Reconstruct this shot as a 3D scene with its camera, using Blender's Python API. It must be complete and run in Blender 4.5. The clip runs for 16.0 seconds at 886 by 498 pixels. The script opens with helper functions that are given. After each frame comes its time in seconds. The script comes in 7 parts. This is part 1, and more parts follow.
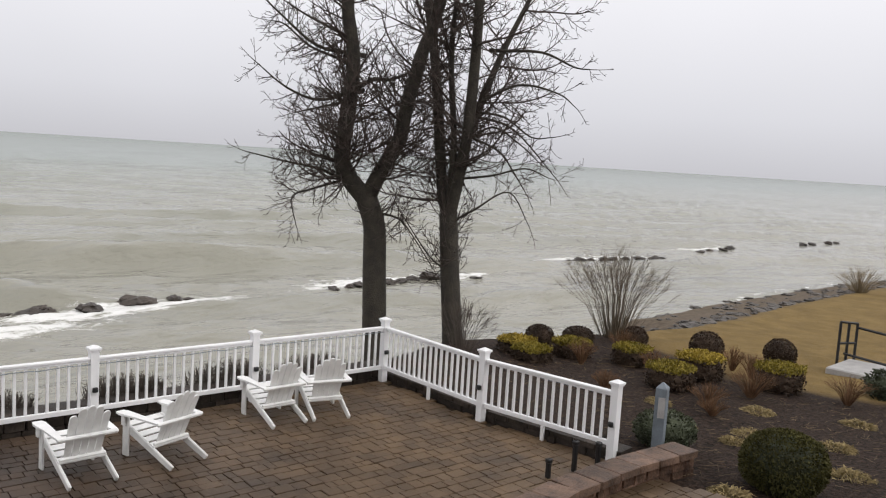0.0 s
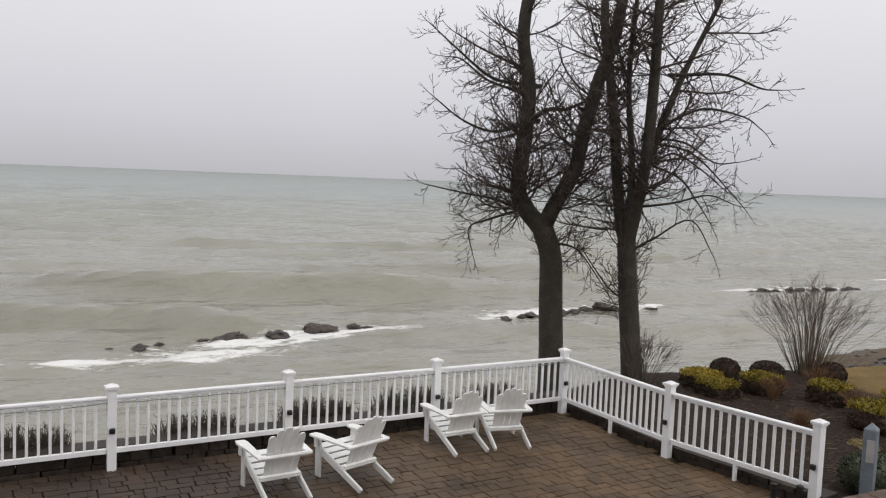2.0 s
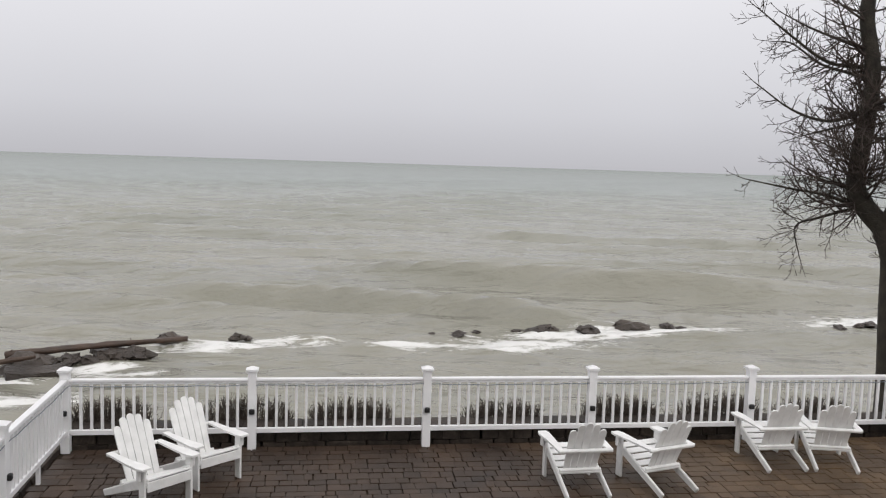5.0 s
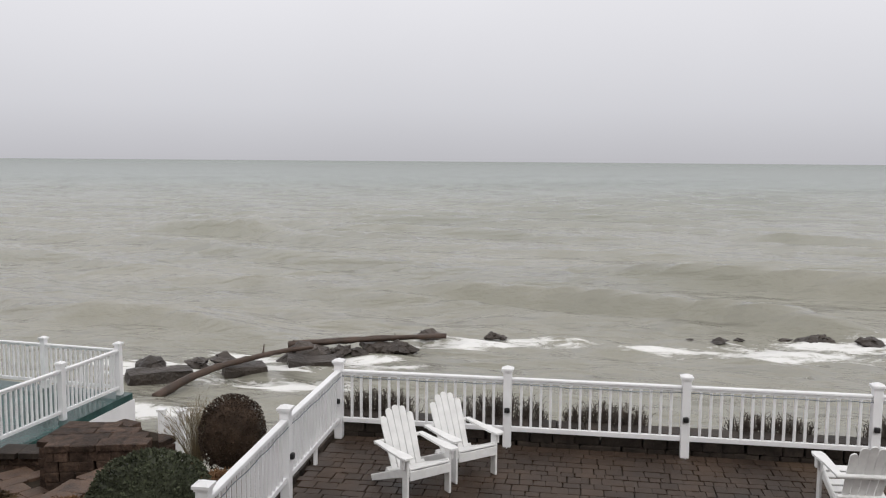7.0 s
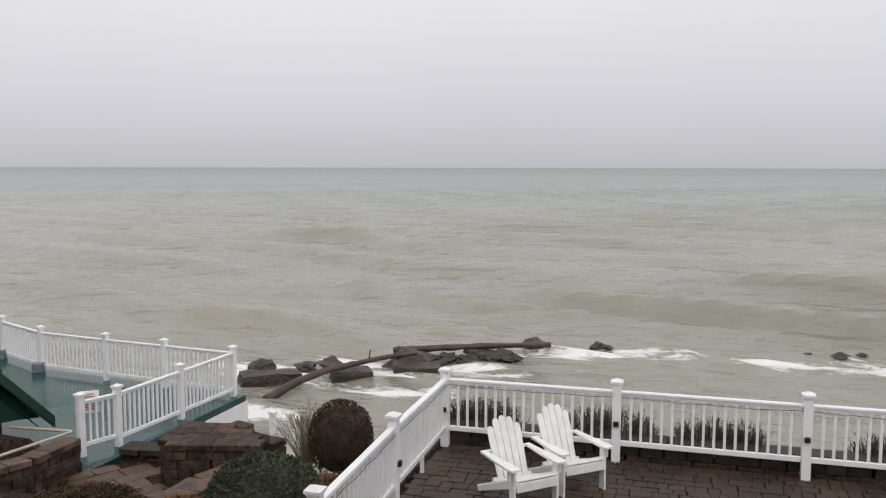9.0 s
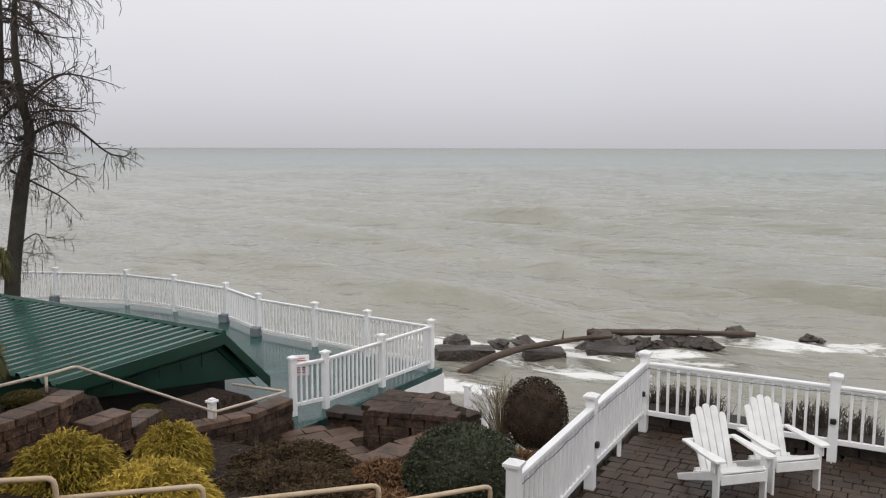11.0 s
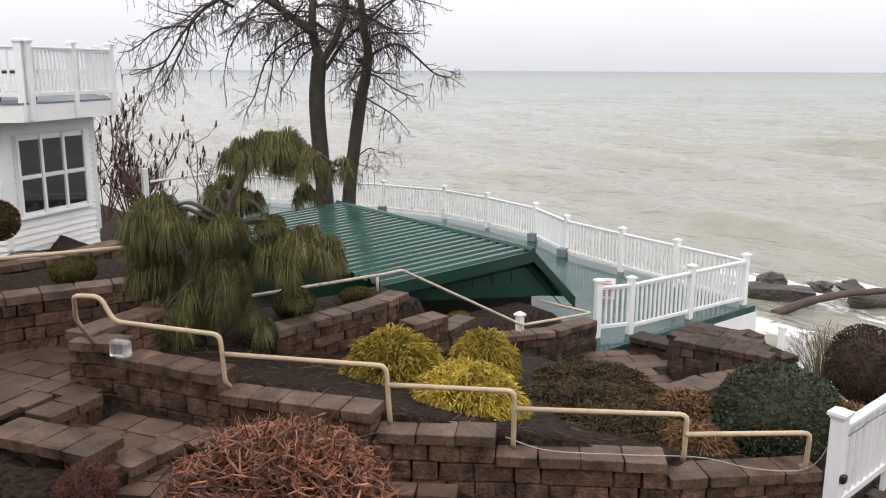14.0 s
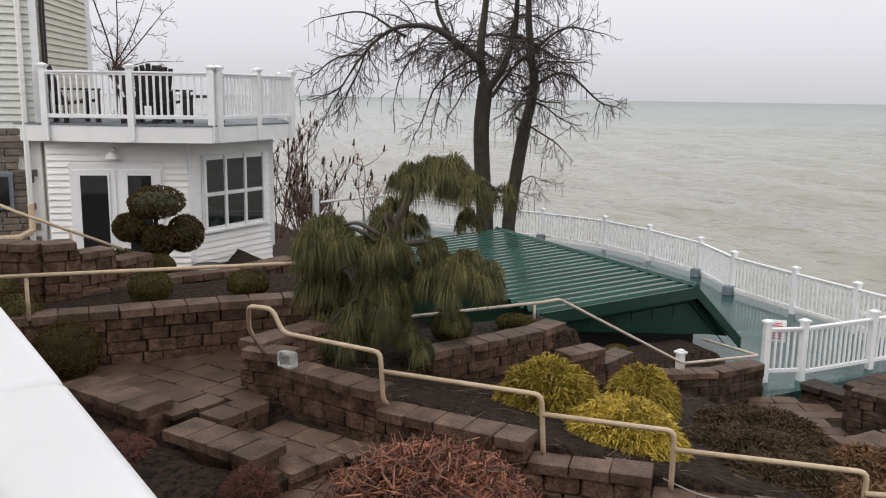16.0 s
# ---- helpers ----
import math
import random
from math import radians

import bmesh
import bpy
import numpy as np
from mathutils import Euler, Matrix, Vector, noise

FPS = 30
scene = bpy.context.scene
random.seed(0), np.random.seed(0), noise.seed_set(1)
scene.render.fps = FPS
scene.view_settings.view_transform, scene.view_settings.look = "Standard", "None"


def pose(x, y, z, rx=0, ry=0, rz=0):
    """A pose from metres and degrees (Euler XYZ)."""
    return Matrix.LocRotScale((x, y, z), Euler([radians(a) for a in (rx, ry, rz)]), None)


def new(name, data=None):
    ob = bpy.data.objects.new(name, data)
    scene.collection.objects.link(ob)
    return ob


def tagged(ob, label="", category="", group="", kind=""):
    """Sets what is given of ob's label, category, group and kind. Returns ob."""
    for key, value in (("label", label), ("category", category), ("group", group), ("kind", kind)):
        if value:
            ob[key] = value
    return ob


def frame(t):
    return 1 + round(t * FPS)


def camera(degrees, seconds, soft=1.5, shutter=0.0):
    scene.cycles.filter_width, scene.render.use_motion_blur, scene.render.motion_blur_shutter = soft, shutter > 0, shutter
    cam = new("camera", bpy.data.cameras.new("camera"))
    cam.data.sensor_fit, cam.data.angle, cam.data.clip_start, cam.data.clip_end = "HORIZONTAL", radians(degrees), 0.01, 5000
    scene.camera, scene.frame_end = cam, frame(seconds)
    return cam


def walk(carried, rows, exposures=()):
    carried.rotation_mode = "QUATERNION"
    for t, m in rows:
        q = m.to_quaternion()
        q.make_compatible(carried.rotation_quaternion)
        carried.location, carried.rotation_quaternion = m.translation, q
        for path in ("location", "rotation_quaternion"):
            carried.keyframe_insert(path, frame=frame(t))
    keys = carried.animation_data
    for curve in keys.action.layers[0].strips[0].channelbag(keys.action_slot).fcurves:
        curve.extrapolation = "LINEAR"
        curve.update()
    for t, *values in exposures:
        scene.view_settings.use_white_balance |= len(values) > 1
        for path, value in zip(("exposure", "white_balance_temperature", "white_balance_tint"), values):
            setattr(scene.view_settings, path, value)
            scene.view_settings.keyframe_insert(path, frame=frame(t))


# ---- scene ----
cam = camera(55.4, 16.0, soft=1.15)
PATH = [
    (0.0, 0.177, -0.115, 3.988, 83.78, -3.52, -40.61),
    (0.5, 0.119, -0.084, 3.966, 83.94, -3.04, -37.33),
    (1.0, 0.102, -0.031, 3.974, 84.28, -2.50, -34.55),
    (1.5, 0.081, -0.028, 3.971, 84.84, -2.20, -31.90),
    (2.0, 0.037, -0.008, 3.961, 85.29, -2.23, -29.27),
    (2.5, 0.019, -0.002, 3.939, 85.31, -2.24, -26.02),
    (3.0, 0.052, -0.002, 3.940, 85.06, -2.17, -22.57),
    (3.5, 0.086, -0.006, 3.949, 84.91, -2.09, -19.09),
    (4.0, 0.126, -0.013, 3.937, 84.80, -1.92, -15.27),
    (4.2, 0.127, -0.021, 3.940, 84.65, -1.95, -13.80),
    (6.3, 0.213, -0.004, 4.002, 84.06, -0.95, 3.00),
    (6.5, 0.183, 0.008, 4.001, 84.01, -0.82, 5.02),
    (7.0, 0.127, 0.017, 3.971, 83.99, -0.45, 8.99),
    (7.5, 0.093, 0.017, 3.991, 84.03, -0.20, 11.25),
    (8.0, 0.103, 0.037, 4.017, 84.23, -0.19, 13.49),
    (8.2, 0.102, 0.053, 4.016, 84.33, -0.21, 14.09),
    (10.3, -0.028, 0.038, 3.959, 83.90, -0.02, 22.66),
    (10.5, -0.030, 0.033, 3.955, 83.75, -0.08, 24.56),
    (11.0, -0.060, 0.052, 3.947, 83.10, -0.12, 29.05),
    (11.5, -0.078, 0.048, 3.938, 82.24, 0.09, 32.93),
    (12.0, -0.093, 0.049, 3.911, 80.65, 0.31, 35.81),
    (12.5, -0.118, 0.044, 3.894, 79.02, 0.18, 38.79),
    (13.0, -0.140, 0.027, 3.885, 78.03, -0.11, 42.16),
    (13.5, -0.162, 0.008, 3.887, 77.77, -0.15, 46.29),
    (14.0, -0.186, -0.002, 3.885, 77.99, -0.23, 49.72),
    (14.5, -0.197, -0.014, 3.882, 78.46, -0.41, 52.63),
    (15.0, -0.215, -0.024, 3.877, 79.08, -0.66, 55.31),
    (15.5, -0.214, -0.036, 3.877, 79.51, -0.86, 57.75),
    (16.0, -0.220, -0.038, 3.872, 79.78, -0.81, 60.58),
]
walk(cam, [(t, pose(x, y, z, a, b, c)) for t, x, y, z, a, b, c in PATH],
     exposures=[(0.0, 0.13), (0.6, 0.11), (1.1, 0.02), (1.5, -0.08), (2.0, -0.08), (3.0, 0.0), (4.0, -0.03), (7.0, -0.05), (8.0, -0.07), (10.5, -0.05), (11.0, 0.0), (12.0, 0.12), (12.5, 0.33), (13.0, 0.44), (14.0, 0.55), (14.5, 0.5), (15.2, 0.32), (16.0, 0.2)])

# ---- light: thick overcast over a lake ----
SUN_EL, SUN_AZ = radians(40), radians(155)
world = bpy.data.worlds.new("overcast")
scene.world = world
world.use_nodes = True
wn, wl = world.node_tree.nodes, world.node_tree.links
wn.clear()
w_out, w_bg = wn.new("ShaderNodeOutputWorld"), wn.new("ShaderNodeBackground")
w_sky = wn.new("ShaderNodeTexSky")
w_sky.sky_type, w_sky.sun_disc, w_sky.sun_elevation, w_sky.sun_rotation = "NISHITA", False, SUN_EL, SUN_AZ
w_sky.dust_density = 4.0
w_hsv = wn.new("ShaderNodeHueSaturation")
w_hsv.inputs["Saturation"].default_value, w_hsv.inputs["Value"].default_value = 0.15, 0.1
w_tc, w_sep, w_ramp = wn.new("ShaderNodeTexCoord"), wn.new("ShaderNodeSeparateXYZ"), wn.new("ShaderNodeValToRGB")
el = w_ramp.color_ramp.elements
el[0].position, el[0].color = 0.0, (0.605, 0.602, 0.640, 1)
el[1].position, el[1].color = 1.0, (1.08, 1.06, 1.07, 1)
e = el.new(0.06)
e.color = (0.722, 0.722, 0.768, 1)
e = el.new(0.48)
e.color = (1.22, 1.20, 1.23, 1)
e = el.new(0.22)
e.color = (0.925, 0.918, 0.962, 1)
w_cloud = wn.new("ShaderNodeTexNoise")
w_cloud.inputs["Scale"].default_value, w_cloud.inputs["Detail"].default_value = 2.2, 3.0
w_cr = wn.new("ShaderNodeMapRange")
w_cr.inputs["To Min"].default_value, w_cr.inputs["To Max"].default_value = 0.93, 1.07
w_mul, w_mix = wn.new("ShaderNodeMixRGB"), wn.new("ShaderNodeMixRGB")
w_mul.blend_type, w_mul.inputs[0].default_value = "MULTIPLY", 1.0
w_mix.inputs[0].default_value = 0.12
wl.new(w_tc.outputs["Generated"], w_sep.inputs[0])
wl.new(w_tc.outputs["Generated"], w_cloud.inputs["Vector"])
wl.new(w_sep.outputs["Z"], w_ramp.inputs[0])
wl.new(w_cloud.outputs["Fac"], w_cr.inputs["Value"])
wl.new(w_ramp.outputs[0], w_mul.inputs[1])
wl.new(w_cr.outputs[0], w_mul.inputs[2])
wl.new(w_sky.outputs[0], w_hsv.inputs["Color"])
wl.new(w_mul.outputs[0], w_mix.inputs[1])
wl.new(w_hsv.outputs[0], w_mix.inputs[2])
wl.new(w_mix.outputs[0], w_bg.inputs["Color"])
wl.new(w_bg.outputs[0], w_out.inputs["Surface"])
w_bg.inputs["Strength"].default_value = 1.0
sun = new("sun", bpy.data.lights.new("sun", "SUN"))
sun.data.energy, sun.data.angle, sun.data.color = 0.85, radians(50), (1.0, 0.96, 0.91)
sun.matrix_world = pose(0, 0, 30, 50, 0, 25)


# ---- materials ----
def mat(name, color, rough=0.6, vary=0.25, scale=6.0, bump=0.3, fine=60.0, second=None, metal=0.0, dist=0.01, pieces=0.0, spec=0.5, coat=0.0):
    """A procedural surface: two scales of variation, fine relief, and an own tone for each piece."""
    m = bpy.data.materials.new(name)
    m.use_nodes = True
    n, l = m.node_tree.nodes, m.node_tree.links
    b = n["Principled BSDF"]
    b.inputs["Roughness"].default_value, b.inputs["Metallic"].default_value = rough, metal
    b.inputs["Specular IOR Level"].default_value = spec
    b.inputs["Coat Weight"].default_value = coat
    tc = n.new("ShaderNodeTexCoord")
    big, small = n.new("ShaderNodeTexNoise"), n.new("ShaderNodeTexNoise")
    big.inputs["Scale"].default_value, big.inputs["Detail"].default_value = scale, 5
    small.inputs["Scale"].default_value, small.inputs["Detail"].default_value = fine, 4
    geo = n.new("ShaderNodeNewGeometry")
    l.new(geo.outputs["Position"], big.inputs["Vector"])
    l.new(geo.outputs["Position"], small.inputs["Vector"])
    ramp = n.new("ShaderNodeValToRGB")
    dark = [c * (1 - vary) for c in color]
    light = second or [min(1, c * (1 + vary)) for c in color]
    ramp.color_ramp.elements[0].position, ramp.color_ramp.elements[0].color = 0.3, (*dark, 1)
    ramp.color_ramp.elements[1].position, ramp.color_ramp.elements[1].color = 0.72, (*light, 1)
    l.new(big.outputs["Fac"], ramp.inputs[0])
    mix = n.new("ShaderNodeMixRGB")
    mix.blend_type, mix.inputs[0].default_value = "OVERLAY", min(1.0, vary * 1.2)
    l.new(ramp.outputs[0], mix.inputs[1])
    l.new(small.outputs["Fac"], mix.inputs[2])
    last = mix.outputs[0]
    if pieces:
        info, mr, hs = n.new("ShaderNodeObjectInfo"), n.new("ShaderNodeMapRange"), n.new("ShaderNodeHueSaturation")
        add, fr = n.new("ShaderNodeMath"), n.new("ShaderNodeMath")
        add.operation, fr.operation = "ADD", "FRACT"
        l.new(info.outputs["Random"], add.inputs[0])
        l.new(geo.outputs["Random Per Island"], add.inputs[1])
        l.new(add.outputs[0], fr.inputs[0])
        mr.inputs["To Min"].default_value, mr.inputs["To Max"].default_value = 1 - pieces, 1 + pieces
        l.new(fr.outputs[0], mr.inputs["Value"])
        l.new(mr.outputs[0], hs.inputs["Value"])
        l.new(last, hs.inputs["Color"])
        last = hs.outputs[0]
    l.new(last, b.inputs["Base Color"])
    rr = n.new("ShaderNodeMapRange")
    rr.inputs["To Min"].default_value, rr.inputs["To Max"].default_value = max(0.03, rough - 0.12), min(1, rough + 0.12)
    l.new(big.outputs["Fac"], rr.inputs["Value"])
    l.new(rr.outputs[0], b.inputs["Roughness"])
    if bump:
        bp = n.new("ShaderNodeBump")
        bp.inputs["Strength"].default_value, bp.inputs["Distance"].default_value = bump, dist
        l.new(small.outputs["Fac"], bp.inputs["Height"])
        l.new(bp.outputs[0], b.inputs["Normal"])
    return m


WHITE = mat("white_vinyl", (0.80, 0.80, 0.81), 0.38, 0.05, 3, 0.1, 40)
CHAIR = mat("white_painted_wood", (0.78, 0.78, 0.77), 0.5, 0.08, 8, 0.2, 90)
BLACK = mat("black_metal", (0.012, 0.012, 0.013), 0.4, 0.2, 20, 0.1)
PAVER = mat("wet_concrete_paver", (0.072, 0.048, 0.034), 0.5, 0.45, 1.3, 0.5, 70, pieces=0.18, dist=0.006, spec=0.25, second=(0.094, 0.063, 0.043))
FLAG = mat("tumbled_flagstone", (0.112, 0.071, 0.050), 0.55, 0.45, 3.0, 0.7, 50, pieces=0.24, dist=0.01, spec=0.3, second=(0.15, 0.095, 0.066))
JOINT = mat("joint_sand", (0.034, 0.026, 0.019), 0.9, 0.3, 8, 0.5, spec=0.1)
BLOCK = mat("split_block", (0.108, 0.064, 0.044), 0.8, 0.6, 7, 1.0, 30, pieces=0.36, dist=0.03, spec=0.2)
CAPS = mat("cap_stone", (0.114, 0.072, 0.051), 0.55, 0.55, 5, 0.7, 40, pieces=0.28, dist=0.015, spec=0.3)
TAN = mat("tan_painted_pipe", (0.56, 0.43, 0.29), 0.4, 0.12, 9, 0.15)
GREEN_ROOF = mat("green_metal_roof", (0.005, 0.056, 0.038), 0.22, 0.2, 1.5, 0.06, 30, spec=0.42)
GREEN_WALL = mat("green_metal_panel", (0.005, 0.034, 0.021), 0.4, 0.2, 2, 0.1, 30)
TEAL = mat("wet_teal_deck", (0.024, 0.064, 0.060), 0.16, 0.4, 1.0, 0.12, 14, pieces=0.12, spec=0.14)
BARK = mat("grey_brown_bark", (0.040, 0.034, 0.025), 0.85, 0.45, 5, 1.0, 30, dist=0.03)
TWIG = mat("thin_branches", (0.050, 0.036, 0.030), 0.85, 0.3, 2, 0)
# the pale second tone puts bright highlights into the twig colour
TWIG_RED = mat("red_brown_twigs", (0.135, 0.040, 0.025), 0.32, 0.6, 9, 0, pieces=0.85, second=(0.40, 0.17, 0.095))
TWIG_DARKRED = mat("dark_red_twigs", (0.13, 0.045, 0.03), 0.7, 0.4, 9, 0, pieces=0.5)
TWIG_RUST = mat("rusty_perennial_stems", (0.15, 0.085, 0.048), 0.8, 0.4, 6, 0, pieces=0.4, spec=0.1)
TWIG_WILLOW = mat("willow_stems", (0.115, 0.088, 0.058), 0.8, 0.3, 4, 0, pieces=0.25)
SHORE_ROCK = mat("grey_shore_rock", (0.072, 0.062, 0.053), 0.6, 0.45, 1.5, 1.0, 9, dist=0.06, pieces=0.35)
LEAF_YEW = mat("yew_leaf", (0.062, 0.058, 0.02), 0.6, 0.3, 3, 0, pieces=0.3, spec=0.1)
LEAF_TOPIARY = mat("topiary_leaf", (0.078, 0.052, 0.018), 0.6, 0.35, 4, 0, pieces=0.4, spec=0.1)
TWIG_SUMAC = mat("sumac_stems", (0.17, 0.10, 0.085), 0.8, 0.3, 4, 0, pieces=0.3)
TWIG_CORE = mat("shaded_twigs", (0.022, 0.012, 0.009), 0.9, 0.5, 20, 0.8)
LITTER = mat("twig_litter", (0.17, 0.125, 0.075), 0.8, 0.4, 5, 0, pieces=0.5, spec=0.1)
CABLE = mat("grey_white_cable", (0.42, 0.40, 0.37), 0.6, 0.2, 9, 0)
PALE_PIPE = mat("pale_pipe", (0.50, 0.42, 0.34), 0.45, 0.15, 9, 0.1)
# a darker tone of the split block for the lower walls
MIDBLOCK = mat("darker_split_block", (0.064, 0.042, 0.031), 0.7, 0.6, 7, 1.0, 30, pieces=0.34, dist=0.03, spec=0.2)
# curb block with the shade under the railing put into its base colour
DARKBLOCK = mat("shade_dark_curb", (0.042, 0.033, 0.027), 0.6, 0.5, 6, 0.9, 30, pieces=0.3, spec=0.2)
TWIG_TAN = mat("tan_stems", (0.20, 0.155, 0.09), 0.8, 0.3, 4, 0, pieces=0.2)
TWIG_GREY = mat("grey_hedge_stems", (0.075, 0.058, 0.046), 0.85, 0.3, 4, 0, pieces=0.2)
ROCK = mat("wet_rock", (0.046, 0.036, 0.029), 0.5, 0.45, 1.2, 1.0, 9, dist=0.08, pieces=0.25)
WOODLOG = mat("wet_driftwood", (0.066, 0.042, 0.030), 0.6, 0.4, 2, 0.8, 25)
CREAM = mat("cream_siding", (0.52, 0.50, 0.41), 0.5, 0.08, 2, 0.1, 50)
# siding greyed and darkened in colour for the shade on the left wall
SHADED_SIDING = mat("shaded_grey_siding", (0.60, 0.61, 0.57), 0.5, 0.08, 2, 0.1, 50)
SIDING = mat("white_siding", (0.83, 0.82, 0.79), 0.5, 0.06, 2, 0.1, 50)
TRIMW = mat("white_trim", (0.80, 0.80, 0.80), 0.45, 0.04, 3, 0.05)
STONE = mat("house_stone", (0.155, 0.128, 0.105), 0.8, 0.3, 4, 0.8, 30, pieces=0.3, dist=0.02)
GREY_POST = mat("grey_post", (0.16, 0.185, 0.21), 0.6, 0.2, 6, 0.4)
DARKWOOD = mat("dark_deck_furniture", (0.03, 0.026, 0.024), 0.5, 0.2, 6, 0.1)
CONCRETE = mat("pale_concrete", (0.36, 0.35, 0.34), 0.7, 0.2, 3, 0.3)
LEAF_DARK = mat("dark_leaf", (0.060, 0.068, 0.042), 0.5, 0.35, 3, 0, pieces=0.45, spec=0.12)
LEAF_BOX = mat("box_leaf", (0.085, 0.072, 0.022), 0.55, 0.35, 4, 0, pieces=0.4, spec=0.12)
LEAF_BROWN = mat("winter_brown_leaf", (0.050, 0.034, 0.024), 0.6, 0.35, 4, 0, pieces=0.45, spec=0.12)
LEAF_YELLOW = mat("gold_leaf", (0.43, 0.315, 0.055), 0.55, 0.3, 3, 0, pieces=0.35, spec=0.12)
LEAF_LIME = mat("lime_gold_leaf", (0.285, 0.21, 0.035), 0.55, 0.35, 3, 0, pieces=0.35, spec=0.12)
LEAF_PRIVET = mat("privet_leaf", (0.20, 0.158, 0.028), 0.55, 0.4, 3, 0, pieces=0.4, spec=0.12)
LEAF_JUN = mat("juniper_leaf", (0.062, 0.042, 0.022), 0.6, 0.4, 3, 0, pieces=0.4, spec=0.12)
NEEDLE = mat("pine_needle", (0.108, 0.116, 0.047), 0.6, 0.5, 4, 0, pieces=0.55, spec=0.2, second=(0.185, 0.168, 0.066))
BARK_PINE = mat("pine_bark", (0.10, 0.08, 0.062), 0.85, 0.4, 8, 0.6, 40)
DRYGRASS = mat("dry_grass", (0.27, 0.21, 0.105), 0.8, 0.3, 5, 0, pieces=0.3, spec=0.12)
RUST = mat("rust_grass", (0.175, 0.098, 0.052), 0.8, 0.3, 5, 0, pieces=0.3, spec=0.12)
SIGNRED = mat("red_print", (0.5, 0.08, 0.08), 0.5, 0.05, 3, 0)
GLASSDARK = mat("lantern_glass", (0.75, 0.77, 0.76), 0.15, 0.1, 30, 0.4, 40)
GLASSDARK.node_tree.nodes["Principled BSDF"].inputs["Transmission Weight"].default_value = 0.85


def patio_tint(m):
    """Tints the patio lighter and tan towards +x, darker towards the garden, with a noisy edge."""
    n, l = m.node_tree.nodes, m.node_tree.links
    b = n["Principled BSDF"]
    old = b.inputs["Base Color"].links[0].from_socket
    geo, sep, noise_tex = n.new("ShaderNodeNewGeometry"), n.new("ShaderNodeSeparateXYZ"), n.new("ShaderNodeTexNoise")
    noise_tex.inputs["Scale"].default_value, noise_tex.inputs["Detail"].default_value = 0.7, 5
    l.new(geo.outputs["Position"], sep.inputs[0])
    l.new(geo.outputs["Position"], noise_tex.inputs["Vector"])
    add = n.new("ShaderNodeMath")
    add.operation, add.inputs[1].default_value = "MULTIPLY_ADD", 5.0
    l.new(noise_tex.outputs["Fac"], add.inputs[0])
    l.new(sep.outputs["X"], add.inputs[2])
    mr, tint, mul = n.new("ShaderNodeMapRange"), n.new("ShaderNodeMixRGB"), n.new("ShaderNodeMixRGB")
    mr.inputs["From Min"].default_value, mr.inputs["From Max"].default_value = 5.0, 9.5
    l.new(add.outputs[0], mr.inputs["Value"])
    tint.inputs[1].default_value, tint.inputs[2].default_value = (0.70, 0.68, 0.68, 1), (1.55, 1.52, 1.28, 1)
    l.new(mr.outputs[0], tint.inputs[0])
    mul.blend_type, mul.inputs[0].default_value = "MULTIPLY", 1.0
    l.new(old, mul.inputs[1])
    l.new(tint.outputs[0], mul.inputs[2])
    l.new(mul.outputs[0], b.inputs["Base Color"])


patio_tint(PAVER)


def glass(name):
    m = bpy.data.materials.new(name)
    m.use_nodes = True
    b = m.node_tree.nodes["Principled BSDF"]
    b.inputs["Base Color"].default_value = (0.016, 0.017, 0.018, 1)
    b.inputs["Roughness"].default_value, b.inputs["Specular IOR Level"].default_value = 0.03, 0.6
    return m


PANE = glass("window_pane")


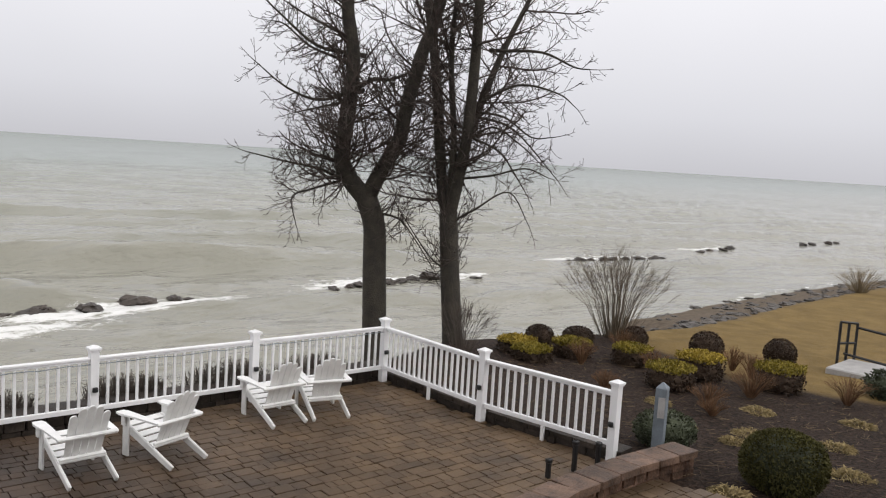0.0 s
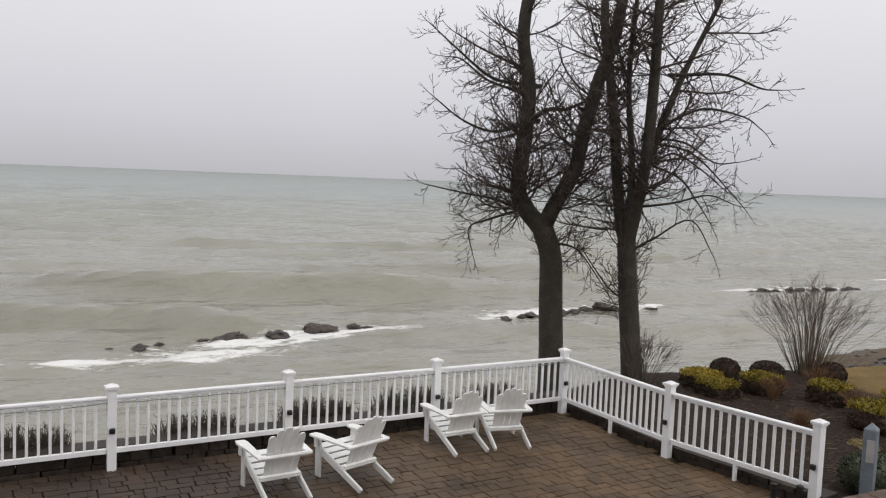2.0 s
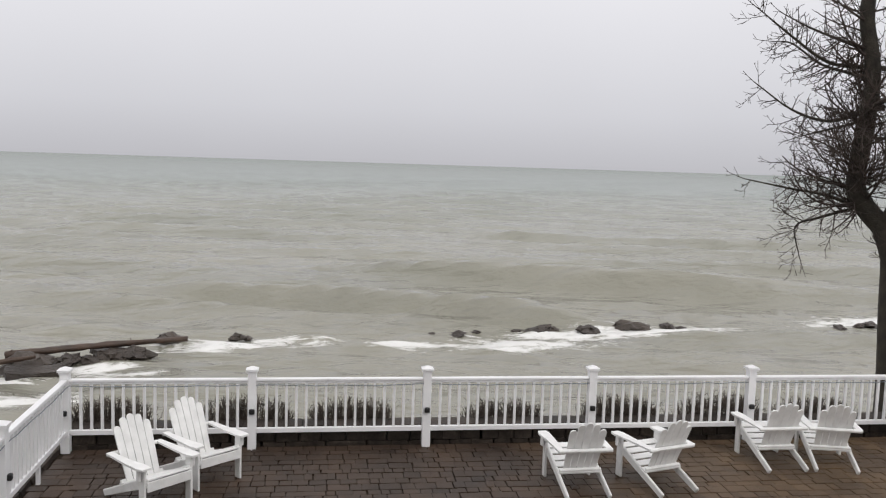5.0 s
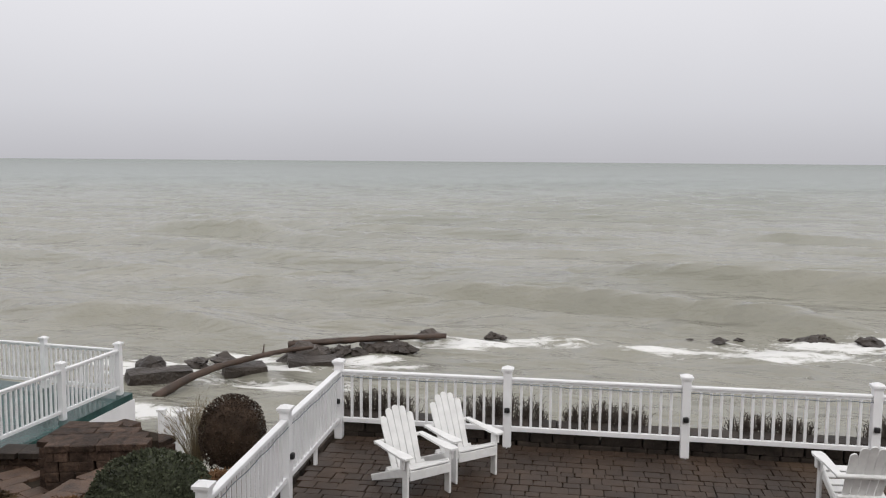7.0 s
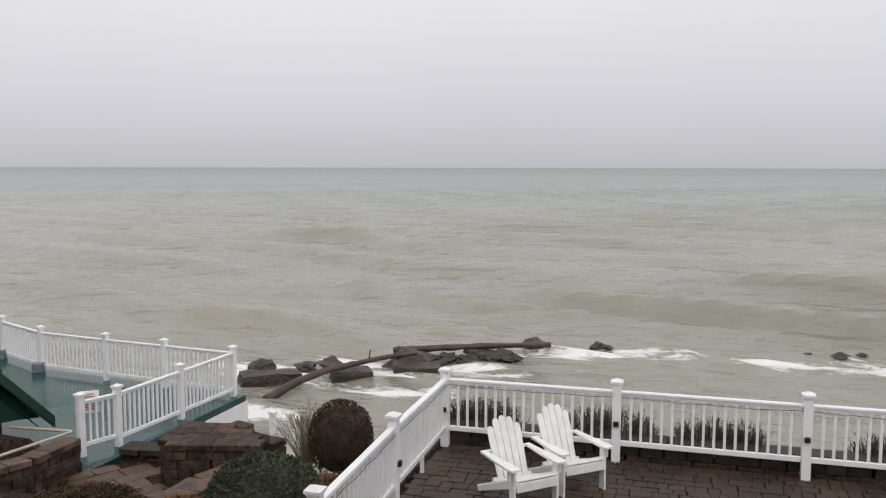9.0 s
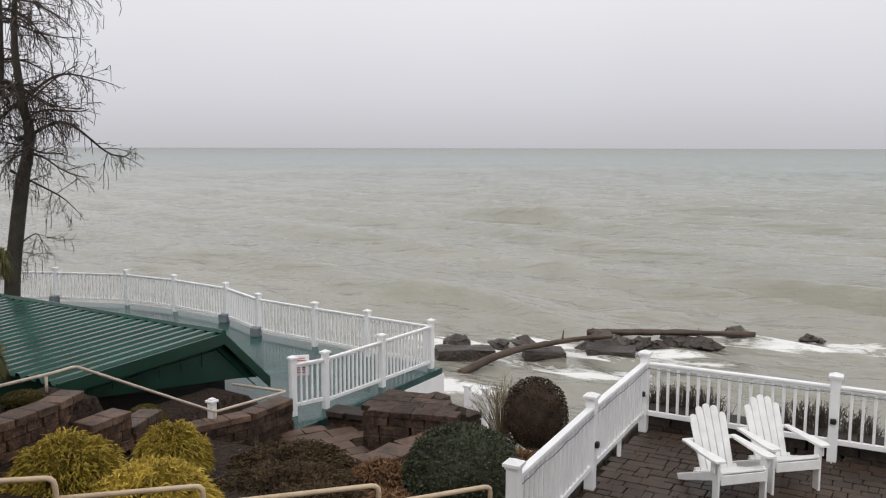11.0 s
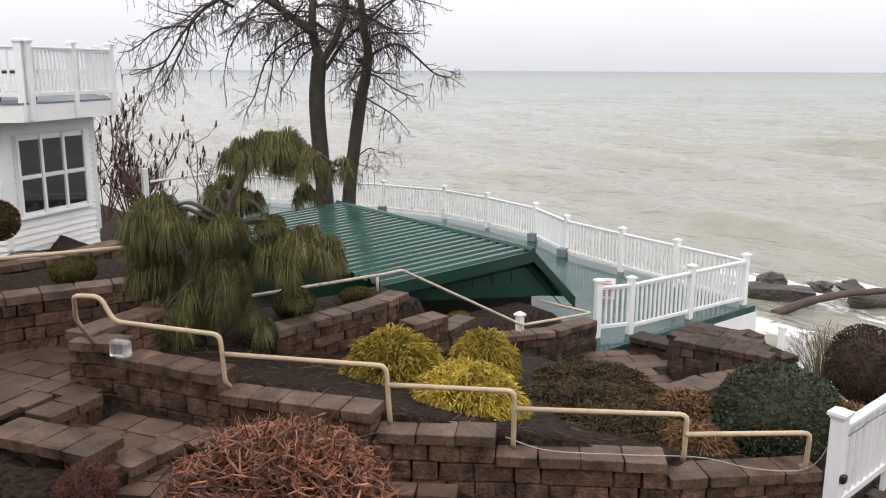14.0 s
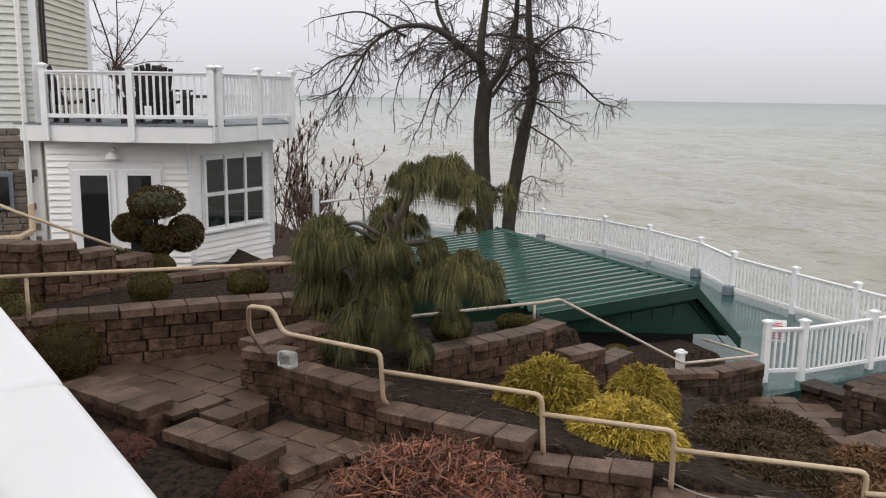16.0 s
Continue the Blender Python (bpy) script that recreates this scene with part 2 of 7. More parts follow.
def water_material():
    m = bpy.data.materials.new("turbid_lake_water")
    m.use_nodes = True
    n, l = m.node_tree.nodes, m.node_tree.links
    b = n["Principled BSDF"]
    geo = n.new("ShaderNodeNewGeometry")
    mp = n.new("ShaderNodeMapping")
    mp.inputs["Scale"].default_value = (0.42, 0.95, 1)
    l.new(geo.outputs["Position"], mp.inputs["Vector"])
    big = n.new("ShaderNodeTexNoise")
    big.inputs["Scale"].default_value, big.inputs["Detail"].default_value = 0.12, 4
    l.new(mp.outputs[0], big.inputs["Vector"])
    ramp = n.new("ShaderNodeValToRGB")
    ramp.color_ramp.elements[0].position, ramp.color_ramp.elements[0].color = 0.3, (0.232, 0.228, 0.186, 1)
    ramp.color_ramp.elements[1].position, ramp.color_ramp.elements[1].color = 0.7, (0.290, 0.280, 0.232, 1)
    l.new(big.outputs["Fac"], ramp.inputs[0])
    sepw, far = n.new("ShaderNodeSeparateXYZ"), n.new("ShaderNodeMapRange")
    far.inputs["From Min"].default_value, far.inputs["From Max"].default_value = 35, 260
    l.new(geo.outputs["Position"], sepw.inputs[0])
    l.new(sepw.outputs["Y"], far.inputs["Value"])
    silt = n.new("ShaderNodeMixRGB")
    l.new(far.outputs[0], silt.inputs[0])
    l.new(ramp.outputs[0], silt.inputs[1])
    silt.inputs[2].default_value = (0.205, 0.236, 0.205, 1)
    rip = n.new("ShaderNodeTexNoise")
    rip.inputs["Scale"].default_value, rip.inputs["Detail"].default_value, rip.inputs["Roughness"].default_value = 1.6, 6, 0.62
    l.new(mp.outputs[0], rip.inputs["Vector"])
    mp2 = n.new("ShaderNodeMapping")
    mp2.inputs["Scale"].default_value, mp2.inputs["Rotation"].default_value = (0.45, 1.0, 1), (0, 0, 0.25)
    l.new(geo.outputs["Position"], mp2.inputs["Vector"])
    mid = n.new("ShaderNodeTexNoise")
    mid.inputs["Scale"].default_value, mid.inputs["Detail"].default_value, mid.inputs["Roughness"].default_value, mid.inputs["Distortion"].default_value = 0.36, 4, 0.5, 0.25
    l.new(mp2.outputs[0], mid.inputs["Vector"])
    bp, bp2 = n.new("ShaderNodeBump"), n.new("ShaderNodeBump")
    bp2.inputs["Distance"].default_value = 1.2
    calm = n.new("ShaderNodeMapRange")
    calm.inputs["From Min"].default_value, calm.inputs["From Max"].default_value = 40, 420
    calm.inputs["To Min"].default_value, calm.inputs["To Max"].default_value = 0.95, 0.06
    l.new(sepw.outputs["Y"], calm.inputs["Value"])
    l.new(calm.outputs[0], bp2.inputs["Strength"])
    calm2 = n.new("ShaderNodeMapRange")
    calm2.inputs["From Min"].default_value, calm2.inputs["From Max"].default_value = 30, 200
    calm2.inputs["To Min"].default_value, calm2.inputs["To Max"].default_value = 0.6, 0.02
    l.new(sepw.outputs["Y"], calm2.inputs["Value"])
    l.new(calm2.outputs[0], bp.inputs["Strength"])
    bp.inputs["Distance"].default_value = 0.3
    l.new(mid.outputs["Fac"], bp2.inputs["Height"])
    l.new(rip.outputs["Fac"], bp.inputs["Height"])
    l.new(bp2.outputs[0], bp.inputs["Normal"])
    l.new(bp.outputs[0], b.inputs["Normal"])
    at = n.new("ShaderNodeAttribute")
    at.attribute_name = "foam"
    fz = n.new("ShaderNodeTexNoise")
    fz.inputs["Scale"].default_value, fz.inputs["Detail"].default_value, fz.inputs["Roughness"].default_value, fz.inputs["Distortion"].default_value = 1.5, 8, 0.72, 0.6
    mp3 = n.new("ShaderNodeMapping")
    mp3.inputs["Scale"].default_value = (0.55, 1.2, 1)
    l.new(geo.outputs["Position"], mp3.inputs["Vector"])
    l.new(mp3.outputs[0], fz.inputs["Vector"])
    lace = n.new("ShaderNodeMapRange")
    lace.clamp = False
    lace.inputs["From Min"].default_value, lace.inputs["From Max"].default_value = 0.25, 0.75
    l.new(fz.outputs["Fac"], lace.inputs["Value"])
    sub = n.new("ShaderNodeMath")
    sub.operation = "ADD"
    l.new(at.outputs["Fac"], sub.inputs[0])
    l.new(lace.outputs[0], sub.inputs[1])
    mr = n.new("ShaderNodeMapRange")
    mr.inputs["From Min"].default_value, mr.inputs["From Max"].default_value = 1.0, 1.22
    l.new(sub.outputs[0], mr.inputs["Value"])
    mix = n.new("ShaderNodeMixRGB")
    l.new(mr.outputs[0], mix.inputs[0])
    l.new(silt.outputs[0], mix.inputs[1])
    mix.inputs[2].default_value = (0.78, 0.78, 0.76, 1)
    l.new(mix.outputs[0], b.inputs["Base Color"])
    r2 = n.new("ShaderNodeMapRange")
    r2.inputs["To Min"].default_value, r2.inputs["To Max"].default_value = 0.12, 0.85
    l.new(mr.outputs[0], r2.inputs["Value"])
    l.new(r2.outputs[0], b.inputs["Roughness"])
    b.inputs["IOR"].default_value = 1.33
    gloss = n.new("ShaderNodeMapRange")
    gloss.inputs["From Min"].default_value, gloss.inputs["From Max"].default_value = 30, 230
    gloss.inputs["To Min"].default_value, gloss.inputs["To Max"].default_value = 0.6, 0.2
    l.new(sepw.outputs["Y"], gloss.inputs["Value"])
    l.new(gloss.outputs[0], b.inputs["Specular IOR Level"])
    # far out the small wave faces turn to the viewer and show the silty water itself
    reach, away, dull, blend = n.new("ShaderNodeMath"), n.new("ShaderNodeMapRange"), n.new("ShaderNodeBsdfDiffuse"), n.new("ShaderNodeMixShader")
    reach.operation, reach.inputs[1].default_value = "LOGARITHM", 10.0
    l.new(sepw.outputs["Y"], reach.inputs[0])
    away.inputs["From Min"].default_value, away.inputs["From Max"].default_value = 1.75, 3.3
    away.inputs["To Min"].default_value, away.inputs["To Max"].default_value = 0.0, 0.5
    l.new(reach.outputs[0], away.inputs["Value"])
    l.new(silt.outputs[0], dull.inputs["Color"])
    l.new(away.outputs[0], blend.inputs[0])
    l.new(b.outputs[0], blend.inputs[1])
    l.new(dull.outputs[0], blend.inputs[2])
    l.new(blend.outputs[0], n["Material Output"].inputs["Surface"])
    return m


def ground_material():
    m = bpy.data.materials.new("mulch_and_lawn")
    m.use_nodes = True
    n, l = m.node_tree.nodes, m.node_tree.links
    b = n["Principled BSDF"]
    geo = n.new("ShaderNodeNewGeometry")

    def noise_ramp(scale, detail, c0, c1, lo=0.35, hi=0.68):
        t, r = n.new("ShaderNodeTexNoise"), n.new("ShaderNodeValToRGB")
        t.inputs["Scale"].default_value, t.inputs["Detail"].default_value, t.inputs["Roughness"].default_value = scale, detail, 0.7
        l.new(geo.outputs["Position"], t.inputs["Vector"])
        r.color_ramp.elements[0].position, r.color_ramp.elements[0].color = lo, (*c0, 1)
        r.color_ramp.elements[1].position, r.color_ramp.elements[1].color = hi, (*c1, 1)
        l.new(t.outputs["Fac"], r.inputs[0])
        return t, r
    t1, mulch = noise_ramp(14, 8, (0.007, 0.005, 0.004), (0.092, 0.058, 0.041), 0.40, 0.78)
    t2, lawn = noise_ramp(1.1, 8, (0.14, 0.096, 0.036), (0.225, 0.152, 0.058))
    t3, sand = noise_ramp(5, 6, (0.085, 0.066, 0.048), (0.17, 0.135, 0.10))
    at = n.new("ShaderNodeAttribute")
    at.attribute_name = "lawn"
    at2 = n.new("ShaderNodeAttribute")
    at2.attribute_name = "shore"
    m1, m2 = n.new("ShaderNodeMixRGB"), n.new("ShaderNodeMixRGB")
    l.new(at.outputs["Fac"], m1.inputs[0])
    l.new(mulch.outputs[0], m1.inputs[1])
    l.new(lawn.outputs[0], m1.inputs[2])
    l.new(at2.outputs["Fac"], m2.inputs[0])
    l.new(m1.outputs[0], m2.inputs[1])
    l.new(sand.outputs[0], m2.inputs[2])
    l.new(m2.outputs[0], b.inputs["Base Color"])
    b.inputs["Roughness"].default_value = 0.9
    b.inputs["Specular IOR Level"].default_value = 0.15
    bp = n.new("ShaderNodeBump")
    bp.inputs["Strength"].default_value, bp.inputs["Distance"].default_value = 0.9, 0.05
    l.new(t1.outputs["Fac"], bp.inputs["Height"])
    l.new(bp.outputs[0], b.inputs["Normal"])
    return m


WATER, GROUND = water_material(), ground_material()


# ---- building blocks ----
def link(name, me, material, parent=None, label=""):
    ob = new(name, me)
    if material and not me.materials:
        me.materials.append(material)
    if parent:
        ob.parent = parent
    if label:
        ob["label"] = label
    return ob


def part(name, bm, material, parent=None, label="", smooth=False):
    me = bpy.data.meshes.new(name)
    bm.to_mesh(me)
    bm.free()
    if smooth:
        me.shade_smooth()
    return link(name, me, material, parent, label)


def part_raw(name, verts, faces, material, parent=None, label="", smooth=False):
    me = bpy.data.meshes.new(name)
    me.from_pydata(verts, [], faces)
    if smooth:
        me.shade_smooth()
    return link(name, me, material, parent, label)


def thing(name, at, label, category, group="", kind="", rz=0):
    ob = new(name)
    ob.empty_display_size = 0.2
    ob.matrix_world = pose(*at, 0, 0, rz)
    return tagged(ob, label, category, group, kind)


def boxes(items, bevel=0.0, segments=1):
    """A bmesh of boxes: each (centre, size) or (centre, size, turn in degrees or a matrix)."""
    bm = bmesh.new()
    for it in items:
        c, s = it[0], it[1]
        turn = it[2] if len(it) > 2 else 0
        r = turn.to_4x4() if isinstance(turn, Matrix) else pose(0, 0, 0, *(turn if isinstance(turn, tuple) else (0, 0, turn)))
        bmesh.ops.create_cube(bm, size=1, matrix=Matrix.Translation(c) @ r @ Matrix.Diagonal((*s, 1)))
    if bevel:
        bmesh.ops.bevel(bm, geom=bm.edges[:], offset=bevel, segments=segments, affect="EDGES", profile=0.6)
    return bm


def prism(points, z0, z1):
    """A slab over a polygon in plan."""
    bm = bmesh.new()
    lo = [bm.verts.new((x, y, z0)) for x, y in points]
    hi = [bm.verts.new((x, y, z1)) for x, y in points]
    n = len(points)
    bm.faces.new(hi)
    bm.faces.new(lo[::-1])
    for i in range(n):
        bm.faces.new((lo[i], lo[(i + 1) % n], hi[(i + 1) % n], hi[i]))
    bmesh.ops.recalc_face_normals(bm, faces=bm.faces[:])
    return bm


class Soup:
    """Many tubes and leaves gathered into one mesh."""

    def __init__(self):
        self.v, self.f = [], []

    def tube(self, pts, r0, r1, sides=4, cap=False):
        n0, k = len(self.v), len(pts)
        up = Vector((0.31, 0.17, 0.93))
        for i, p in enumerate(pts):
            d = (pts[min(i + 1, k - 1)] - pts[max(i - 1, 0)])
            d = d.normalized() if d.length > 1e-6 else Vector((0, 0, 1))
            a = d.cross(up)
            a = a.normalized() if a.length > 1e-3 else Vector((1, 0, 0))
            b = d.cross(a)
            r = r0 + (r1 - r0) * i / (k - 1)
            for s in range(sides):
                t = 2 * math.pi * s / sides
                self.v.append(p + (a * math.cos(t) + b * math.sin(t)) * r)
        for i in range(k - 1):
            for s in range(sides):
                s2 = (s + 1) % sides
                self.f.append((n0 + i * sides + s, n0 + i * sides + s2, n0 + (i + 1) * sides + s2, n0 + (i + 1) * sides + s))
        if cap:
            self.f.append(tuple(n0 + s for s in range(sides))[::-1])
            self.f.append(tuple(n0 + (k - 1) * sides + s for s in range(sides)))

    def leaf(self, p, d, side, length, width):
        n0 = len(self.v)
        self.v += [p - side * width * 0.5, p + side * width * 0.5, p + d * length * 0.6 + side * width * 0.4, p + d * length, p + d * length * 0.6 - side * width * 0.4]
        self.f.append((n0, n0 + 1, n0 + 2, n0 + 3, n0 + 4))

    def make(self, name, material, parent=None, label="", smooth=False):
        return part_raw(name, [tuple(v) for v in self.v], self.f, material, parent, label, smooth)


def rnd_dir():
    while True:
        v = Vector((random.uniform(-1, 1), random.uniform(-1, 1), random.uniform(-1, 1)))
        if 0.05 < v.length < 1:
            return v.normalized()


def lerp(a, b, t):
    return a + (b - a) * t


def smooth_line(pts, per=6):
    """A Catmull-Rom line through points."""
    p = [Vector(q) for q in pts]
    p = [p[0] * 2 - p[1]] + p + [p[-1] * 2 - p[-2]]
    out = []
    for i in range(1, len(p) - 2):
        for k in range(per):
            t = k / per
            out.append(0.5 * ((2 * p[i]) + (p[i + 1] - p[i - 1]) * t + (2 * p[i - 1] - 5 * p[i] + 4 * p[i + 1] - p[i + 2]) * t * t
                              + (3 * p[i] - p[i - 1] - 3 * p[i + 1] + p[i + 2]) * t ** 3))
    out.append(p[-2])
    return out


# ---- the ground ----
WALL_LINE = [(-3.32, 7.18), (-4.13, 5.98), (-5.22, 4.9), (-6.0, 4.12), (-7.33, 3.26), (-8.45, 2.72), (-8.86, 2.38)]


def interp(x, xs, ys):
    return float(np.interp(x, xs, ys))


def bank(x):
    return interp(x, [-60, -9.5, -9, -3.4, 9, 14, 17, 19.4, 24, 28.5, 33, 38, 47, 100, 400], [11.4, 11.4, 13.2, 12.5, 12.6, 14.9, 14.8, 14.4, 14.6, 15.3, 16.3, 17.0, 18.2, 22, 60])


def front_wall_side(x, y):
    """How far a place lies beyond the stepped garden wall (negative: on the side of the walk)."""
    best, sign = 1e9, 1
    for (ax, ay), (bx, by) in zip(WALL_LINE, WALL_LINE[1:]):
        dx, dy = bx - ax, by - ay
        t = max(0, min(1, ((x - ax) * dx + (y - ay) * dy) / (dx * dx + dy * dy)))
        d = math.hypot(x - ax - t * dx, y - ay - t * dy)
        if d < best:
            best, sign = d, 1 if dx * (y - ay) - dy * (x - ax) < 0 else -1
    return best * sign


def walk_height(x, y):
    """The walk along the wall climbs from the patio to the upper landing."""
    return 0.75 if x < -8.25 else 0.57 if x < -7.1 else 0.42 if x < -6.3 else 0.28 if x < -5.4 else 0.14 if x < -4.6 else 0.0


def ground_height(x, y):
    if -9.6 < x < -6.2 and 9.7 < y < bank(x):
        return -1.15
    if -8.6 < x < -6.2 and 0.2 < y < 1.42 + (x + 8.02) * 0.505:
        return interp(x, [-8.6, -7.0, -6.2], [0.66, 0.60, 0.42])
    if x > 9.4:
        z = -0.06 - 0.05 * (min(x, 28) - 9.4) - 0.02 * max(0, min(x, 60) - 28) - 0.02 * (y - 8) * min(1, (x - 9.4) / 8)
    elif x > -3.35:
        z = -0.14 if y < 11.7 else -0.32
    elif x < -10.45 and y < 4.3:
        z = interp(x, [-15.5, -13.6, -12.4, -12.2, -10.4], [0.7, 0.85, 1.12, 1.26, 1.3])
    elif x < -9.2 and 4.3 <= y < 7.3 and x > -10.5:
        z = 0.68
    elif x <= -10.5 and y >= 5.6:
        z = -1.5 if x < -11.3 else -0.5
    elif x <= -10.5:
        z = interp(y, [4.3, 5.6], [1.0, 0.3])
    else:
        z = 0.28 + 0.056 * (x + 3.5) - 0.233 * (y - 7)
        if front_wall_side(x, y) < 0.24 or y < 2.3 or (x < -8.7 and y < 3.4):
            z = walk_height(x, y) - (0.12 if front_wall_side(x, y) > -1.5 or x < -8 else 0.02)
    over = y - bank(x)
    if over > 0:
        flat = max(0.0, min(1.0, (x - 20) / 6))
        z = max(-4.2, z - lerp(over * 0.9, 0.13 * min(over, 3.6) + 0.6 * max(0, over - 3.6), flat))
    return z


def build_ground():
    def axis(parts):
        out = []
        for a, b, step in parts:
            out += list(np.arange(a, b, step))
        return out
    xs = axis([(-3000, -300, 900), (-300, -60, 40), (-60, -24, 3), (-24, -12, 0.6), (-12, -2, 0.25), (-2, 9, 1.0), (9, 26, 0.35), (26, 70, 0.8), (70, 200, 8), (200, 3001, 700)])
    ys = axis([(-3000, -300, 900), (-300, -20, 40), (-20, -1, 2), (-1, 13.5, 0.25), (13.5, 26, 0.5), (26, 60, 6), (60, 140, 40)])
    verts, lawn, shore = [], [], []
    for y in ys:
        for x in xs:
            z = ground_height(x, y)
            if x > 9.4 or x < -3.4:
                z += 0.035 * noise.noise((x * 1.3, y * 1.3, 0)) + 0.02 * noise.noise((x * 4, y * 4, 3))
            verts.append((x, y, z))
            edge = 16.8 + 0.9 * noise.noise((x * 0.3, y * 0.3, 5)) + max(0, 9 - y) * 0.55
            lawn.append(max(0.0, min(1.0, (x - edge - max(0, y - 9.5) * 0.45) / 0.5)) if x > 9.4 else 0.0)
            shore.append(max(0.0, min(1.0, (y - bank(x) - 0.1) / 0.5)))
    nx = len(xs)
    faces = [(j * nx + i, j * nx + i + 1, (j + 1) * nx + i + 1, (j + 1) * nx + i) for j in range(len(ys) - 1) for i in range(nx - 1)]
    g = part_raw("ground", verts, faces, GROUND, smooth=True)
    for nm, vals in (("lawn", lawn), ("shore", shore)):
        a = g.data.attributes.new(nm, "FLOAT", "POINT")
        a.data.foreach_set("value", vals)
    tagged(g, "dark wet bark mulch beds running into a dormant tan lawn", "ground", kind="structure")


build_ground()

# ---- the lake ----
WATER_Z = -3.0
REEF = [(-13.4, 23.6), (-10.4, 26.5), (-7.0, 29.0), (-4.2, 31.9), (8.4, 33.8), (11.6, 34.6), (23.4, 34.8), (29.8, 35.7), (50.2, 38.5), (69.3, 41.3), (90, 41.8)]
SURF = [(-14.0, 25.9, 1.8), (-10.5, 27.6, 1.4), (-3.5, 31.6, 1.6), (-1.0, 32.4, 1.2), (4.0, 31.6, 1.5), (7.2, 31.5, 2.2), (10.5, 33.0, 2.4), (14.0, 34.0, 2.4), (16.5, 34.6, 1.6), (25.5, 36.3, 2.0), (28.5, 37.0, 2.6), (32.0, 37.0, 2.2), (35.0, 37.2, 1.2),
        (45, 40.4, 1.6), (49, 40.6, 2.2), (54, 40.2, 1.8), (69, 43, 2.4), (-9.0, 24.5, 1.6), (-11.5, 21.2, 1.4), (-6.5, 27.0, 1.2), (-13.2, 25.0, 1.3), (-9.6, 26.3, 1.1), (-7.0, 28.0, 1.0), (-4.6, 30.9, 1.3)]


def build_lake():
    rings = np.geomspace(13.0, 4800, 420)
    angles = np.radians(np.linspace(-98, 84, 620))
    R, A = np.meshgrid(rings, angles, indexing="ij")
    X, Y = R * np.sin(-A), R * np.cos(A)
    Z = np.full_like(X, WATER_Z)
    warp = 1.6 * np.sin(X * 0.05 + Y * 0.03) + 1.1 * np.sin(X * 0.13 + Y * 0.05) + 0.5 * np.sin(X * 0.31 + 2)
    ph = (Y + 0.30 * X + warp - 39.5) * 2 * np.pi / 12.6 + np.pi / 2
    fade = np.exp(-R / 260) * np.clip((Y - 22) / 14, 0.12, 1)
    patch = 0.68 + 0.32 * np.sin(X * 0.06 - Y * 0.045 + 0.7) * np.sin(X * 0.021 + 1.3)
    reef = np.interp(X, [x for x, _ in REEF], [y for _, y in REEF])
    fade = fade * (1 - 0.8 * np.exp(-((Y - reef) / 3.2) ** 2))
    crest = np.exp(2.6 * (np.sin(ph) - 1))
    Z += 1.2 * fade * patch * crest
    Z += 0.10 * fade * np.sin(ph * 2.3 + X * 0.2) + 0.07 * np.exp(-R / 120) * np.sin(Y * 1.9 + 2 * np.sin(X * 0.5)) * np.sin(X * 0.7 + Y * 0.3)
    for k in range(7):
        a, w = 0.4 * math.sin(k * 2.4), 1.3 + 0.55 * k
        Z += 0.055 * np.exp(-R / 140) * np.clip((Y - 20) / 10, 0.2, 1) * np.sin((Y * math.cos(a) + X * math.sin(a)) * w + 1.5 * np.sin(X * (0.21 + 0.05 * k) + k) + k) * np.sin(X * (0.11 + 0.07 * k) - Y * 0.09 + 2 * k)
    for a, b, c, x0, x1, h in ((0.30, 39.4, 0.25, -9, 11, 0.85), (0.34, 51.9, 0.17, 0, 26, 0.75), (0.45, 24.5, 0.3, -21, -13, 0.55), (0.30, 84.5, 0.11, 15, 48, 0.7), (0.25, 66, 0.14, -40, -12, 0.6)):
        d = Y + a * X - b - 0.7 * np.sin(X * c + b)
        run = 1 / (1 + np.exp(-(X - x0) * 0.9)) / (1 + np.exp((X - x1) * 0.9))
        Z += h * run * np.where(d < 0, np.exp(-(d / 0.6) ** 2), np.exp(-(d / 2.8) ** 2))
    foam = np.zeros_like(X)
    for x, y, r in SURF:
        foam = np.maximum(foam, 0.84 * np.exp(-(((X - x) / (2.2 * r)) ** 2 + ((Y - y) / (0.55 * r)) ** 2)))
    lap = Y - np.interp(X, [9, 19, 26, 34, 47, 100], [17.5, 18.6, 20.0, 22.4, 24.8, 29])
    foam = np.maximum(foam, np.where(X > 18, 0.45 * np.exp(-(lap / 0.6) ** 2), 0))
    foam = np.maximum(foam, 0.40 * np.exp(-(((X - 22) / 3) ** 2 + ((Y - 52) / 0.8) ** 2)))
    verts = np.stack([X, Y, Z], -1).reshape(-1, 3)
    na = len(angles)
    i, j = np.meshgrid(np.arange(len(rings) - 1), np.arange(na - 1), indexing="ij")
    q = np.stack([i * na + j, (i + 1) * na + j, (i + 1) * na + j + 1, i * na + j + 1], -1).reshape(-1, 4)
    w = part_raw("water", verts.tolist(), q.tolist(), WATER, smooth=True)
    if w.data.polygons[0].normal.z < 0:
        w.data.flip_normals()
    a = w.data.attributes.new("foam", "FLOAT", "POINT")
    a.data.foreach_set("value", foam.ravel().astype(np.float32))
    tagged(w, "grey-green turbid lake with low swell and white surf", "lake", kind="structure")


build_lake()

# ---- railings ----
def mesh_from(bm, name, material):
    me = bpy.data.meshes.new(name)
    bm.to_mesh(me)
    bm.free()
    me.materials.append(material)
    return me


BALUSTER_ME = mesh_from(boxes([((0, 0, 0), (0.034, 0.034, 1))]), "baluster", WHITE)


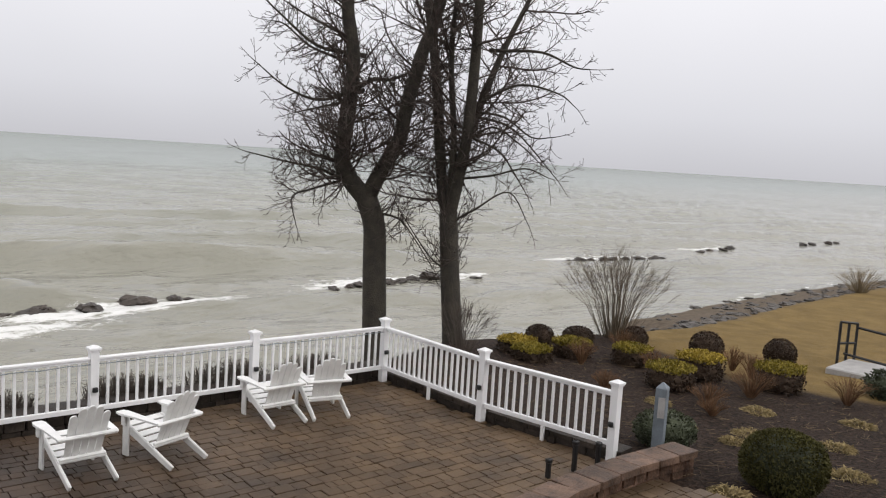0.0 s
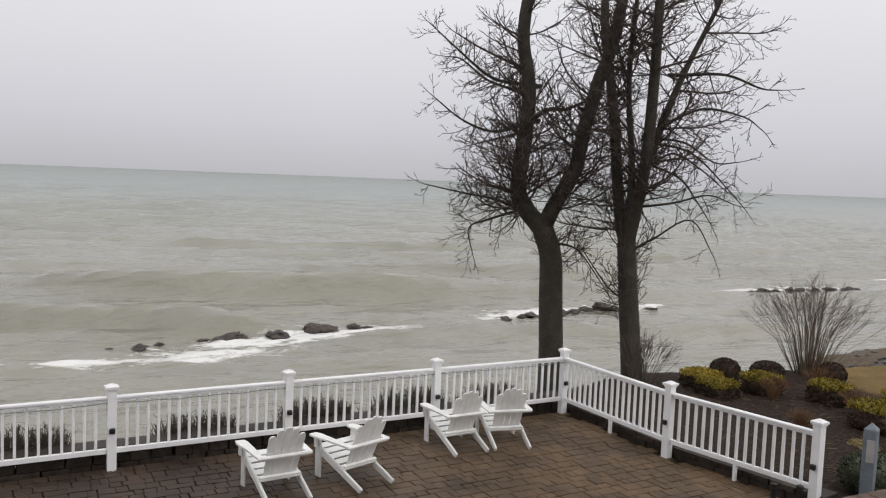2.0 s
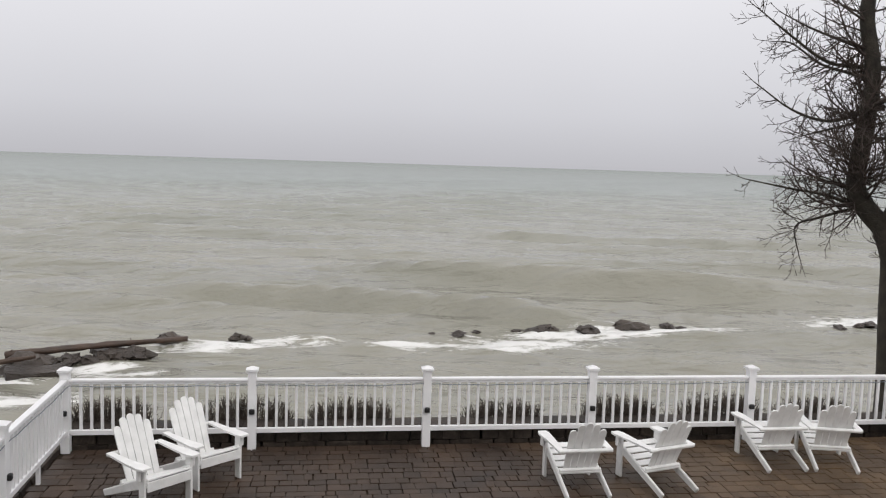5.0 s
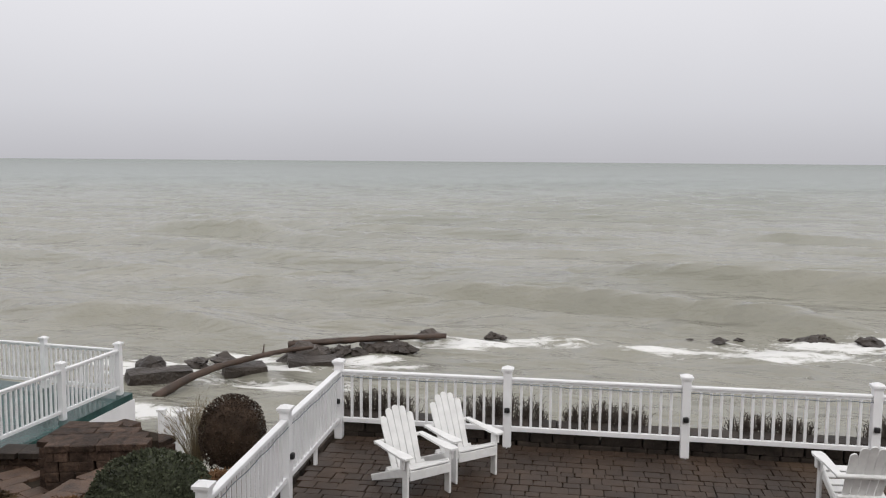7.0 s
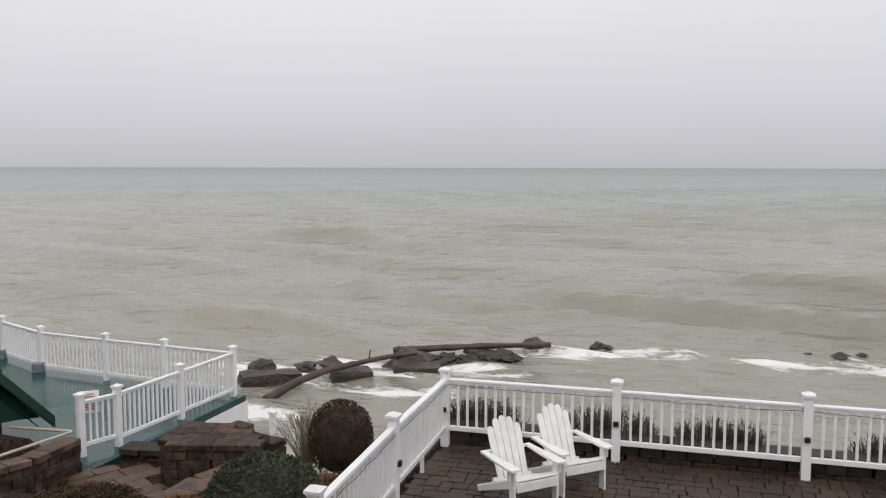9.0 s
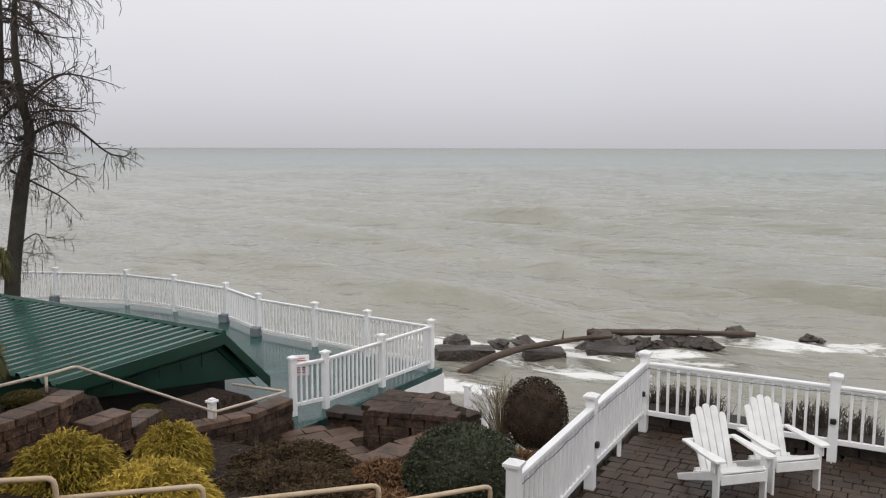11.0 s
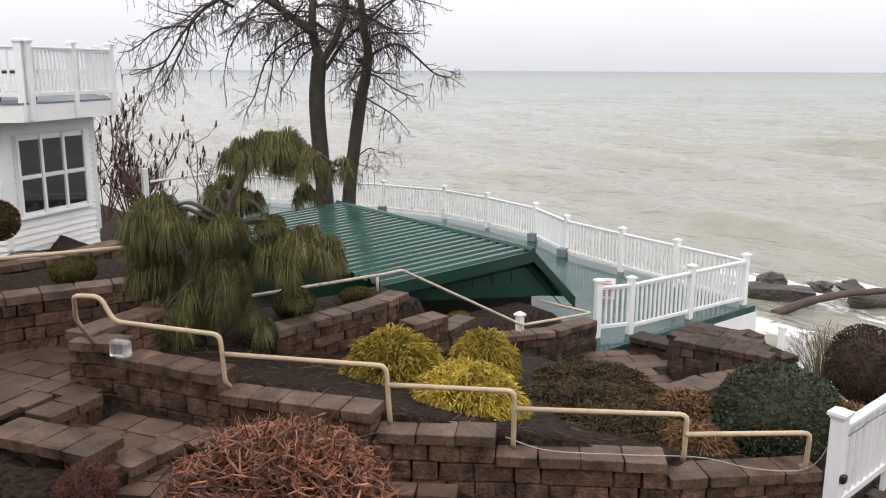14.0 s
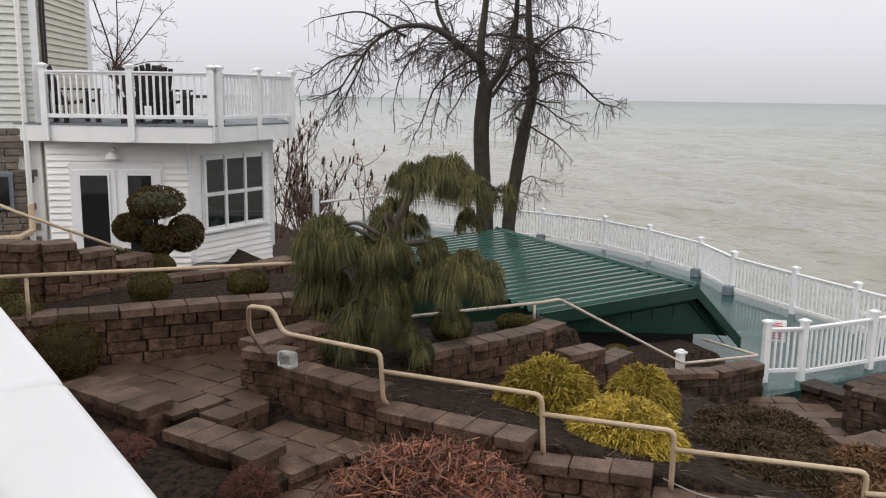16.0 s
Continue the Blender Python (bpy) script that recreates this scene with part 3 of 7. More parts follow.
def cap_mesh(w, h):
    bm = boxes([((0, 0, 0), (w, w, h)), ((0, 0, -h * 0.9), (w * 0.82, w * 0.82, h * 0.8))])
    top = bmesh.ops.create_cone(bm, cap_ends=True, segments=4, radius1=w * 0.68, radius2=w * 0.12, depth=h * 1.1, matrix=Matrix.Translation((0, 0, h)) @ pose(0, 0, 0, 0, 0, 45))
    return mesh_from(bm, "cap", WHITE)


POST_ME = mesh_from(boxes([((0, 0, 0), (1, 1, 1))], 0.03), "post", WHITE)
CAP_ME = cap_mesh(0.165, 0.03)
KNOB_ME = mesh_from(boxes([((0, 0, 0), (0.075, 0.05, 0.075))], 0.02, 2), "lamp", BLACK)


def rail_post(parent, x, y, z, h, w, rz, knob=None):
    p = link("post", POST_ME, None, parent)
    p.matrix_local = pose(x, y, z + h / 2, 0, 0, rz) @ Matrix.Diagonal((w, w, h, 1))
    c = link("cap", CAP_ME, None, p)
    s = w / 0.115
    c.matrix_local = Matrix.Diagonal((1 / w, 1 / w, 1 / h, 1)) @ Matrix.Translation((0, 0, h / 2 + 0.012)) @ Matrix.Diagonal((s, s, s, 1))
    if knob is not None:
        k = link("deck_lamp", KNOB_ME, None, p, "small round black deck light")
        k.matrix_local = Matrix.Diagonal((1 / w, 1 / w, 1 / h, 1)) @ pose(*(knob[0] * (w / 2 + 0.02), knob[1] * (w / 2 + 0.02), 0.0), 0, 0, math.degrees(math.atan2(knob[1], knob[0])) + 90)
    return p


def railing(points, z, label, group, height=1.09, rail_h=0.985, bottom=0.255, gap=0.134, knob=None, post_w=0.115, foot=False, deep=0.0, first=True, name="railing", string=0.0):
    """A white railing with a post at every point and slats between them. knob: side of the posts that bears a small lamp."""
    at = points[0]
    ob = thing(name, (at[0], at[1], z), label, "railing", group)
    for i, (x, y) in enumerate(points):
        nxt = points[min(i + 1, len(points) - 1)]
        prv = points[max(i - 1, 0)]
        rz = math.degrees(math.atan2(nxt[1] - prv[1], nxt[0] - prv[0])) if len(points) > 2 and 0 < i < len(points) - 1 else math.degrees(math.atan2(points[-1][1] - points[0][1], points[-1][0] - points[0][0]))
        if i or first:
            k = None
            if knob:
                a = radians(-rz)
                k = (knob[0] * math.cos(a) - knob[1] * math.sin(a), knob[0] * math.sin(a) + knob[1] * math.cos(a))
            rail_post(ob, x - at[0], y - at[1], -deep, height + deep, post_w, rz, k)
        if i + 1 < len(points):
            dx, dy = nxt[0] - x, nxt[1] - y
            ln, ang = math.hypot(dx, dy), math.degrees(math.atan2(dy, dx))
            cx, cy = (x + nxt[0]) / 2 - at[0], (y + nxt[1]) / 2 - at[1]
            run = ln - post_w
            part("top_rail", boxes([((cx, cy, rail_h - 0.02), (run, 0.085, 0.035), ang), ((cx, cy, rail_h - 0.055), (run, 0.045, 0.04), ang)], 0.006), WHITE, ob)
            part("bottom_rail", boxes([((cx, cy, bottom), (run, 0.05, 0.07), ang)], 0.006), WHITE, ob)
            n = max(2, round(run / gap))
            h = rail_h - 0.07 - bottom
            for k in range(1, n):
                t = (post_w / 2 + run * k / n) / ln
                b = link("baluster", BALUSTER_ME, None, ob)
                b.matrix_local = pose(x + dx * t - at[0], y + dy * t - at[1], bottom + h / 2, 0, 0, ang) @ Matrix.Diagonal((1, 1, h, 1))
            if string:
                w = Soup()
                u, v = Vector((x - at[0], y - at[1], rail_h - 0.086)), Vector((nxt[0] - at[0], nxt[1] - at[1], rail_h - 0.086))
                side = Vector((dy, -dx, 0)).normalized() * string
                w.tube([u.lerp(v, k / 14) + side + Vector((0, 0, random.uniform(-0.012, 0.008) - 0.012 * math.sin(math.pi * k / 14))) for k in range(15)], 0.006, 0.006, 4)
                w.make("light_string", GREY_POST, ob, "thin grey string of small lights")
            if foot:
                part("foot", boxes([((cx, cy, bottom / 2 - 0.02), (0.045, 0.045, bottom + 0.02), ang)]), WHITE, ob)
    return ob


PATIO_R, PATIO_Y = 9.02, 11.47
railing([(-3.17, PATIO_Y), (-0.75, PATIO_Y), (1.65, PATIO_Y), (4.05, PATIO_Y), (6.49, PATIO_Y), (PATIO_R, PATIO_Y)], 0.0,
        "long white vinyl railing along the lake edge of the patio", "patio railings", knob=(0, -1), deep=0.02, string=0.05)
railing([(PATIO_R, PATIO_Y), (9.01, 8.93), (9.36, 6.69)], 0.0, "white vinyl railing between the patio and the mulch bed", "patio railings", knob=(-1, 0), first=False, foot=True, deep=0.02, string=-0.05)
railing([(-3.17, PATIO_Y), (-3.14, 9.14), (-3.06, 6.79)], 0.0, "white vinyl railing with closely seen slats beside the garden", "patio railings", knob=(1, 0), first=False, foot=True, deep=0.02, string=-0.05)

# ---- lower deck over the water ----
DECK_Z = -1.03
DECK = [(-9.30, 11.3), (-9.15, 16.4), (-12.92, 16.85), (-15.0, 17.12), (-17.0, 18.02), (-19.4, 18.35), (-21.5, 18.35), (-23.9, 17.55), (-31.0, 14.2), (-31.0, 11.0), (-19.5, 11.0), (-10.5, 11.0)]
deck = part("deck_floor", prism(DECK, DECK_Z - 0.14, DECK_Z), TEAL)
tagged(deck, "wet teal-painted deck floor over the water", "deck", kind="structure")
part("fascia", prism([(-9.27, 12.5), (-9.12, 16.43), (-9.2, 16.43), (-9.35, 12.5)], DECK_Z - 0.95, DECK_Z - 0.142), WHITE, deck)
railing([(-9.63, 12.68), (-9.48, 14.42), (-9.34, 16.22)], DECK_Z, "white railing of the lower deck, facing the rocks", "deck railings", gap=0.125, bottom=0.16)
railing([(-9.34, 16.22), (-11.2, 16.42), (-12.92, 16.62), (-15.0, 16.91), (-17.0, 17.82), (-19.4, 18.15), (-21.5, 18.15), (-23.85, 17.37), (-25.6, 16.5), (-28.2, 15.2), (-30.8, 14.0)], DECK_Z,
        "white railing curving round the lower deck above the lake", "deck railings", gap=0.125, bottom=0.16, first=False)
railing([(-9.63, 12.68), (-9.88, 12.02)], DECK_Z, "white gate section at the head of the deck steps", "deck railings", gap=0.12, bottom=0.2, first=False)
for i, (x, y) in enumerate([(-15.0, 16.78), (-17.0, 17.70), (-23.8, 17.25)]):
    b = part("post_base_box", boxes([((x, y, DECK_Z + 0.12), (0.24, 0.24, 0.24), 20)], 0.015), GREY_POST)
    tagged(b, "grey box at the foot of a deck railing post", "post base", "deck post bases")
s = thing("warning_sign", (-9.93, 12.30, DECK_Z + 0.72), "white notice with unreadable red print on the gate post", "sign", rz=40)
part("board", boxes([((0, 0, 0.17), (0.34, 0.02, 0.40))], 0.006), WHITE, s)
for k in range(7):
    part("print_line", boxes([((random.uniform(-0.02, 0.02), -0.013, 0.31 - k * 0.045), (random.uniform(0.18, 0.28), 0.004, 0.018))]), SIGNRED, s)
steps = thing("lake_steps", (-8.6, 16.6, -1.9), "white gate posts of the steps down to the water", "steps")
for dx in (0.0, 0.45):
    part("post", boxes([((dx, 0, -0.1), (0.13, 0.13, 1.1))], 0.008), WHITE, steps)
    part("cap", boxes([((dx, 0, 0.47), (0.18, 0.18, 0.05))], 0.01), WHITE, steps)
part("panel", boxes([((0.22, 0, -0.1), (0.34, 0.04, 0.85))], 0.005), WHITE, steps)

# ---- green metal roof beside the deck ----
def build_green_roof():
    A, B, C, F = Vector((-11.42, 11.87, 0.35)), Vector((-11.25, 12.95, -0.74)), Vector((-11.95, 8.62, 0.08)), Vector((-19.0, 12.27, 0.35))
    along = F - A
    ob = thing("green_roofed_pavilion", (A.x, A.y, DECK_Z), "low pavilion with a wet green corrugated metal roof", "pavilion")
    o = Vector((A.x, A.y, DECK_Z))
    A, B, C = A - o, B - o, C - o
    ln, u = along.length, along.normalized()
    n_rib = 26
    for nm, tip in (("roof_slope", C), ("back_slope", B)):
        slope = tip - A
        nrm = u.cross(slope).normalized()
        if nrm.z < 0:
            nrm = -nrm
        bm = bmesh.new()
        prof = []
        for i in range(n_rib):
            a = i / n_rib
            for f, h in ((0.0, 0), (0.42, 0), (0.54, 0.075), (0.86, 0.075)):
                prof.append(((a + f / n_rib) * ln, h))
        prof.append((ln, 0))
        top = [[bm.verts.new(A + u * d + slope * s + nrm * h) for d, h in prof] for s in (0, 0.5, 1)]
        for r in range(2):
            for i in range(len(prof) - 1):
                bm.faces.new((top[r][i], top[r][i + 1], top[r + 1][i + 1], top[r + 1][i]))
        bmesh.ops.recalc_face_normals(bm, faces=bm.faces[:])
        part(nm, bm, GREEN_ROOF, ob)
    # ridge cap, rake boards and the gable under them
    s = Soup()
    s.tube([A + Vector((0, 0, 0.05)), A + u * ln + Vector((0, 0, 0.05))], 0.07, 0.07, 6, True)
    s.make("ridge_cap", GREEN_ROOF, ob)
    for tip in (C, B):
        bm = bmesh.new()
        d = Vector((0, 0, -0.17))
        out = -u * 0.03
        q = [A + out + Vector((0, 0, 0.05)), tip + out + Vector((0, 0, 0.05)), tip + out + d, A + out + d]
        v = [bm.verts.new(p) for p in q] + [bm.verts.new(p + u * 0.05) for p in q]
        for f in ((0, 1, 2, 3), (7, 6, 5, 4), (0, 4, 5, 1), (1, 5, 6, 2), (2, 6, 7, 3), (3, 7, 4, 0)):
            bm.faces.new([v[i] for i in f])
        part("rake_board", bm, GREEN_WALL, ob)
    inner = u * 0.22
    bm = bmesh.new()
    base = 0.80
    drop = Vector((0, 0, -0.1))
    q = [A + inner + drop, C * 0.97 + A * 0.03 + inner + drop, Vector((C.x * 0.97, C.y * 0.97, base - 0.02)) + inner, Vector((B.x * 0.88, B.y * 0.88, B.z + 0.06)) + inner, A.lerp(B, 0.88) + inner + drop]
    lo = [bm.verts.new(p) for p in q]
    hi = [bm.verts.new(p + u * 0.06) for p in q]
    bm.faces.new(lo)
    bm.faces.new(hi[::-1])
    for i in range(5):
        bm.faces.new((lo[i], hi[i], hi[(i + 1) % 5], lo[(i + 1) % 5]))
    bmesh.ops.recalc_face_normals(bm, faces=bm.faces[:])
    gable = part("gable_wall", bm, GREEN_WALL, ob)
    for k in range(6):
        t = 0.1 + k * 0.14
        p = A.lerp(C, t) + inner - u * 0.008
        h = p.z - 0.12 - base
        part("seam", boxes([((p.x, p.y, base + h / 2), (0.014, 0.018, h))]), GREEN_WALL, gable)
    deep_in = u * 0.9
    part("inner_wall", prism([(C.x * 0.95 + deep_in.x, C.y * 0.95 + deep_in.y), (B.x * 0.7 + deep_in.x, B.y * 0.7 + deep_in.y), (B.x * 0.7 + deep_in.x - 0.1, B.y * 0.7 + deep_in.y), (C.x * 0.95 + deep_in.x - 0.1, C.y * 0.95 + deep_in.y)], -0.4, 0.85), DARKWOOD, ob)
    for t0, t1 in ((A, C), (A, B)):
        s = Soup()
        s.tube([t0 + inner - u * 0.02 + Vector((0, 0, -0.3)), t0.lerp(t1, 0.85) + inner - u * 0.02 + Vector((0, 0, -0.3))], 0.012, 0.012, 4)
        s.make("trim_line", GREEN_ROOF, gable)
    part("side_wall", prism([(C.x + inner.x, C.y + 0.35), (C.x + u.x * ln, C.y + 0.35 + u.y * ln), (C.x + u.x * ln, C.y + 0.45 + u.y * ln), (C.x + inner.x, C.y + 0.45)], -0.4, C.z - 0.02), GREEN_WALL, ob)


build_green_roof()


# ---- garden block walls ----
def block_mesh(name, material, seed, rough=0.02, bevel=0.03):
    rs = random.Random(seed)
    bm = boxes([((0, 0, 0), (1, 1, 1))], bevel)
    for v in bm.verts:
        v.co += Vector((rs.uniform(-1, 1), rs.uniform(-1, 1), rs.uniform(-1, 1))) * rough
    return mesh_from(bm, name, material)


BLOCKS = [block_mesh("block", BLOCK, i, 0.025, 0.06) for i in range(5)]
DARK_BLOCKS = [block_mesh("curb_block", DARKBLOCK, 50 + i, 0.025, 0.05) for i in range(3)]
MID_BLOCKS = [block_mesh("darker_block", MIDBLOCK, 70 + i, 0.025, 0.06) for i in range(4)]
CAPSTONES = [block_mesh("cap", CAPS, 10 + i, 0.012, 0.045) for i in range(4)]
COURSE = 0.155


def block_wall(line, tops, base, label, depth=0.28, cap_w=0.34, per=0.29, cap_h=0.10, group="garden walls", name="block_wall", cap_depth=None, stone=None, face=None):
    """A dry-laid wall of split blocks with cap stones; tops: one height a stretch of the line."""
    ob = thing(name, (*line[0], base), label, "retaining wall", group)
    o = Vector((*line[0], base))
    for k, ((ax, ay), (bx, by)) in enumerate(zip(line, line[1:])):
        top = tops[k] if isinstance(tops, (list, tuple)) else tops
        low = base[k] if isinstance(base, (list, tuple)) else base
        ln, ang = math.hypot(bx - ax, by - ay), math.atan2(by - ay, bx - ax)
        d = Vector((math.cos(ang), math.sin(ang), 0))
        nc = max(1, round((top - cap_h - low) / COURSE))
        ch = (top - cap_h - low) / nc
        for c in range(nc):
            s = -random.uniform(0, per * 0.6)
            while s < ln - 0.02:
                w = per * random.uniform(0.75, 1.2)
                a, b = max(0, s), min(ln + 0.03, s + w)
                s += w
                if b - a < 0.06:
                    continue
                m = link("block", random.choice(face or stone or BLOCKS), None, ob)
                p = Vector((ax, ay, low + ch * (c + 0.5))) + d * (a + b) / 2 - o
                m.matrix_local = Matrix.Translation(p) @ pose(random.uniform(-0.012, 0.012), 0, 0, 0, 0, math.degrees(ang) + random.uniform(-1.5, 1.5)) @ Matrix.Diagonal((b - a - 0.008, depth + random.uniform(-0.02, 0.02), ch - 0.006, 1))
        n = max(1, round(ln / cap_w))
        for c in range(n):
            m = link("cap_stone", random.choice(stone or CAPSTONES), None, ob)
            p = Vector((ax, ay, top - cap_h / 2)) + d * ln * (c + 0.5) / n - o
            m.matrix_local = Matrix.Translation(p) @ pose(0, 0, 0, random.uniform(-1, 1), random.uniform(-1, 1), math.degrees(ang) + random.uniform(-2.5, 2.5)) @ Matrix.Diagonal((ln / n - 0.01, (cap_depth or depth + 0.06), cap_h, 1))
    return ob


# stepped front wall of the garden, descending to the patio
def shifted(line, d):
    out = []
    for i, (x, y) in enumerate(line):
        ax, ay = line[max(i - 1, 0)]
        bx, by = line[min(i + 1, len(line) - 1)]
        n = math.hypot(bx - ax, by - ay)
        out.append((x + (by - ay) / n * -d, y + (bx - ax) / n * d))
    return out


FRONT = shifted(WALL_LINE, -0.16)
block_wall(FRONT[:2], 0.35, -0.15, "lowest step of a curved split-block garden wall", group="front wall steps")
block_wall(FRONT[1:3], 0.50, -0.12, "second step of a curved split-block garden wall", group="front wall steps")
block_wall(FRONT[2:4], 0.68, 0.05, "third step of a curved split-block garden wall", group="front wall steps")
block_wall(FRONT[3:5], 0.86, 0.2, "fourth step of a curved split-block garden wall", group="front wall steps")
block_wall(FRONT[4:6], 1.04, 0.4, "fifth step of a curved split-block garden wall", group="front wall steps")
block_wall([FRONT[5], FRONT[6], (-9.02, 2.62), (-9.2, 3.0), (-9.4, 3.5)], [1.18, 1.22, 1.22, 1.22], 0.5, "rounded head of the split-block garden wall", group="front wall steps", per=0.26, cap_w=0.3)
# terraces towards the house
block_wall([(-10.55, 0.2), (-10.5, 0.75), (-10.42, 1.4), (-10.34, 2.15), (-10.25, 2.9), (-10.1, 3.7)], 1.40, 0.72, "split-block terrace wall behind the landing", group="terrace walls")
block_wall([(-9.05, 4.75), (-9.12, 5.6), (-9.25, 6.55), (-9.45, 7.05)], 0.80, 0.3, "split-block terrace wall below the clipped balls", group="terrace walls")
block_wall([(-8.9, 6.75), (-8.95, 7.4)], 0.52, 0.0, "short step of split-block wall", group="terrace walls")
block_wall([(-9.05, 7.45), (-9.3, 8.2)], 0.25, -0.3, "short step of split-block wall", group="terrace walls")
block_wall([(-9.85, 9.3), (-9.45, 10.3), (-9.45, 11.3)], -0.42, -1.25, "dark split-block wall beside the deck opening", group="terrace walls", face=MID_BLOCKS)
block_wall([(-11.9, 1.1), (-12.3, 2.2), (-12.5, 3.4), (-13.0, 4.4)], 1.32, 1.05, "low curb of blocks round a mulch bed", group="terrace walls")
block_wall([(-12.2, 0.2), (-11.75, 0.7), (-11.8, 1.1)], 2.0, 1.2, "stacked blocks beside the house steps", group="terrace walls")
block_wall([(-11.95, 1.1), (-12.2, 1.55)], 1.82, 1.2, "stacked blocks beside the house steps", group="terrace walls")
block_wall([(-12.3, 1.6), (-12.7, 2.1)], 1.62, 1.1, "stacked blocks beside the house steps", group="terrace walls")
# low wall at the corner of the patio
block_wall([(6.3, 5.75), (7.6, 6.0), (8.9, 6.1), (10.15, 6.05)], 0.28, -0.15, "low block wall with wide caps at the patio corner", group="terrace walls", cap_depth=0.42, cap_w=0.42)
# box walls beside the lower landing
block_wall([(-7.66, 11.27), (-6.95, 11.47), (-6.2, 11.66)], -0.315, -1.2, "block wall of the raised platform beside the deck steps", group="planter walls", stone=MID_BLOCKS, per=0.28)
block_wall([(-7.70, 11.32), (-7.80, 12.36)], -0.315, -1.2, "side wall of the raised block platform", group="planter walls", stone=MID_BLOCKS, per=0.28)
block_wall([(-7.36, 12.66), (-6.98, 12.56)], -0.40, -1.2, "stepped end of the block platform", group="planter walls", stone=MID_BLOCKS, cap_depth=0.4)
block_wall([(-6.9, 12.5), (-6.25, 12.32)], -0.52, -1.2, "lower stepped end of the block platform", group="planter walls", stone=MID_BLOCKS, cap_depth=0.4)
block_wall([(-6.66, 9.75), (-6.6, 10.6), (-6.3, 11.45)], -0.56, -1.2, "low wall with wide caps beside the flagstone landing", group="planter walls", face=MID_BLOCKS, cap_depth=0.5, cap_w=0.42)
block_wall([(-9.1, 12.12), (-7.98, 12.32)], -0.78, -1.3, "low dark block curb below the deck railing", group="planter walls", face=MID_BLOCKS, cap_depth=0.45, stone=DARK_BLOCKS)
# curb under the patio railing, its block colour darkened for the shade there
block_wall([(-3.3, 11.79), (9.2, 11.79)], 0.26, -0.3, "low block curb along the lake edge of the patio", group="patio curbs", cap_w=0.4, cap_h=0.08, stone=DARK_BLOCKS)
block_wall([(9.27, 11.6), (9.25, 8.9), (9.57, 6.6)], 0.16, -0.3, "low block curb beside the mulch bed", group="patio curbs", cap_w=0.4, cap_h=0.08, stone=DARK_BLOCKS)
block_wall([(-3.42, 11.6), (-3.4, 9.1), (-3.32, 7.2)], 0.05, -0.5, "low block curb beside the garden", group="patio curbs", cap_w=0.4, cap_h=0.08, stone=DARK_BLOCKS)


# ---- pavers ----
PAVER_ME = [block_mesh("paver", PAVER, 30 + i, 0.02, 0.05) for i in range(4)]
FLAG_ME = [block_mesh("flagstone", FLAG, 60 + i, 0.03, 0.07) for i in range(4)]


def pave(ob, x0, x1, y0, y1, z, angle=0.0, inside=None, rows=(0.14, 0.2, 0.165, 0.21), widths=(0.11, 0.15, 0.17, 0.21, 0.27), limit=0, near=None, origin=(0, 0), stones=PAVER_ME, piece="paver"):
    """Rows of mixed pavers with recessed joints. Those near the given place are pieces of their own, the others one mesh."""
    cells, y, r = [], y0, 0
    while y < y1:
        h = rows[r % len(rows)]
        x = x0 - random.uniform(0, 0.2)
        while x < x1:
            w = random.choice(widths)
            cells.append((x + w / 2, y + h / 2, w, h))
            x += w
        y, r = y + h, r + 1
    ca, sa = math.cos(radians(angle)), math.sin(radians(angle))
    placed = []
    for cx, cy, w, h in cells:
        gx, gy = origin[0] + cx * ca - cy * sa, origin[1] + cx * sa + cy * ca
        if inside is None or inside(gx, gy):
            placed.append((gx, gy, w, h))
    if near:
        placed.sort(key=lambda c: (c[0] - near[0]) ** 2 + (c[1] - near[1]) ** 2)
    o = ob.matrix_world.translation
    verts, faces = [], []
    for i, (gx, gy, w, h) in enumerate(placed):
        zz = (z(gx, gy) if callable(z) else z) + random.uniform(-0.004, 0.003)
        m = pose(gx - o.x + random.uniform(-0.006, 0.006), gy - o.y + random.uniform(-0.006, 0.006), zz - 0.03 - o.z, random.uniform(-0.5, 0.5), random.uniform(-0.5, 0.5), angle + random.uniform(-2.2, 2.2)) @ Matrix.Diagonal((w - random.uniform(0.005, 0.013), h - random.uniform(0.005, 0.013), 0.06, 1))
        me = random.choice(stones)
        if i < limit:
            p = link(piece, me, None, ob)
            p.matrix_local = m
        else:
            n0 = len(verts)
            verts += [tuple(m @ v.co) for v in me.vertices]
            faces += [tuple(n0 + k for k in f.vertices) for f in me.polygons]
    if faces:
        rest = part_raw(piece + "_field", verts, faces, stones[0].materials[0], ob)
        rest["kind"] = "stuff"


patio = part("patio", prism([(-3.3, 2.0), (9.3, 2.0), (9.35, 6.2), (9.2, 11.6), (-3.3, 11.6)], -0.14, -0.03), JOINT)
tagged(patio, "wet brown concrete paver patio", "patio", kind="structure")


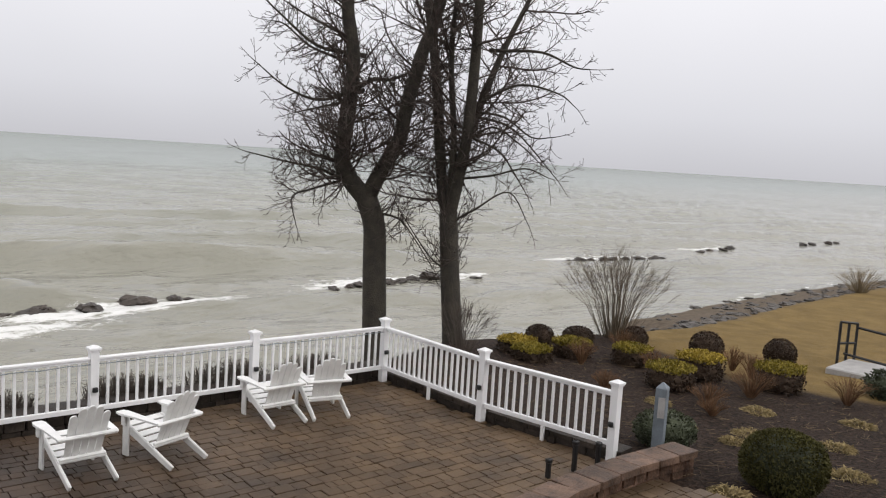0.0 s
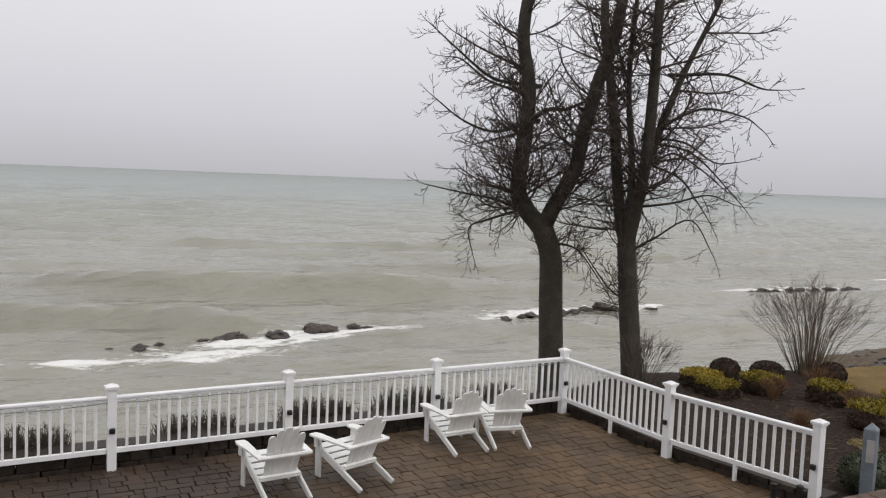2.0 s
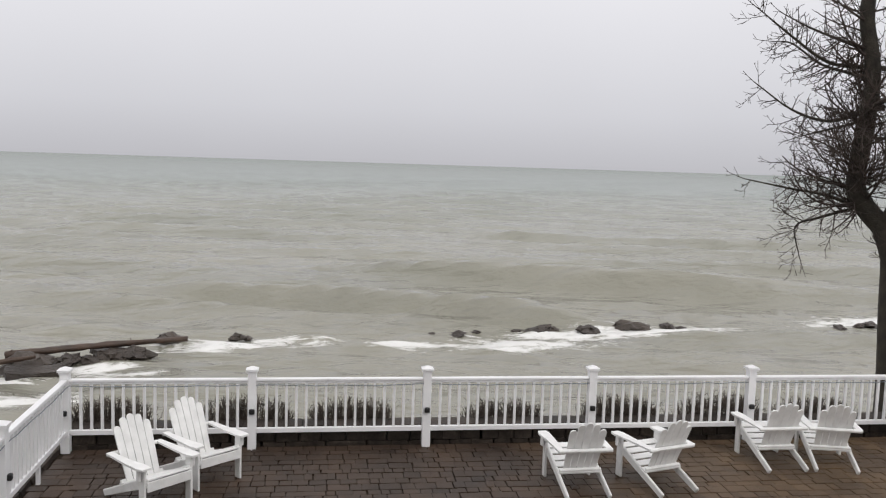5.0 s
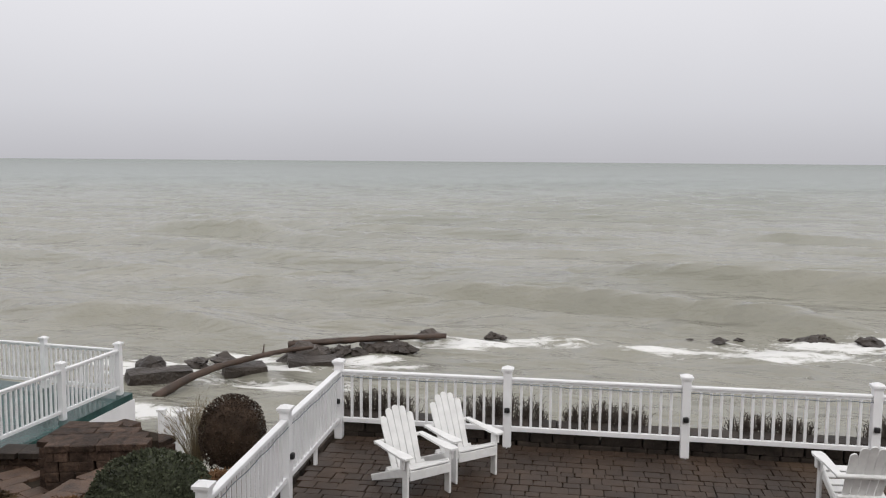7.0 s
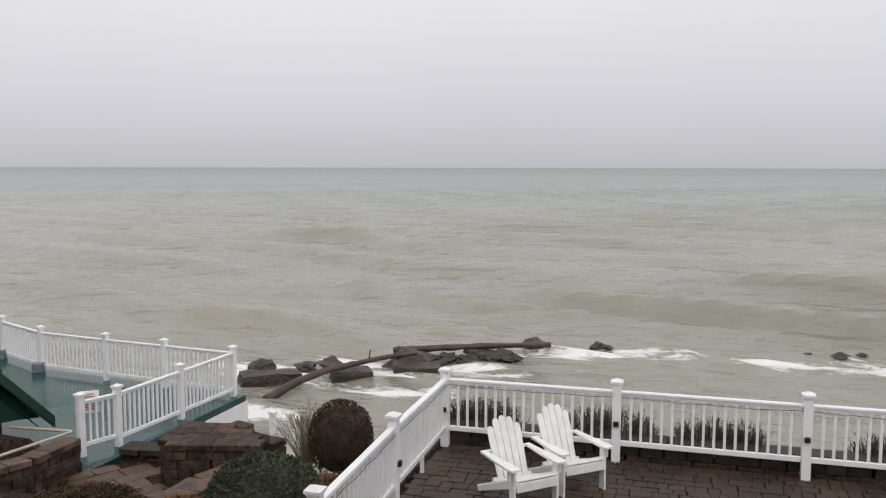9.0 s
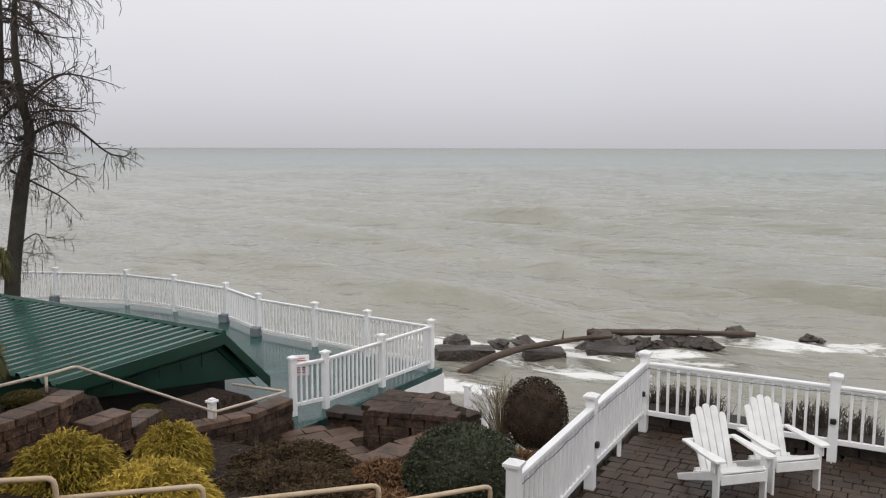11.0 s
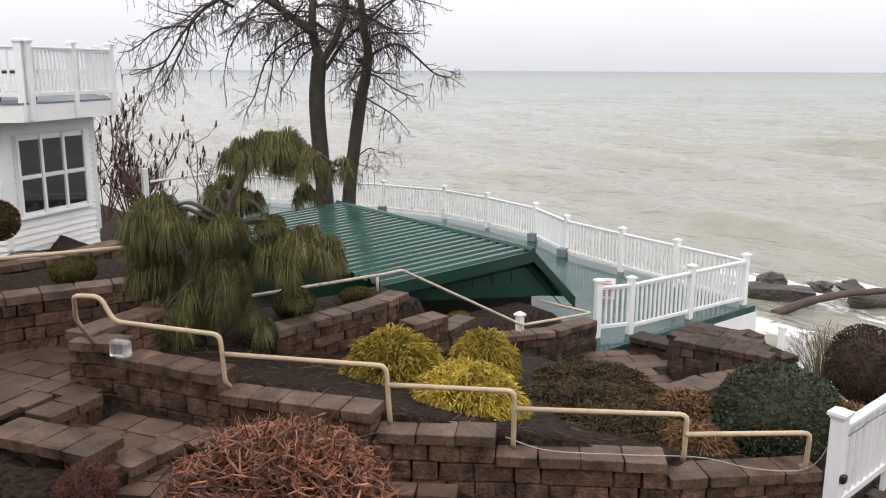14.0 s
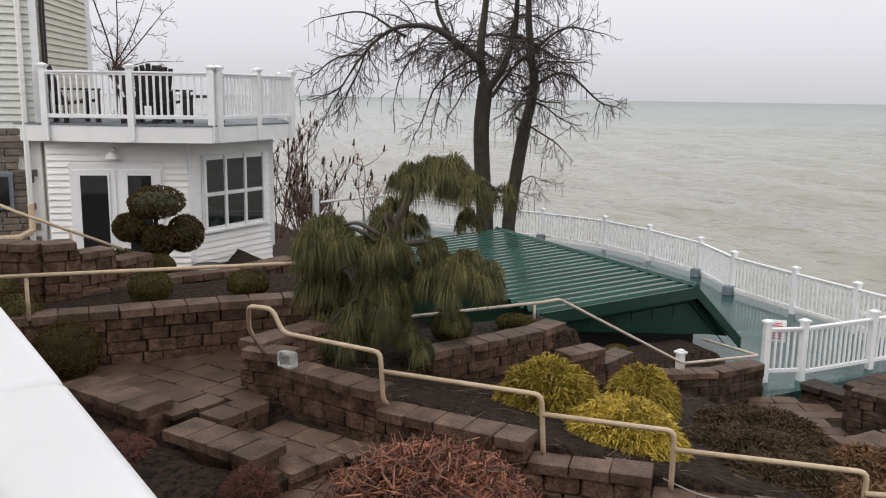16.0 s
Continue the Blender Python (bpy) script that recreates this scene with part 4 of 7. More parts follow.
# ---- adirondack chairs ----
def adirondack(x, y, rz, label):
    ob = thing("adirondack_chair", (x, y, 0), label, "chair", "adirondack chairs", rz=rz)
    for sx in (-0.27, 0.27):
        part("front_leg", boxes([((sx * 1.1, 0.36, 0.27), (0.03, 0.11, 0.54))], 0.006), CHAIR, ob)
        a = math.degrees(math.atan2(0.36, 0.86))
        bm = boxes([((0, 0, 0), (0.035, 0.98, 0.12))], 0.012)
        bm.transform(pose(sx, -0.03, 0.195, a, 0, 0))
        for v in bm.verts:
            v.co.z = max(v.co.z, 0.0)
        part("stringer", bm, CHAIR, ob)
        arm = prism([(-0.055, 0.47), (0.055, 0.47), (0.075, 0.38), (0.065, 0.1), (0.035, -0.3), (-0.035, -0.3), (-0.045, 0.1), (-0.075, 0.38)], 0.54, 0.565)
        arm.transform(Matrix.Translation((sx * 1.17, 0, 0)))
        part("arm", arm, CHAIR, ob)
        part("arm_bracket", boxes([((sx * 1.16 + (0.03 if sx > 0 else -0.03), 0.36, 0.47), (0.03, 0.06, 0.13))], 0.006), CHAIR, ob)
    for k in range(5):
        t = k / 4
        part("seat_slat", boxes([((0, 0.38 - 0.48 * t, 0.395 - 0.16 * t), (0.56, 0.098, 0.02), (18, 0, 0))], 0.004), CHAIR, ob)
    part("apron", boxes([((0, 0.425, 0.33), (0.56, 0.025, 0.11))], 0.004), CHAIR, ob)
    tops = (0.69, 0.775, 0.80, 0.775, 0.69)
    lean = 24
    for k in range(5):
        u = (k - 2) / 2
        ln = tops[k]
        w = 0.087
        pts = [(-w / 2 * 0.82, 0), (w / 2 * 0.82, 0), (w / 2, ln * 0.6), (w / 2, ln - 0.05), (w * 0.45, ln - 0.026), (w * 0.31, ln - 0.009), (0, ln), (-w * 0.31, ln - 0.009), (-w * 0.45, ln - 0.026), (-w / 2, ln - 0.05), (-w / 2, ln * 0.6)]
        bm = prism(pts, -0.009, 0.009)
        bm.transform(pose(u * 0.172, -0.08, 0.2, 90 + lean, 0, 0) @ pose(0, 0, 0, 0, 0, -u * 1.6))
        part("back_slat", bm, CHAIR, ob)
    part("arm_brace", boxes([((0, -0.285, 0.545), (0.70, 0.05, 0.045), (lean, 0, 0))], 0.01), CHAIR, ob)
    part("lower_brace", boxes([((0, -0.125, 0.235), (0.54, 0.04, 0.07), (lean, 0, 0))], 0.006), CHAIR, ob)
    return ob


adirondack(3.36, 9.88, 3, "white wooden adirondack chair turned to the lake")
adirondack(4.42, 9.92, 17, "white wooden adirondack chair turned a little aside")
adirondack(6.37, 10.60, 1, "white wooden adirondack chair near the patio corner")
adirondack(7.16, 10.52, -14, "white wooden adirondack chair close beside another")
adirondack(-1.78, 9.77, -137, "white wooden adirondack chair facing away from the lake")
adirondack(-1.29, 10.47, -139, "white wooden adirondack chair near the railing corner")


# ---- bare trees ----
def branch_out(soup, base, d, length, radius, level, droop=0.0, up=0.0, pods=None):
    """A sweeping branch with side shoots set round it at even steps, ending in long fine twigs."""
    n = max(3, min(9, int(length / 0.15)))
    pts, p, dd, sway = [base.copy()], base.copy(), d.normalized(), rnd_dir() * 0.1
    for i in range(n):
        t = i / n
        sway = sway * 0.6 + rnd_dir() * (0.10 + 0.14 * droop)
        dd = (dd + sway + Vector((0, 0, up * 0.42 * t - droop * 0.62 * (1 - t) + droop * 0.45 * t * t))).normalized()
        p = p + dd * (length / n)
        pts.append(p.copy())
    soup.tube(pts, radius, max(radius * 0.38, 0.0052), 5 if level < 2 else 3)
    if pods is not None and level >= 1 and random.random() < 0.07:
        e = pts[-1]
        pods.tube([e, e + Vector((random.uniform(-0.03, 0.03), random.uniform(-0.03, 0.03), -0.16)), e + Vector((random.uniform(-0.05, 0.05), 0, -random.uniform(0.26, 0.42)))], 0.009, 0.006, 4)
    if level >= 3 or length < 0.2:
        return
    step, most = ((0.18, 1.2), (0.125, 0.62), (0.15, 0.34))[level]
    s, turn = step * random.uniform(0.6, 1.4), random.uniform(0, 6.28)
    while s < length * 0.97:
        t = s / length
        f = t * n
        i = min(int(f), n - 1)
        q = pts[i].lerp(pts[i + 1], f - i)
        axis = (pts[i + 1] - pts[i]).normalized()
        a = axis.cross(Vector((0.3, 0.2, 0.93))).normalized()
        turn += 2.4 + random.uniform(-0.6, 0.6)
        side = a * math.cos(turn) + axis.cross(a) * math.sin(turn)
        nd = axis * random.uniform(0.5, 0.9) + side * random.uniform(0.5, 0.9)
        ln = min(most, length * 0.58) * (1 - 0.5 * t) * random.uniform(0.55, 1.2)
        branch_out(soup, q, nd, ln, max(radius * 0.5 * (1 - 0.4 * t), 0.0062), level + 1, droop, up, pods)
        s += step * random.uniform(0.7, 1.35)


def bare_tree(name, base, trunk, limbs, label, spawn=1.0, reach=1.7, top=(), droop=0.0, up=0.4, twig=TWIG, skip=0.12, shoots=0):
    """trunk: (points, r0, r1); limbs: (points, r0, r1) in world metres; each limb throws branches."""
    ob = thing(name, base, label, "tree", "bare trees")
    o = Vector(base)
    body, crown = Soup(), Soup()
    pods = Soup() if droop else None
    line = smooth_line([Vector(p) - o for p in trunk[0]], 5)
    body.tube(line, trunk[1], trunk[2], 12)
    flare = [line[0] + Vector((0, 0, -0.25)), line[0] + Vector((0, 0, 0.25))]
    body.tube(flare, trunk[1] * 1.5, trunk[1] * 1.0, 12)
    hub = Vector((line[-1].x, line[-1].y, 0))
    for pts, r0, r1 in limbs:
        dep = random.uniform(-0.5, 0.5)
        look_dir = Vector((o.x, o.y, 0)).normalized()
        q = [Vector(p) - o + look_dir * dep * i * 0.6 for i, p in enumerate(pts)]
        if r0 < 0.08:
            q.insert(0, q[0] + (q[0] - q[1]).normalized() * 0.32)
        ln = smooth_line(q, 5)
        body.tube(ln, r0, r1, 9)
        total = sum((b - a).length for a, b in zip(ln, ln[1:]))
        n = max(4, int(total * (3.2 if r0 > 0.08 else 7.5) * spawn))
        far = reach if r0 > 0.08 else reach * 0.5
        if r0 > 0.08:
            for k in range(int(total * 3.1 * spawn)):
                f = (skip + (1 - skip) * random.random() ** 1.4) * (len(ln) - 1)
                i = min(int(f), len(ln) - 2)
                at = ln[i].lerp(ln[i + 1], f - i)
                axis = (ln[i + 1] - ln[i]).normalized()
                out = axis.cross(rnd_dir()).normalized()
                away = Vector((at.x, at.y, 0)) - hub
                out = out + away.normalized() * 0.8 if away.length > 0.05 and random.random() < 0.6 else out
                branch_out(crown, at, axis * 0.3 + out.normalized() + Vector((0, 0, up * 0.3)), reach * random.uniform(0.65, 1.15), 0.030, 0, droop, up, pods)
        for k in range(n):
            t = random.uniform(skip, 1.0)
            f = t * (len(ln) - 1)
            i = min(int(f), len(ln) - 2)
            at = ln[i].lerp(ln[i + 1], f - i)
            axis = (ln[i + 1] - ln[i]).normalized()
            side = axis.cross(rnd_dir()).normalized()
            r = lerp(r0, r1, t)
            branch_out(crown, at, axis * random.uniform(0.1, 0.8) + side, far * random.uniform(0.4, 1.0) * (1.15 - 0.35 * t), min(0.022, r * 0.5), 1, droop, up, pods)
        branch_out(crown, ln[-1], ln[-1] - ln[-2], far * (0.8 if r0 > 0.08 else 0.5), r1, 0 if r1 > 0.03 else 1, droop, up, pods)
    for k in range(shoots):
        at = line[int(len(line) * random.uniform(0.55, 0.95))]
        side = rnd_dir()
        branch_out(crown, at, Vector((side.x, side.y, 0.9)), random.uniform(0.7, 1.4), 0.012, 1, 0.0, 0.6)
    body.make("trunk", BARK, ob, smooth=True)
    crown.make("crown", twig, ob)
    if pods and pods.v:
        pods.make("pod_growth", twig, ob, "thin brown hanging seed pods")["kind"] = "stuff"
    return ob


random.seed(11)
bare_tree("bare_tree", (11.87, 15.64, -1.4), ([(11.87, 15.64, -1.4), (11.88, 15.63, -0.37), (11.82, 15.68, 1.24), (11.77, 15.71, 2.3), (11.6, 15.84, 2.95)], 0.30, 0.25),
          [([(11.6, 15.84, 2.9), (11.22, 16.1, 3.44), (11.11, 16.18, 3.95), (11.19, 16.12, 4.98), (11.23, 16.09, 6.13), (11.08, 16.2, 7.4), (11.3, 16.1, 9.0)], 0.22, 0.13),
           ([(11.6, 15.84, 2.9), (11.81, 15.69, 3.48), (12.14, 15.44, 4.29), (12.25, 15.35, 5.07), (12.46, 15.19, 6.24), (12.71, 14.98, 7.3), (12.9, 14.9, 9.0)], 0.20, 0.12),
           ([(11.15, 16.17, 3.35), (10.63, 16.49, 3.56), (9.97, 16.89, 3.68), (9.2, 17.31, 3.84)], 0.055, 0.012),
           ([(11.12, 16.24, 3.3), (10.54, 16.55, 3.07), (10.16, 16.77, 2.85), (10.26, 16.71, 2.21)], 0.045, 0.01),
           ([(11.2, 16.11, 5.3), (10.57, 16.53, 5.12), (9.91, 16.92, 5.38), (9.24, 17.29, 5.94)], 0.06, 0.012),
           ([(11.2, 16.11, 6.2), (10.5, 16.5, 6.3), (9.8, 16.9, 6.9), (9.3, 17.2, 7.4)], 0.06, 0.012),
           ([(11.26, 16.01, 5.4), (11.6, 15.8, 5.65), (11.92, 15.6, 5.68), (12.32, 15.3, 5.91)], 0.07, 0.03),
           ([(11.87, 15.66, 2.6), (12.15, 15.4, 2.55), (12.38, 15.25, 2.34), (12.88, 14.84, 1.45)], 0.04, 0.01),
           ([(11.06, 16.36, 6.06), (10.46, 16.74, 6.31), (9.94, 17.05, 6.77), (9.6, 17.25, 6.85)], 0.045, 0.01),
           ([(11.04, 16.37, 6.63), (10.32, 16.83, 7.02), (9.81, 17.12, 7.35)], 0.045, 0.012),
           ([(11.16, 16.29, 5.1), (10.51, 16.71, 4.87), (10.2, 16.9, 4.75)], 0.04, 0.01)],
          "forked bare tree with dark rugged bark beyond the railing", spawn=1.3, reach=1.85, shoots=3)
bare_tree("bare_tree", (13.26, 14.4, -1.1), ([(13.26, 14.4, -1.1), (13.25, 14.41, -0.25), (13.14, 14.51, 1.35), (13.05, 14.59, 2.7)], 0.25, 0.21),
          [([(13.05, 14.59, 2.6), (12.91, 14.71, 3.31), (12.76, 14.83, 4.98), (12.63, 14.94, 6.24), (12.47, 15.08, 7.48), (12.4, 15.1, 9.0)], 0.15, 0.09),
           ([(13.06, 14.58, 2.8), (13.07, 14.57, 4.37), (12.95, 14.68, 6.27), (13.0, 14.6, 8.4)], 0.10, 0.04),
           ([(13.08, 14.56, 2.7), (13.28, 14.38, 4.38), (13.34, 14.32, 6.05), (13.36, 14.31, 7.56), (13.4, 14.3, 9.0)], 0.15, 0.09),
           ([(13.26, 14.4, 4.2), (13.56, 14.13, 5.56), (13.83, 13.87, 6.59), (14.14, 13.56, 7.61), (14.5, 13.2, 8.8)], 0.10, 0.04),
           ([(13.5, 14.18, 5.3), (14.1, 13.6, 5.73), (14.72, 12.94, 5.59), (15.0, 12.6, 5.3)], 0.05, 0.01),
           ([(13.79, 13.9, 6.46), (14.42, 13.27, 6.45), (14.9, 12.74, 6.15), (15.15, 12.44, 6.1)], 0.05, 0.01),
           ([(13.42, 14.25, 4.95), (14.06, 13.64, 4.71), (14.82, 12.83, 3.61)], 0.05, 0.01),
           ([(13.1, 14.52, 2.5), (13.5, 14.18, 2.84), (14.04, 13.66, 3.28), (14.39, 13.29, 2.53)], 0.04, 0.01),
           ([(13.07, 14.57, 1.4), (12.76, 14.83, 1.72), (12.21, 15.28, 2.74)], 0.035, 0.01),
           ([(13.21, 14.5, 4.21), (13.71, 14.04, 4.73), (14.18, 13.57, 4.38), (14.5, 13.22, 3.98)], 0.04, 0.01),
           ([(13.1, 14.6, 3.49), (13.76, 13.99, 3.63), (14.29, 13.46, 3.84), (14.65, 13.05, 3.66)], 0.04, 0.01),
           ([(13.46, 14.28, 5.06), (13.92, 13.83, 4.96), (14.35, 13.4, 4.55), (14.68, 13.03, 4.57)], 0.04, 0.01),
           ([(13.39, 14.34, 4.48), (13.87, 13.88, 4.19), (14.12, 13.64, 3.76), (14.36, 13.38, 3.24)], 0.04, 0.01)],
          "slender many-stemmed bare tree beyond the railing", spawn=0.62, reach=1.9, shoots=20)
bare_tree("bare_tree", (-19.6, 12.35, -1.4), ([(-19.6, 12.35, -1.4), (-19.61, 12.33, -0.24), (-19.68, 12.23, 1.48), (-19.72, 12.16, 3.01), (-19.67, 12.24, 4.21)], 0.24, 0.2),
          [([(-19.67, 12.24, 4.15), (-19.76, 12.1, 5.02), (-19.7, 12.2, 6.39), (-19.6, 12.3, 8.5)], 0.14, 0.06),
           ([(-19.74, 12.1, 4.8), (-20.15, 11.45, 5.37), (-20.44, 10.92, 5.66), (-20.85, 10.13, 5.57), (-21.17, 9.46, 4.9), (-21.47, 8.77, 3.71)], 0.11, 0.015),
           ([(-19.65, 12.27, 4.06), (-19.43, 12.61, 4.66), (-19.28, 12.84, 5.54), (-19.25, 12.88, 6.4), (-19.2, 12.9, 8)], 0.11, 0.05),
           ([(-20.15, 11.45, 5.37), (-20.33, 11.11, 6.09), (-20.37, 11.04, 6.9), (-20.5, 10.8, 8)], 0.07, 0.03),
           ([(-20.85, 10.13, 5.57), (-21.23, 9.32, 6.05), (-21.68, 8.24, 5.88)], 0.05, 0.012),
           ([(-19.89, 12.06, 4.89), (-20.14, 11.64, 4.64), (-20.44, 11.11, 4.1), (-20.59, 10.83, 3.25), (-20.72, 10.6, 2.75)], 0.045, 0.01),
           ([(-19.84, 12.14, 4.43), (-20.04, 11.82, 4.13), (-20.15, 11.61, 3.69), (-20.27, 11.41, 3.33)], 0.035, 0.01),
           ([(-20.33, 11.31, 4.42), (-20.39, 11.19, 3.69), (-20.48, 11.04, 3.03)], 0.03, 0.01),
           ([(-20.66, 10.7, 5.13), (-20.87, 10.29, 4.41), (-20.95, 10.13, 3.69)], 0.035, 0.01),
           ([(-19.56, 12.57, 4.14), (-19.4, 12.83, 4.58), (-19.23, 13.08, 4.87)], 0.06, 0.03)],
          "bare spreading tree with drooping twigs and hanging pods by the deck", spawn=0.72, reach=1.9, droop=0.32, up=0.05)
bare_tree("bare_tree", (-19.3, 12.85, -1.4), ([(-19.3, 12.85, -1.4), (-19.28, 12.83, 0.41), (-19.18, 12.99, 1.96), (-19.07, 13.14, 3.18)], 0.19, 0.17),
          [([(-19.07, 13.14, 3.1), (-18.96, 13.3, 4.23), (-19.03, 13.19, 5.1), (-19.08, 13.12, 6.4), (-19.0, 13.2, 8)], 0.15, 0.05),
           ([(-18.96, 13.3, 4.2), (-18.48, 13.95, 4.53), (-17.91, 14.67, 3.81), (-17.62, 15.01, 3.67)], 0.06, 0.012),
           ([(-19.07, 13.14, 3.2), (-18.62, 13.77, 2.74), (-18.43, 14.01, 2.45)], 0.04, 0.01),
           ([(-19.02, 13.22, 5.05), (-18.51, 13.91, 5.69), (-17.86, 14.71, 5.55)], 0.06, 0.012),
           ([(-19.25, 12.87, 1.4), (-18.96, 13.3, 1.82), (-18.86, 13.43, 1.59)], 0.03, 0.008)],
          "leaning bare tree with drooping twigs beside the deck", spawn=1.1, reach=1.9, droop=0.32, up=0.05)


# ---- the neighbouring house wing ----
def siding_face(ob, a, b, z0, z1, holes=(), lap=0.118, material=SIDING):
    """Lapped boards on one face from a to b; holes: (from, to, low, high) along the face."""
    (ax, ay), (bx, by) = a, b
    o = ob.matrix_world.translation
    ln, ang = math.hypot(bx - ax, by - ay), math.atan2(by - ay, bx - ax)
    n = round((z1 - z0) / lap)
    h = (z1 - z0) / n
    for k in range(n):
        zl, zh = z0 + k * h, z0 + (k + 1) * h
        spans = [(0.0, ln)]
        for f, t, lo, hi in holes:
            if zl < hi - 0.01 and zh > lo + 0.01:
                spans = [s for u, v in spans for s in ((u, min(v, f)), (max(u, t), v)) if s[1] - s[0] > 0.01]
        for u, v in spans:
            bm = bmesh.new()
            q = [(u, 0.036, zl), (v, 0.036, zl), (v, 0.004, zh), (u, 0.004, zh)]
            vs = [bm.verts.new((x, -y, z)) for x, y, z in q] + [bm.verts.new((u, 0, zl)), bm.verts.new((v, 0, zl))]
            bm.faces.new((vs[0], vs[1], vs[2], vs[3]))
            bm.faces.new((vs[0], vs[4], vs[5], vs[1]))
            bm.transform(Matrix.Translation((-o.x, -o.y, -o.z)) @ pose(ax, ay, 0, 0, 0, math.degrees(ang)))
            part("siding_board", bm, material, ob)


def on_face(a, b, s, out, z):
    (ax, ay), (bx, by) = a, b
    ln = math.hypot(bx - ax, by - ay)
    ux, uy = (bx - ax) / ln, (by - ay) / ln
    return Vector((ax + ux * s + uy * out, ay + uy * s - ux * out, z))


def build_house():
    ob = thing("house_wing", (-16.6, 3.4, 1.0), "two-storey white-sided house wing with a bay and roof terrace", "house")
    o = ob.matrix_world.translation
    w0, w1, w2, w3 = (-16.68, 1.22), (-15.78, 3.50), (-16.92, 5.36), (-22.0, 6.6)
    part("core", prism([(x - o.x - 0.0, y - o.y) for x, y in (w0, w1, w2, w3, (-24, 0.5))], -0.8, 2.02), SIDING, ob)
    ang1, ang2 = math.degrees(math.atan2(w1[1] - w0[1], w1[0] - w0[0])), math.degrees(math.atan2(w2[1] - w1[1], w2[0] - w1[0]))
    siding_face(ob, w0, w1, 0.45, 3.02, [(0.38, 1.98, 0.4, 2.62)])
    siding_face(ob, w1, w2, 0.55, 3.02, [(0.26, 1.93, 1.34, 2.74)])
    siding_face(ob, w2, w3, 0.75, 3.02)
    for p in (w1, w2):
        part("corner_board", boxes([((p[0] - o.x, p[1] - o.y, 0.92), (0.1, 0.1, 2.2), (ang1 + ang2) / 2)]), TRIMW, ob)
    # double doors
    door = part("door_frame", boxes([(on_face(w0, w1, 1.18, 0.02, 1.55) - o, (1.62, 0.06, 2.16), ang1)], 0.008), TRIMW, ob)
    for s, gw in ((0.80, 0.46), (1.58, 0.40)):
        leaf = part("door", boxes([(on_face(w0, w1, s, 0.062, 1.50) - o, (0.74, 0.03, 2.02), ang1)], 0.006), TRIMW, ob)
        part("pane", boxes([(on_face(w0, w1, s, 0.082, 1.55) - o, (gw, 0.02, 1.72), ang1)]), PANE, leaf)
        for sd in (-1, 1):
            part("stile", boxes([(on_face(w0, w1, s + sd * (gw / 2 + 0.02), 0.088, 1.55) - o, (0.03, 0.025, 1.78), ang1)]), TRIMW, leaf)
    # triple window
    win = part("window_frame", boxes([(on_face(w1, w2, 1.095, 0.02, 2.04) - o, (1.72, 0.07, 1.44), ang2)], 0.01), TRIMW, ob)
    for k in range(3):
        s = 0.56 + k * 0.535
        for lo, hi in ((1.42, 1.98), (2.06, 2.66)):
            part("pane", boxes([(on_face(w1, w2, s, 0.055, (lo + hi) / 2) - o, (0.44, 0.02, hi - lo), ang2)]), PANE, win)
        part("sash_bar", boxes([(on_face(w1, w2, s, 0.068, 2.02) - o, (0.46, 0.03, 0.05), ang2)]), TRIMW, win)
    for k in range(4):
        part("mullion", boxes([(on_face(w1, w2, 0.29 + k * 0.535, 0.07, 2.04) - o, (0.06, 0.04, 1.4), ang2)]), TRIMW, win)
    part("sill", boxes([(on_face(w1, w2, 1.095, 0.05, 1.33) - o, (1.8, 0.12, 0.05), ang2)], 0.006), TRIMW, win)
    # porch lamp over the doors
    lamp = part("porch_lamp", boxes([(on_face(w0, w1, 1.15, 0.06, 2.86) - o, (0.08, 0.1, 0.12), ang1)], 0.02), TRIMW, ob, "small white barn lamp")
    bm = bmesh.new()
    bmesh.ops.create_cone(bm, segments=14, radius1=0.13, radius2=0.05, depth=0.12, matrix=Matrix.Translation(on_face(w0, w1, 1.15, 0.16, 2.78) - o))
    part("shade", bm, TRIMW, lamp)
    # roof terrace
    e = [(-17.1, 0.35), (-15.58, 2.42), (-14.98, 3.72), (-16.62, 5.80), (-22, 7.0), (-24, 0.2)]
    part("terrace_floor", prism([(x - o.x, y - o.y) for x, y in e], 2.02, 2.30), TRIMW, ob)
    part("terrace_decking", prism([(o2[0] * 0.999 - o.x, o2[1] * 0.999 - o.y) for o2 in e], 2.304, 2.33), GREY_POST, ob)
    # taller block behind
    part("main_wall", prism([(x - o.x, y - o.y) for x, y in ((-17.3, -3), (-16.78, 1.14), (-19.9, 2.3), (-20.05, 2.36), (-25, 2.85), (-27, -3))], -1.5, 9.0), SIDING, ob)
    siding_face(ob, (-17.16, -2.0), (-16.76, 1.14), 3.23, 8.8, lap=0.12, material=SHADED_SIDING)
    siding_face(ob, (-16.78, 1.16), (-19.85, 2.36), 3.4, 8.8, lap=0.12, material=CREAM)
    for k in (0.22, 0.36):
        part("dark_downpipe", boxes([(on_face((-16.78, 1.16), (-19.85, 2.36), k, 0.07, 5.4) - o, (0.05, 0.05, 4.0), -21)], 0.01), DARKWOOD, ob)
    siding_face(ob, (-19.85, 2.33), (-20.02, 2.42), 3.4, 8.8, lap=0.12)
    part("corner_trim", boxes([((-16.76 - o.x, 1.15 - o.y, 4.9), (0.12, 0.12, 5.8), 5)]), TRIMW, ob)
    part("downpipe", boxes([((-16.72 - o.x, 0.92 - o.y, 3.2), (0.09, 0.09, 7.6), 5)], 0.015), SIDING, ob)
    part("tower_trim", boxes([((-20.0 - o.x, 2.41 - o.y, 4.9), (0.12, 0.12, 5.8), 30)]), TRIMW, ob)
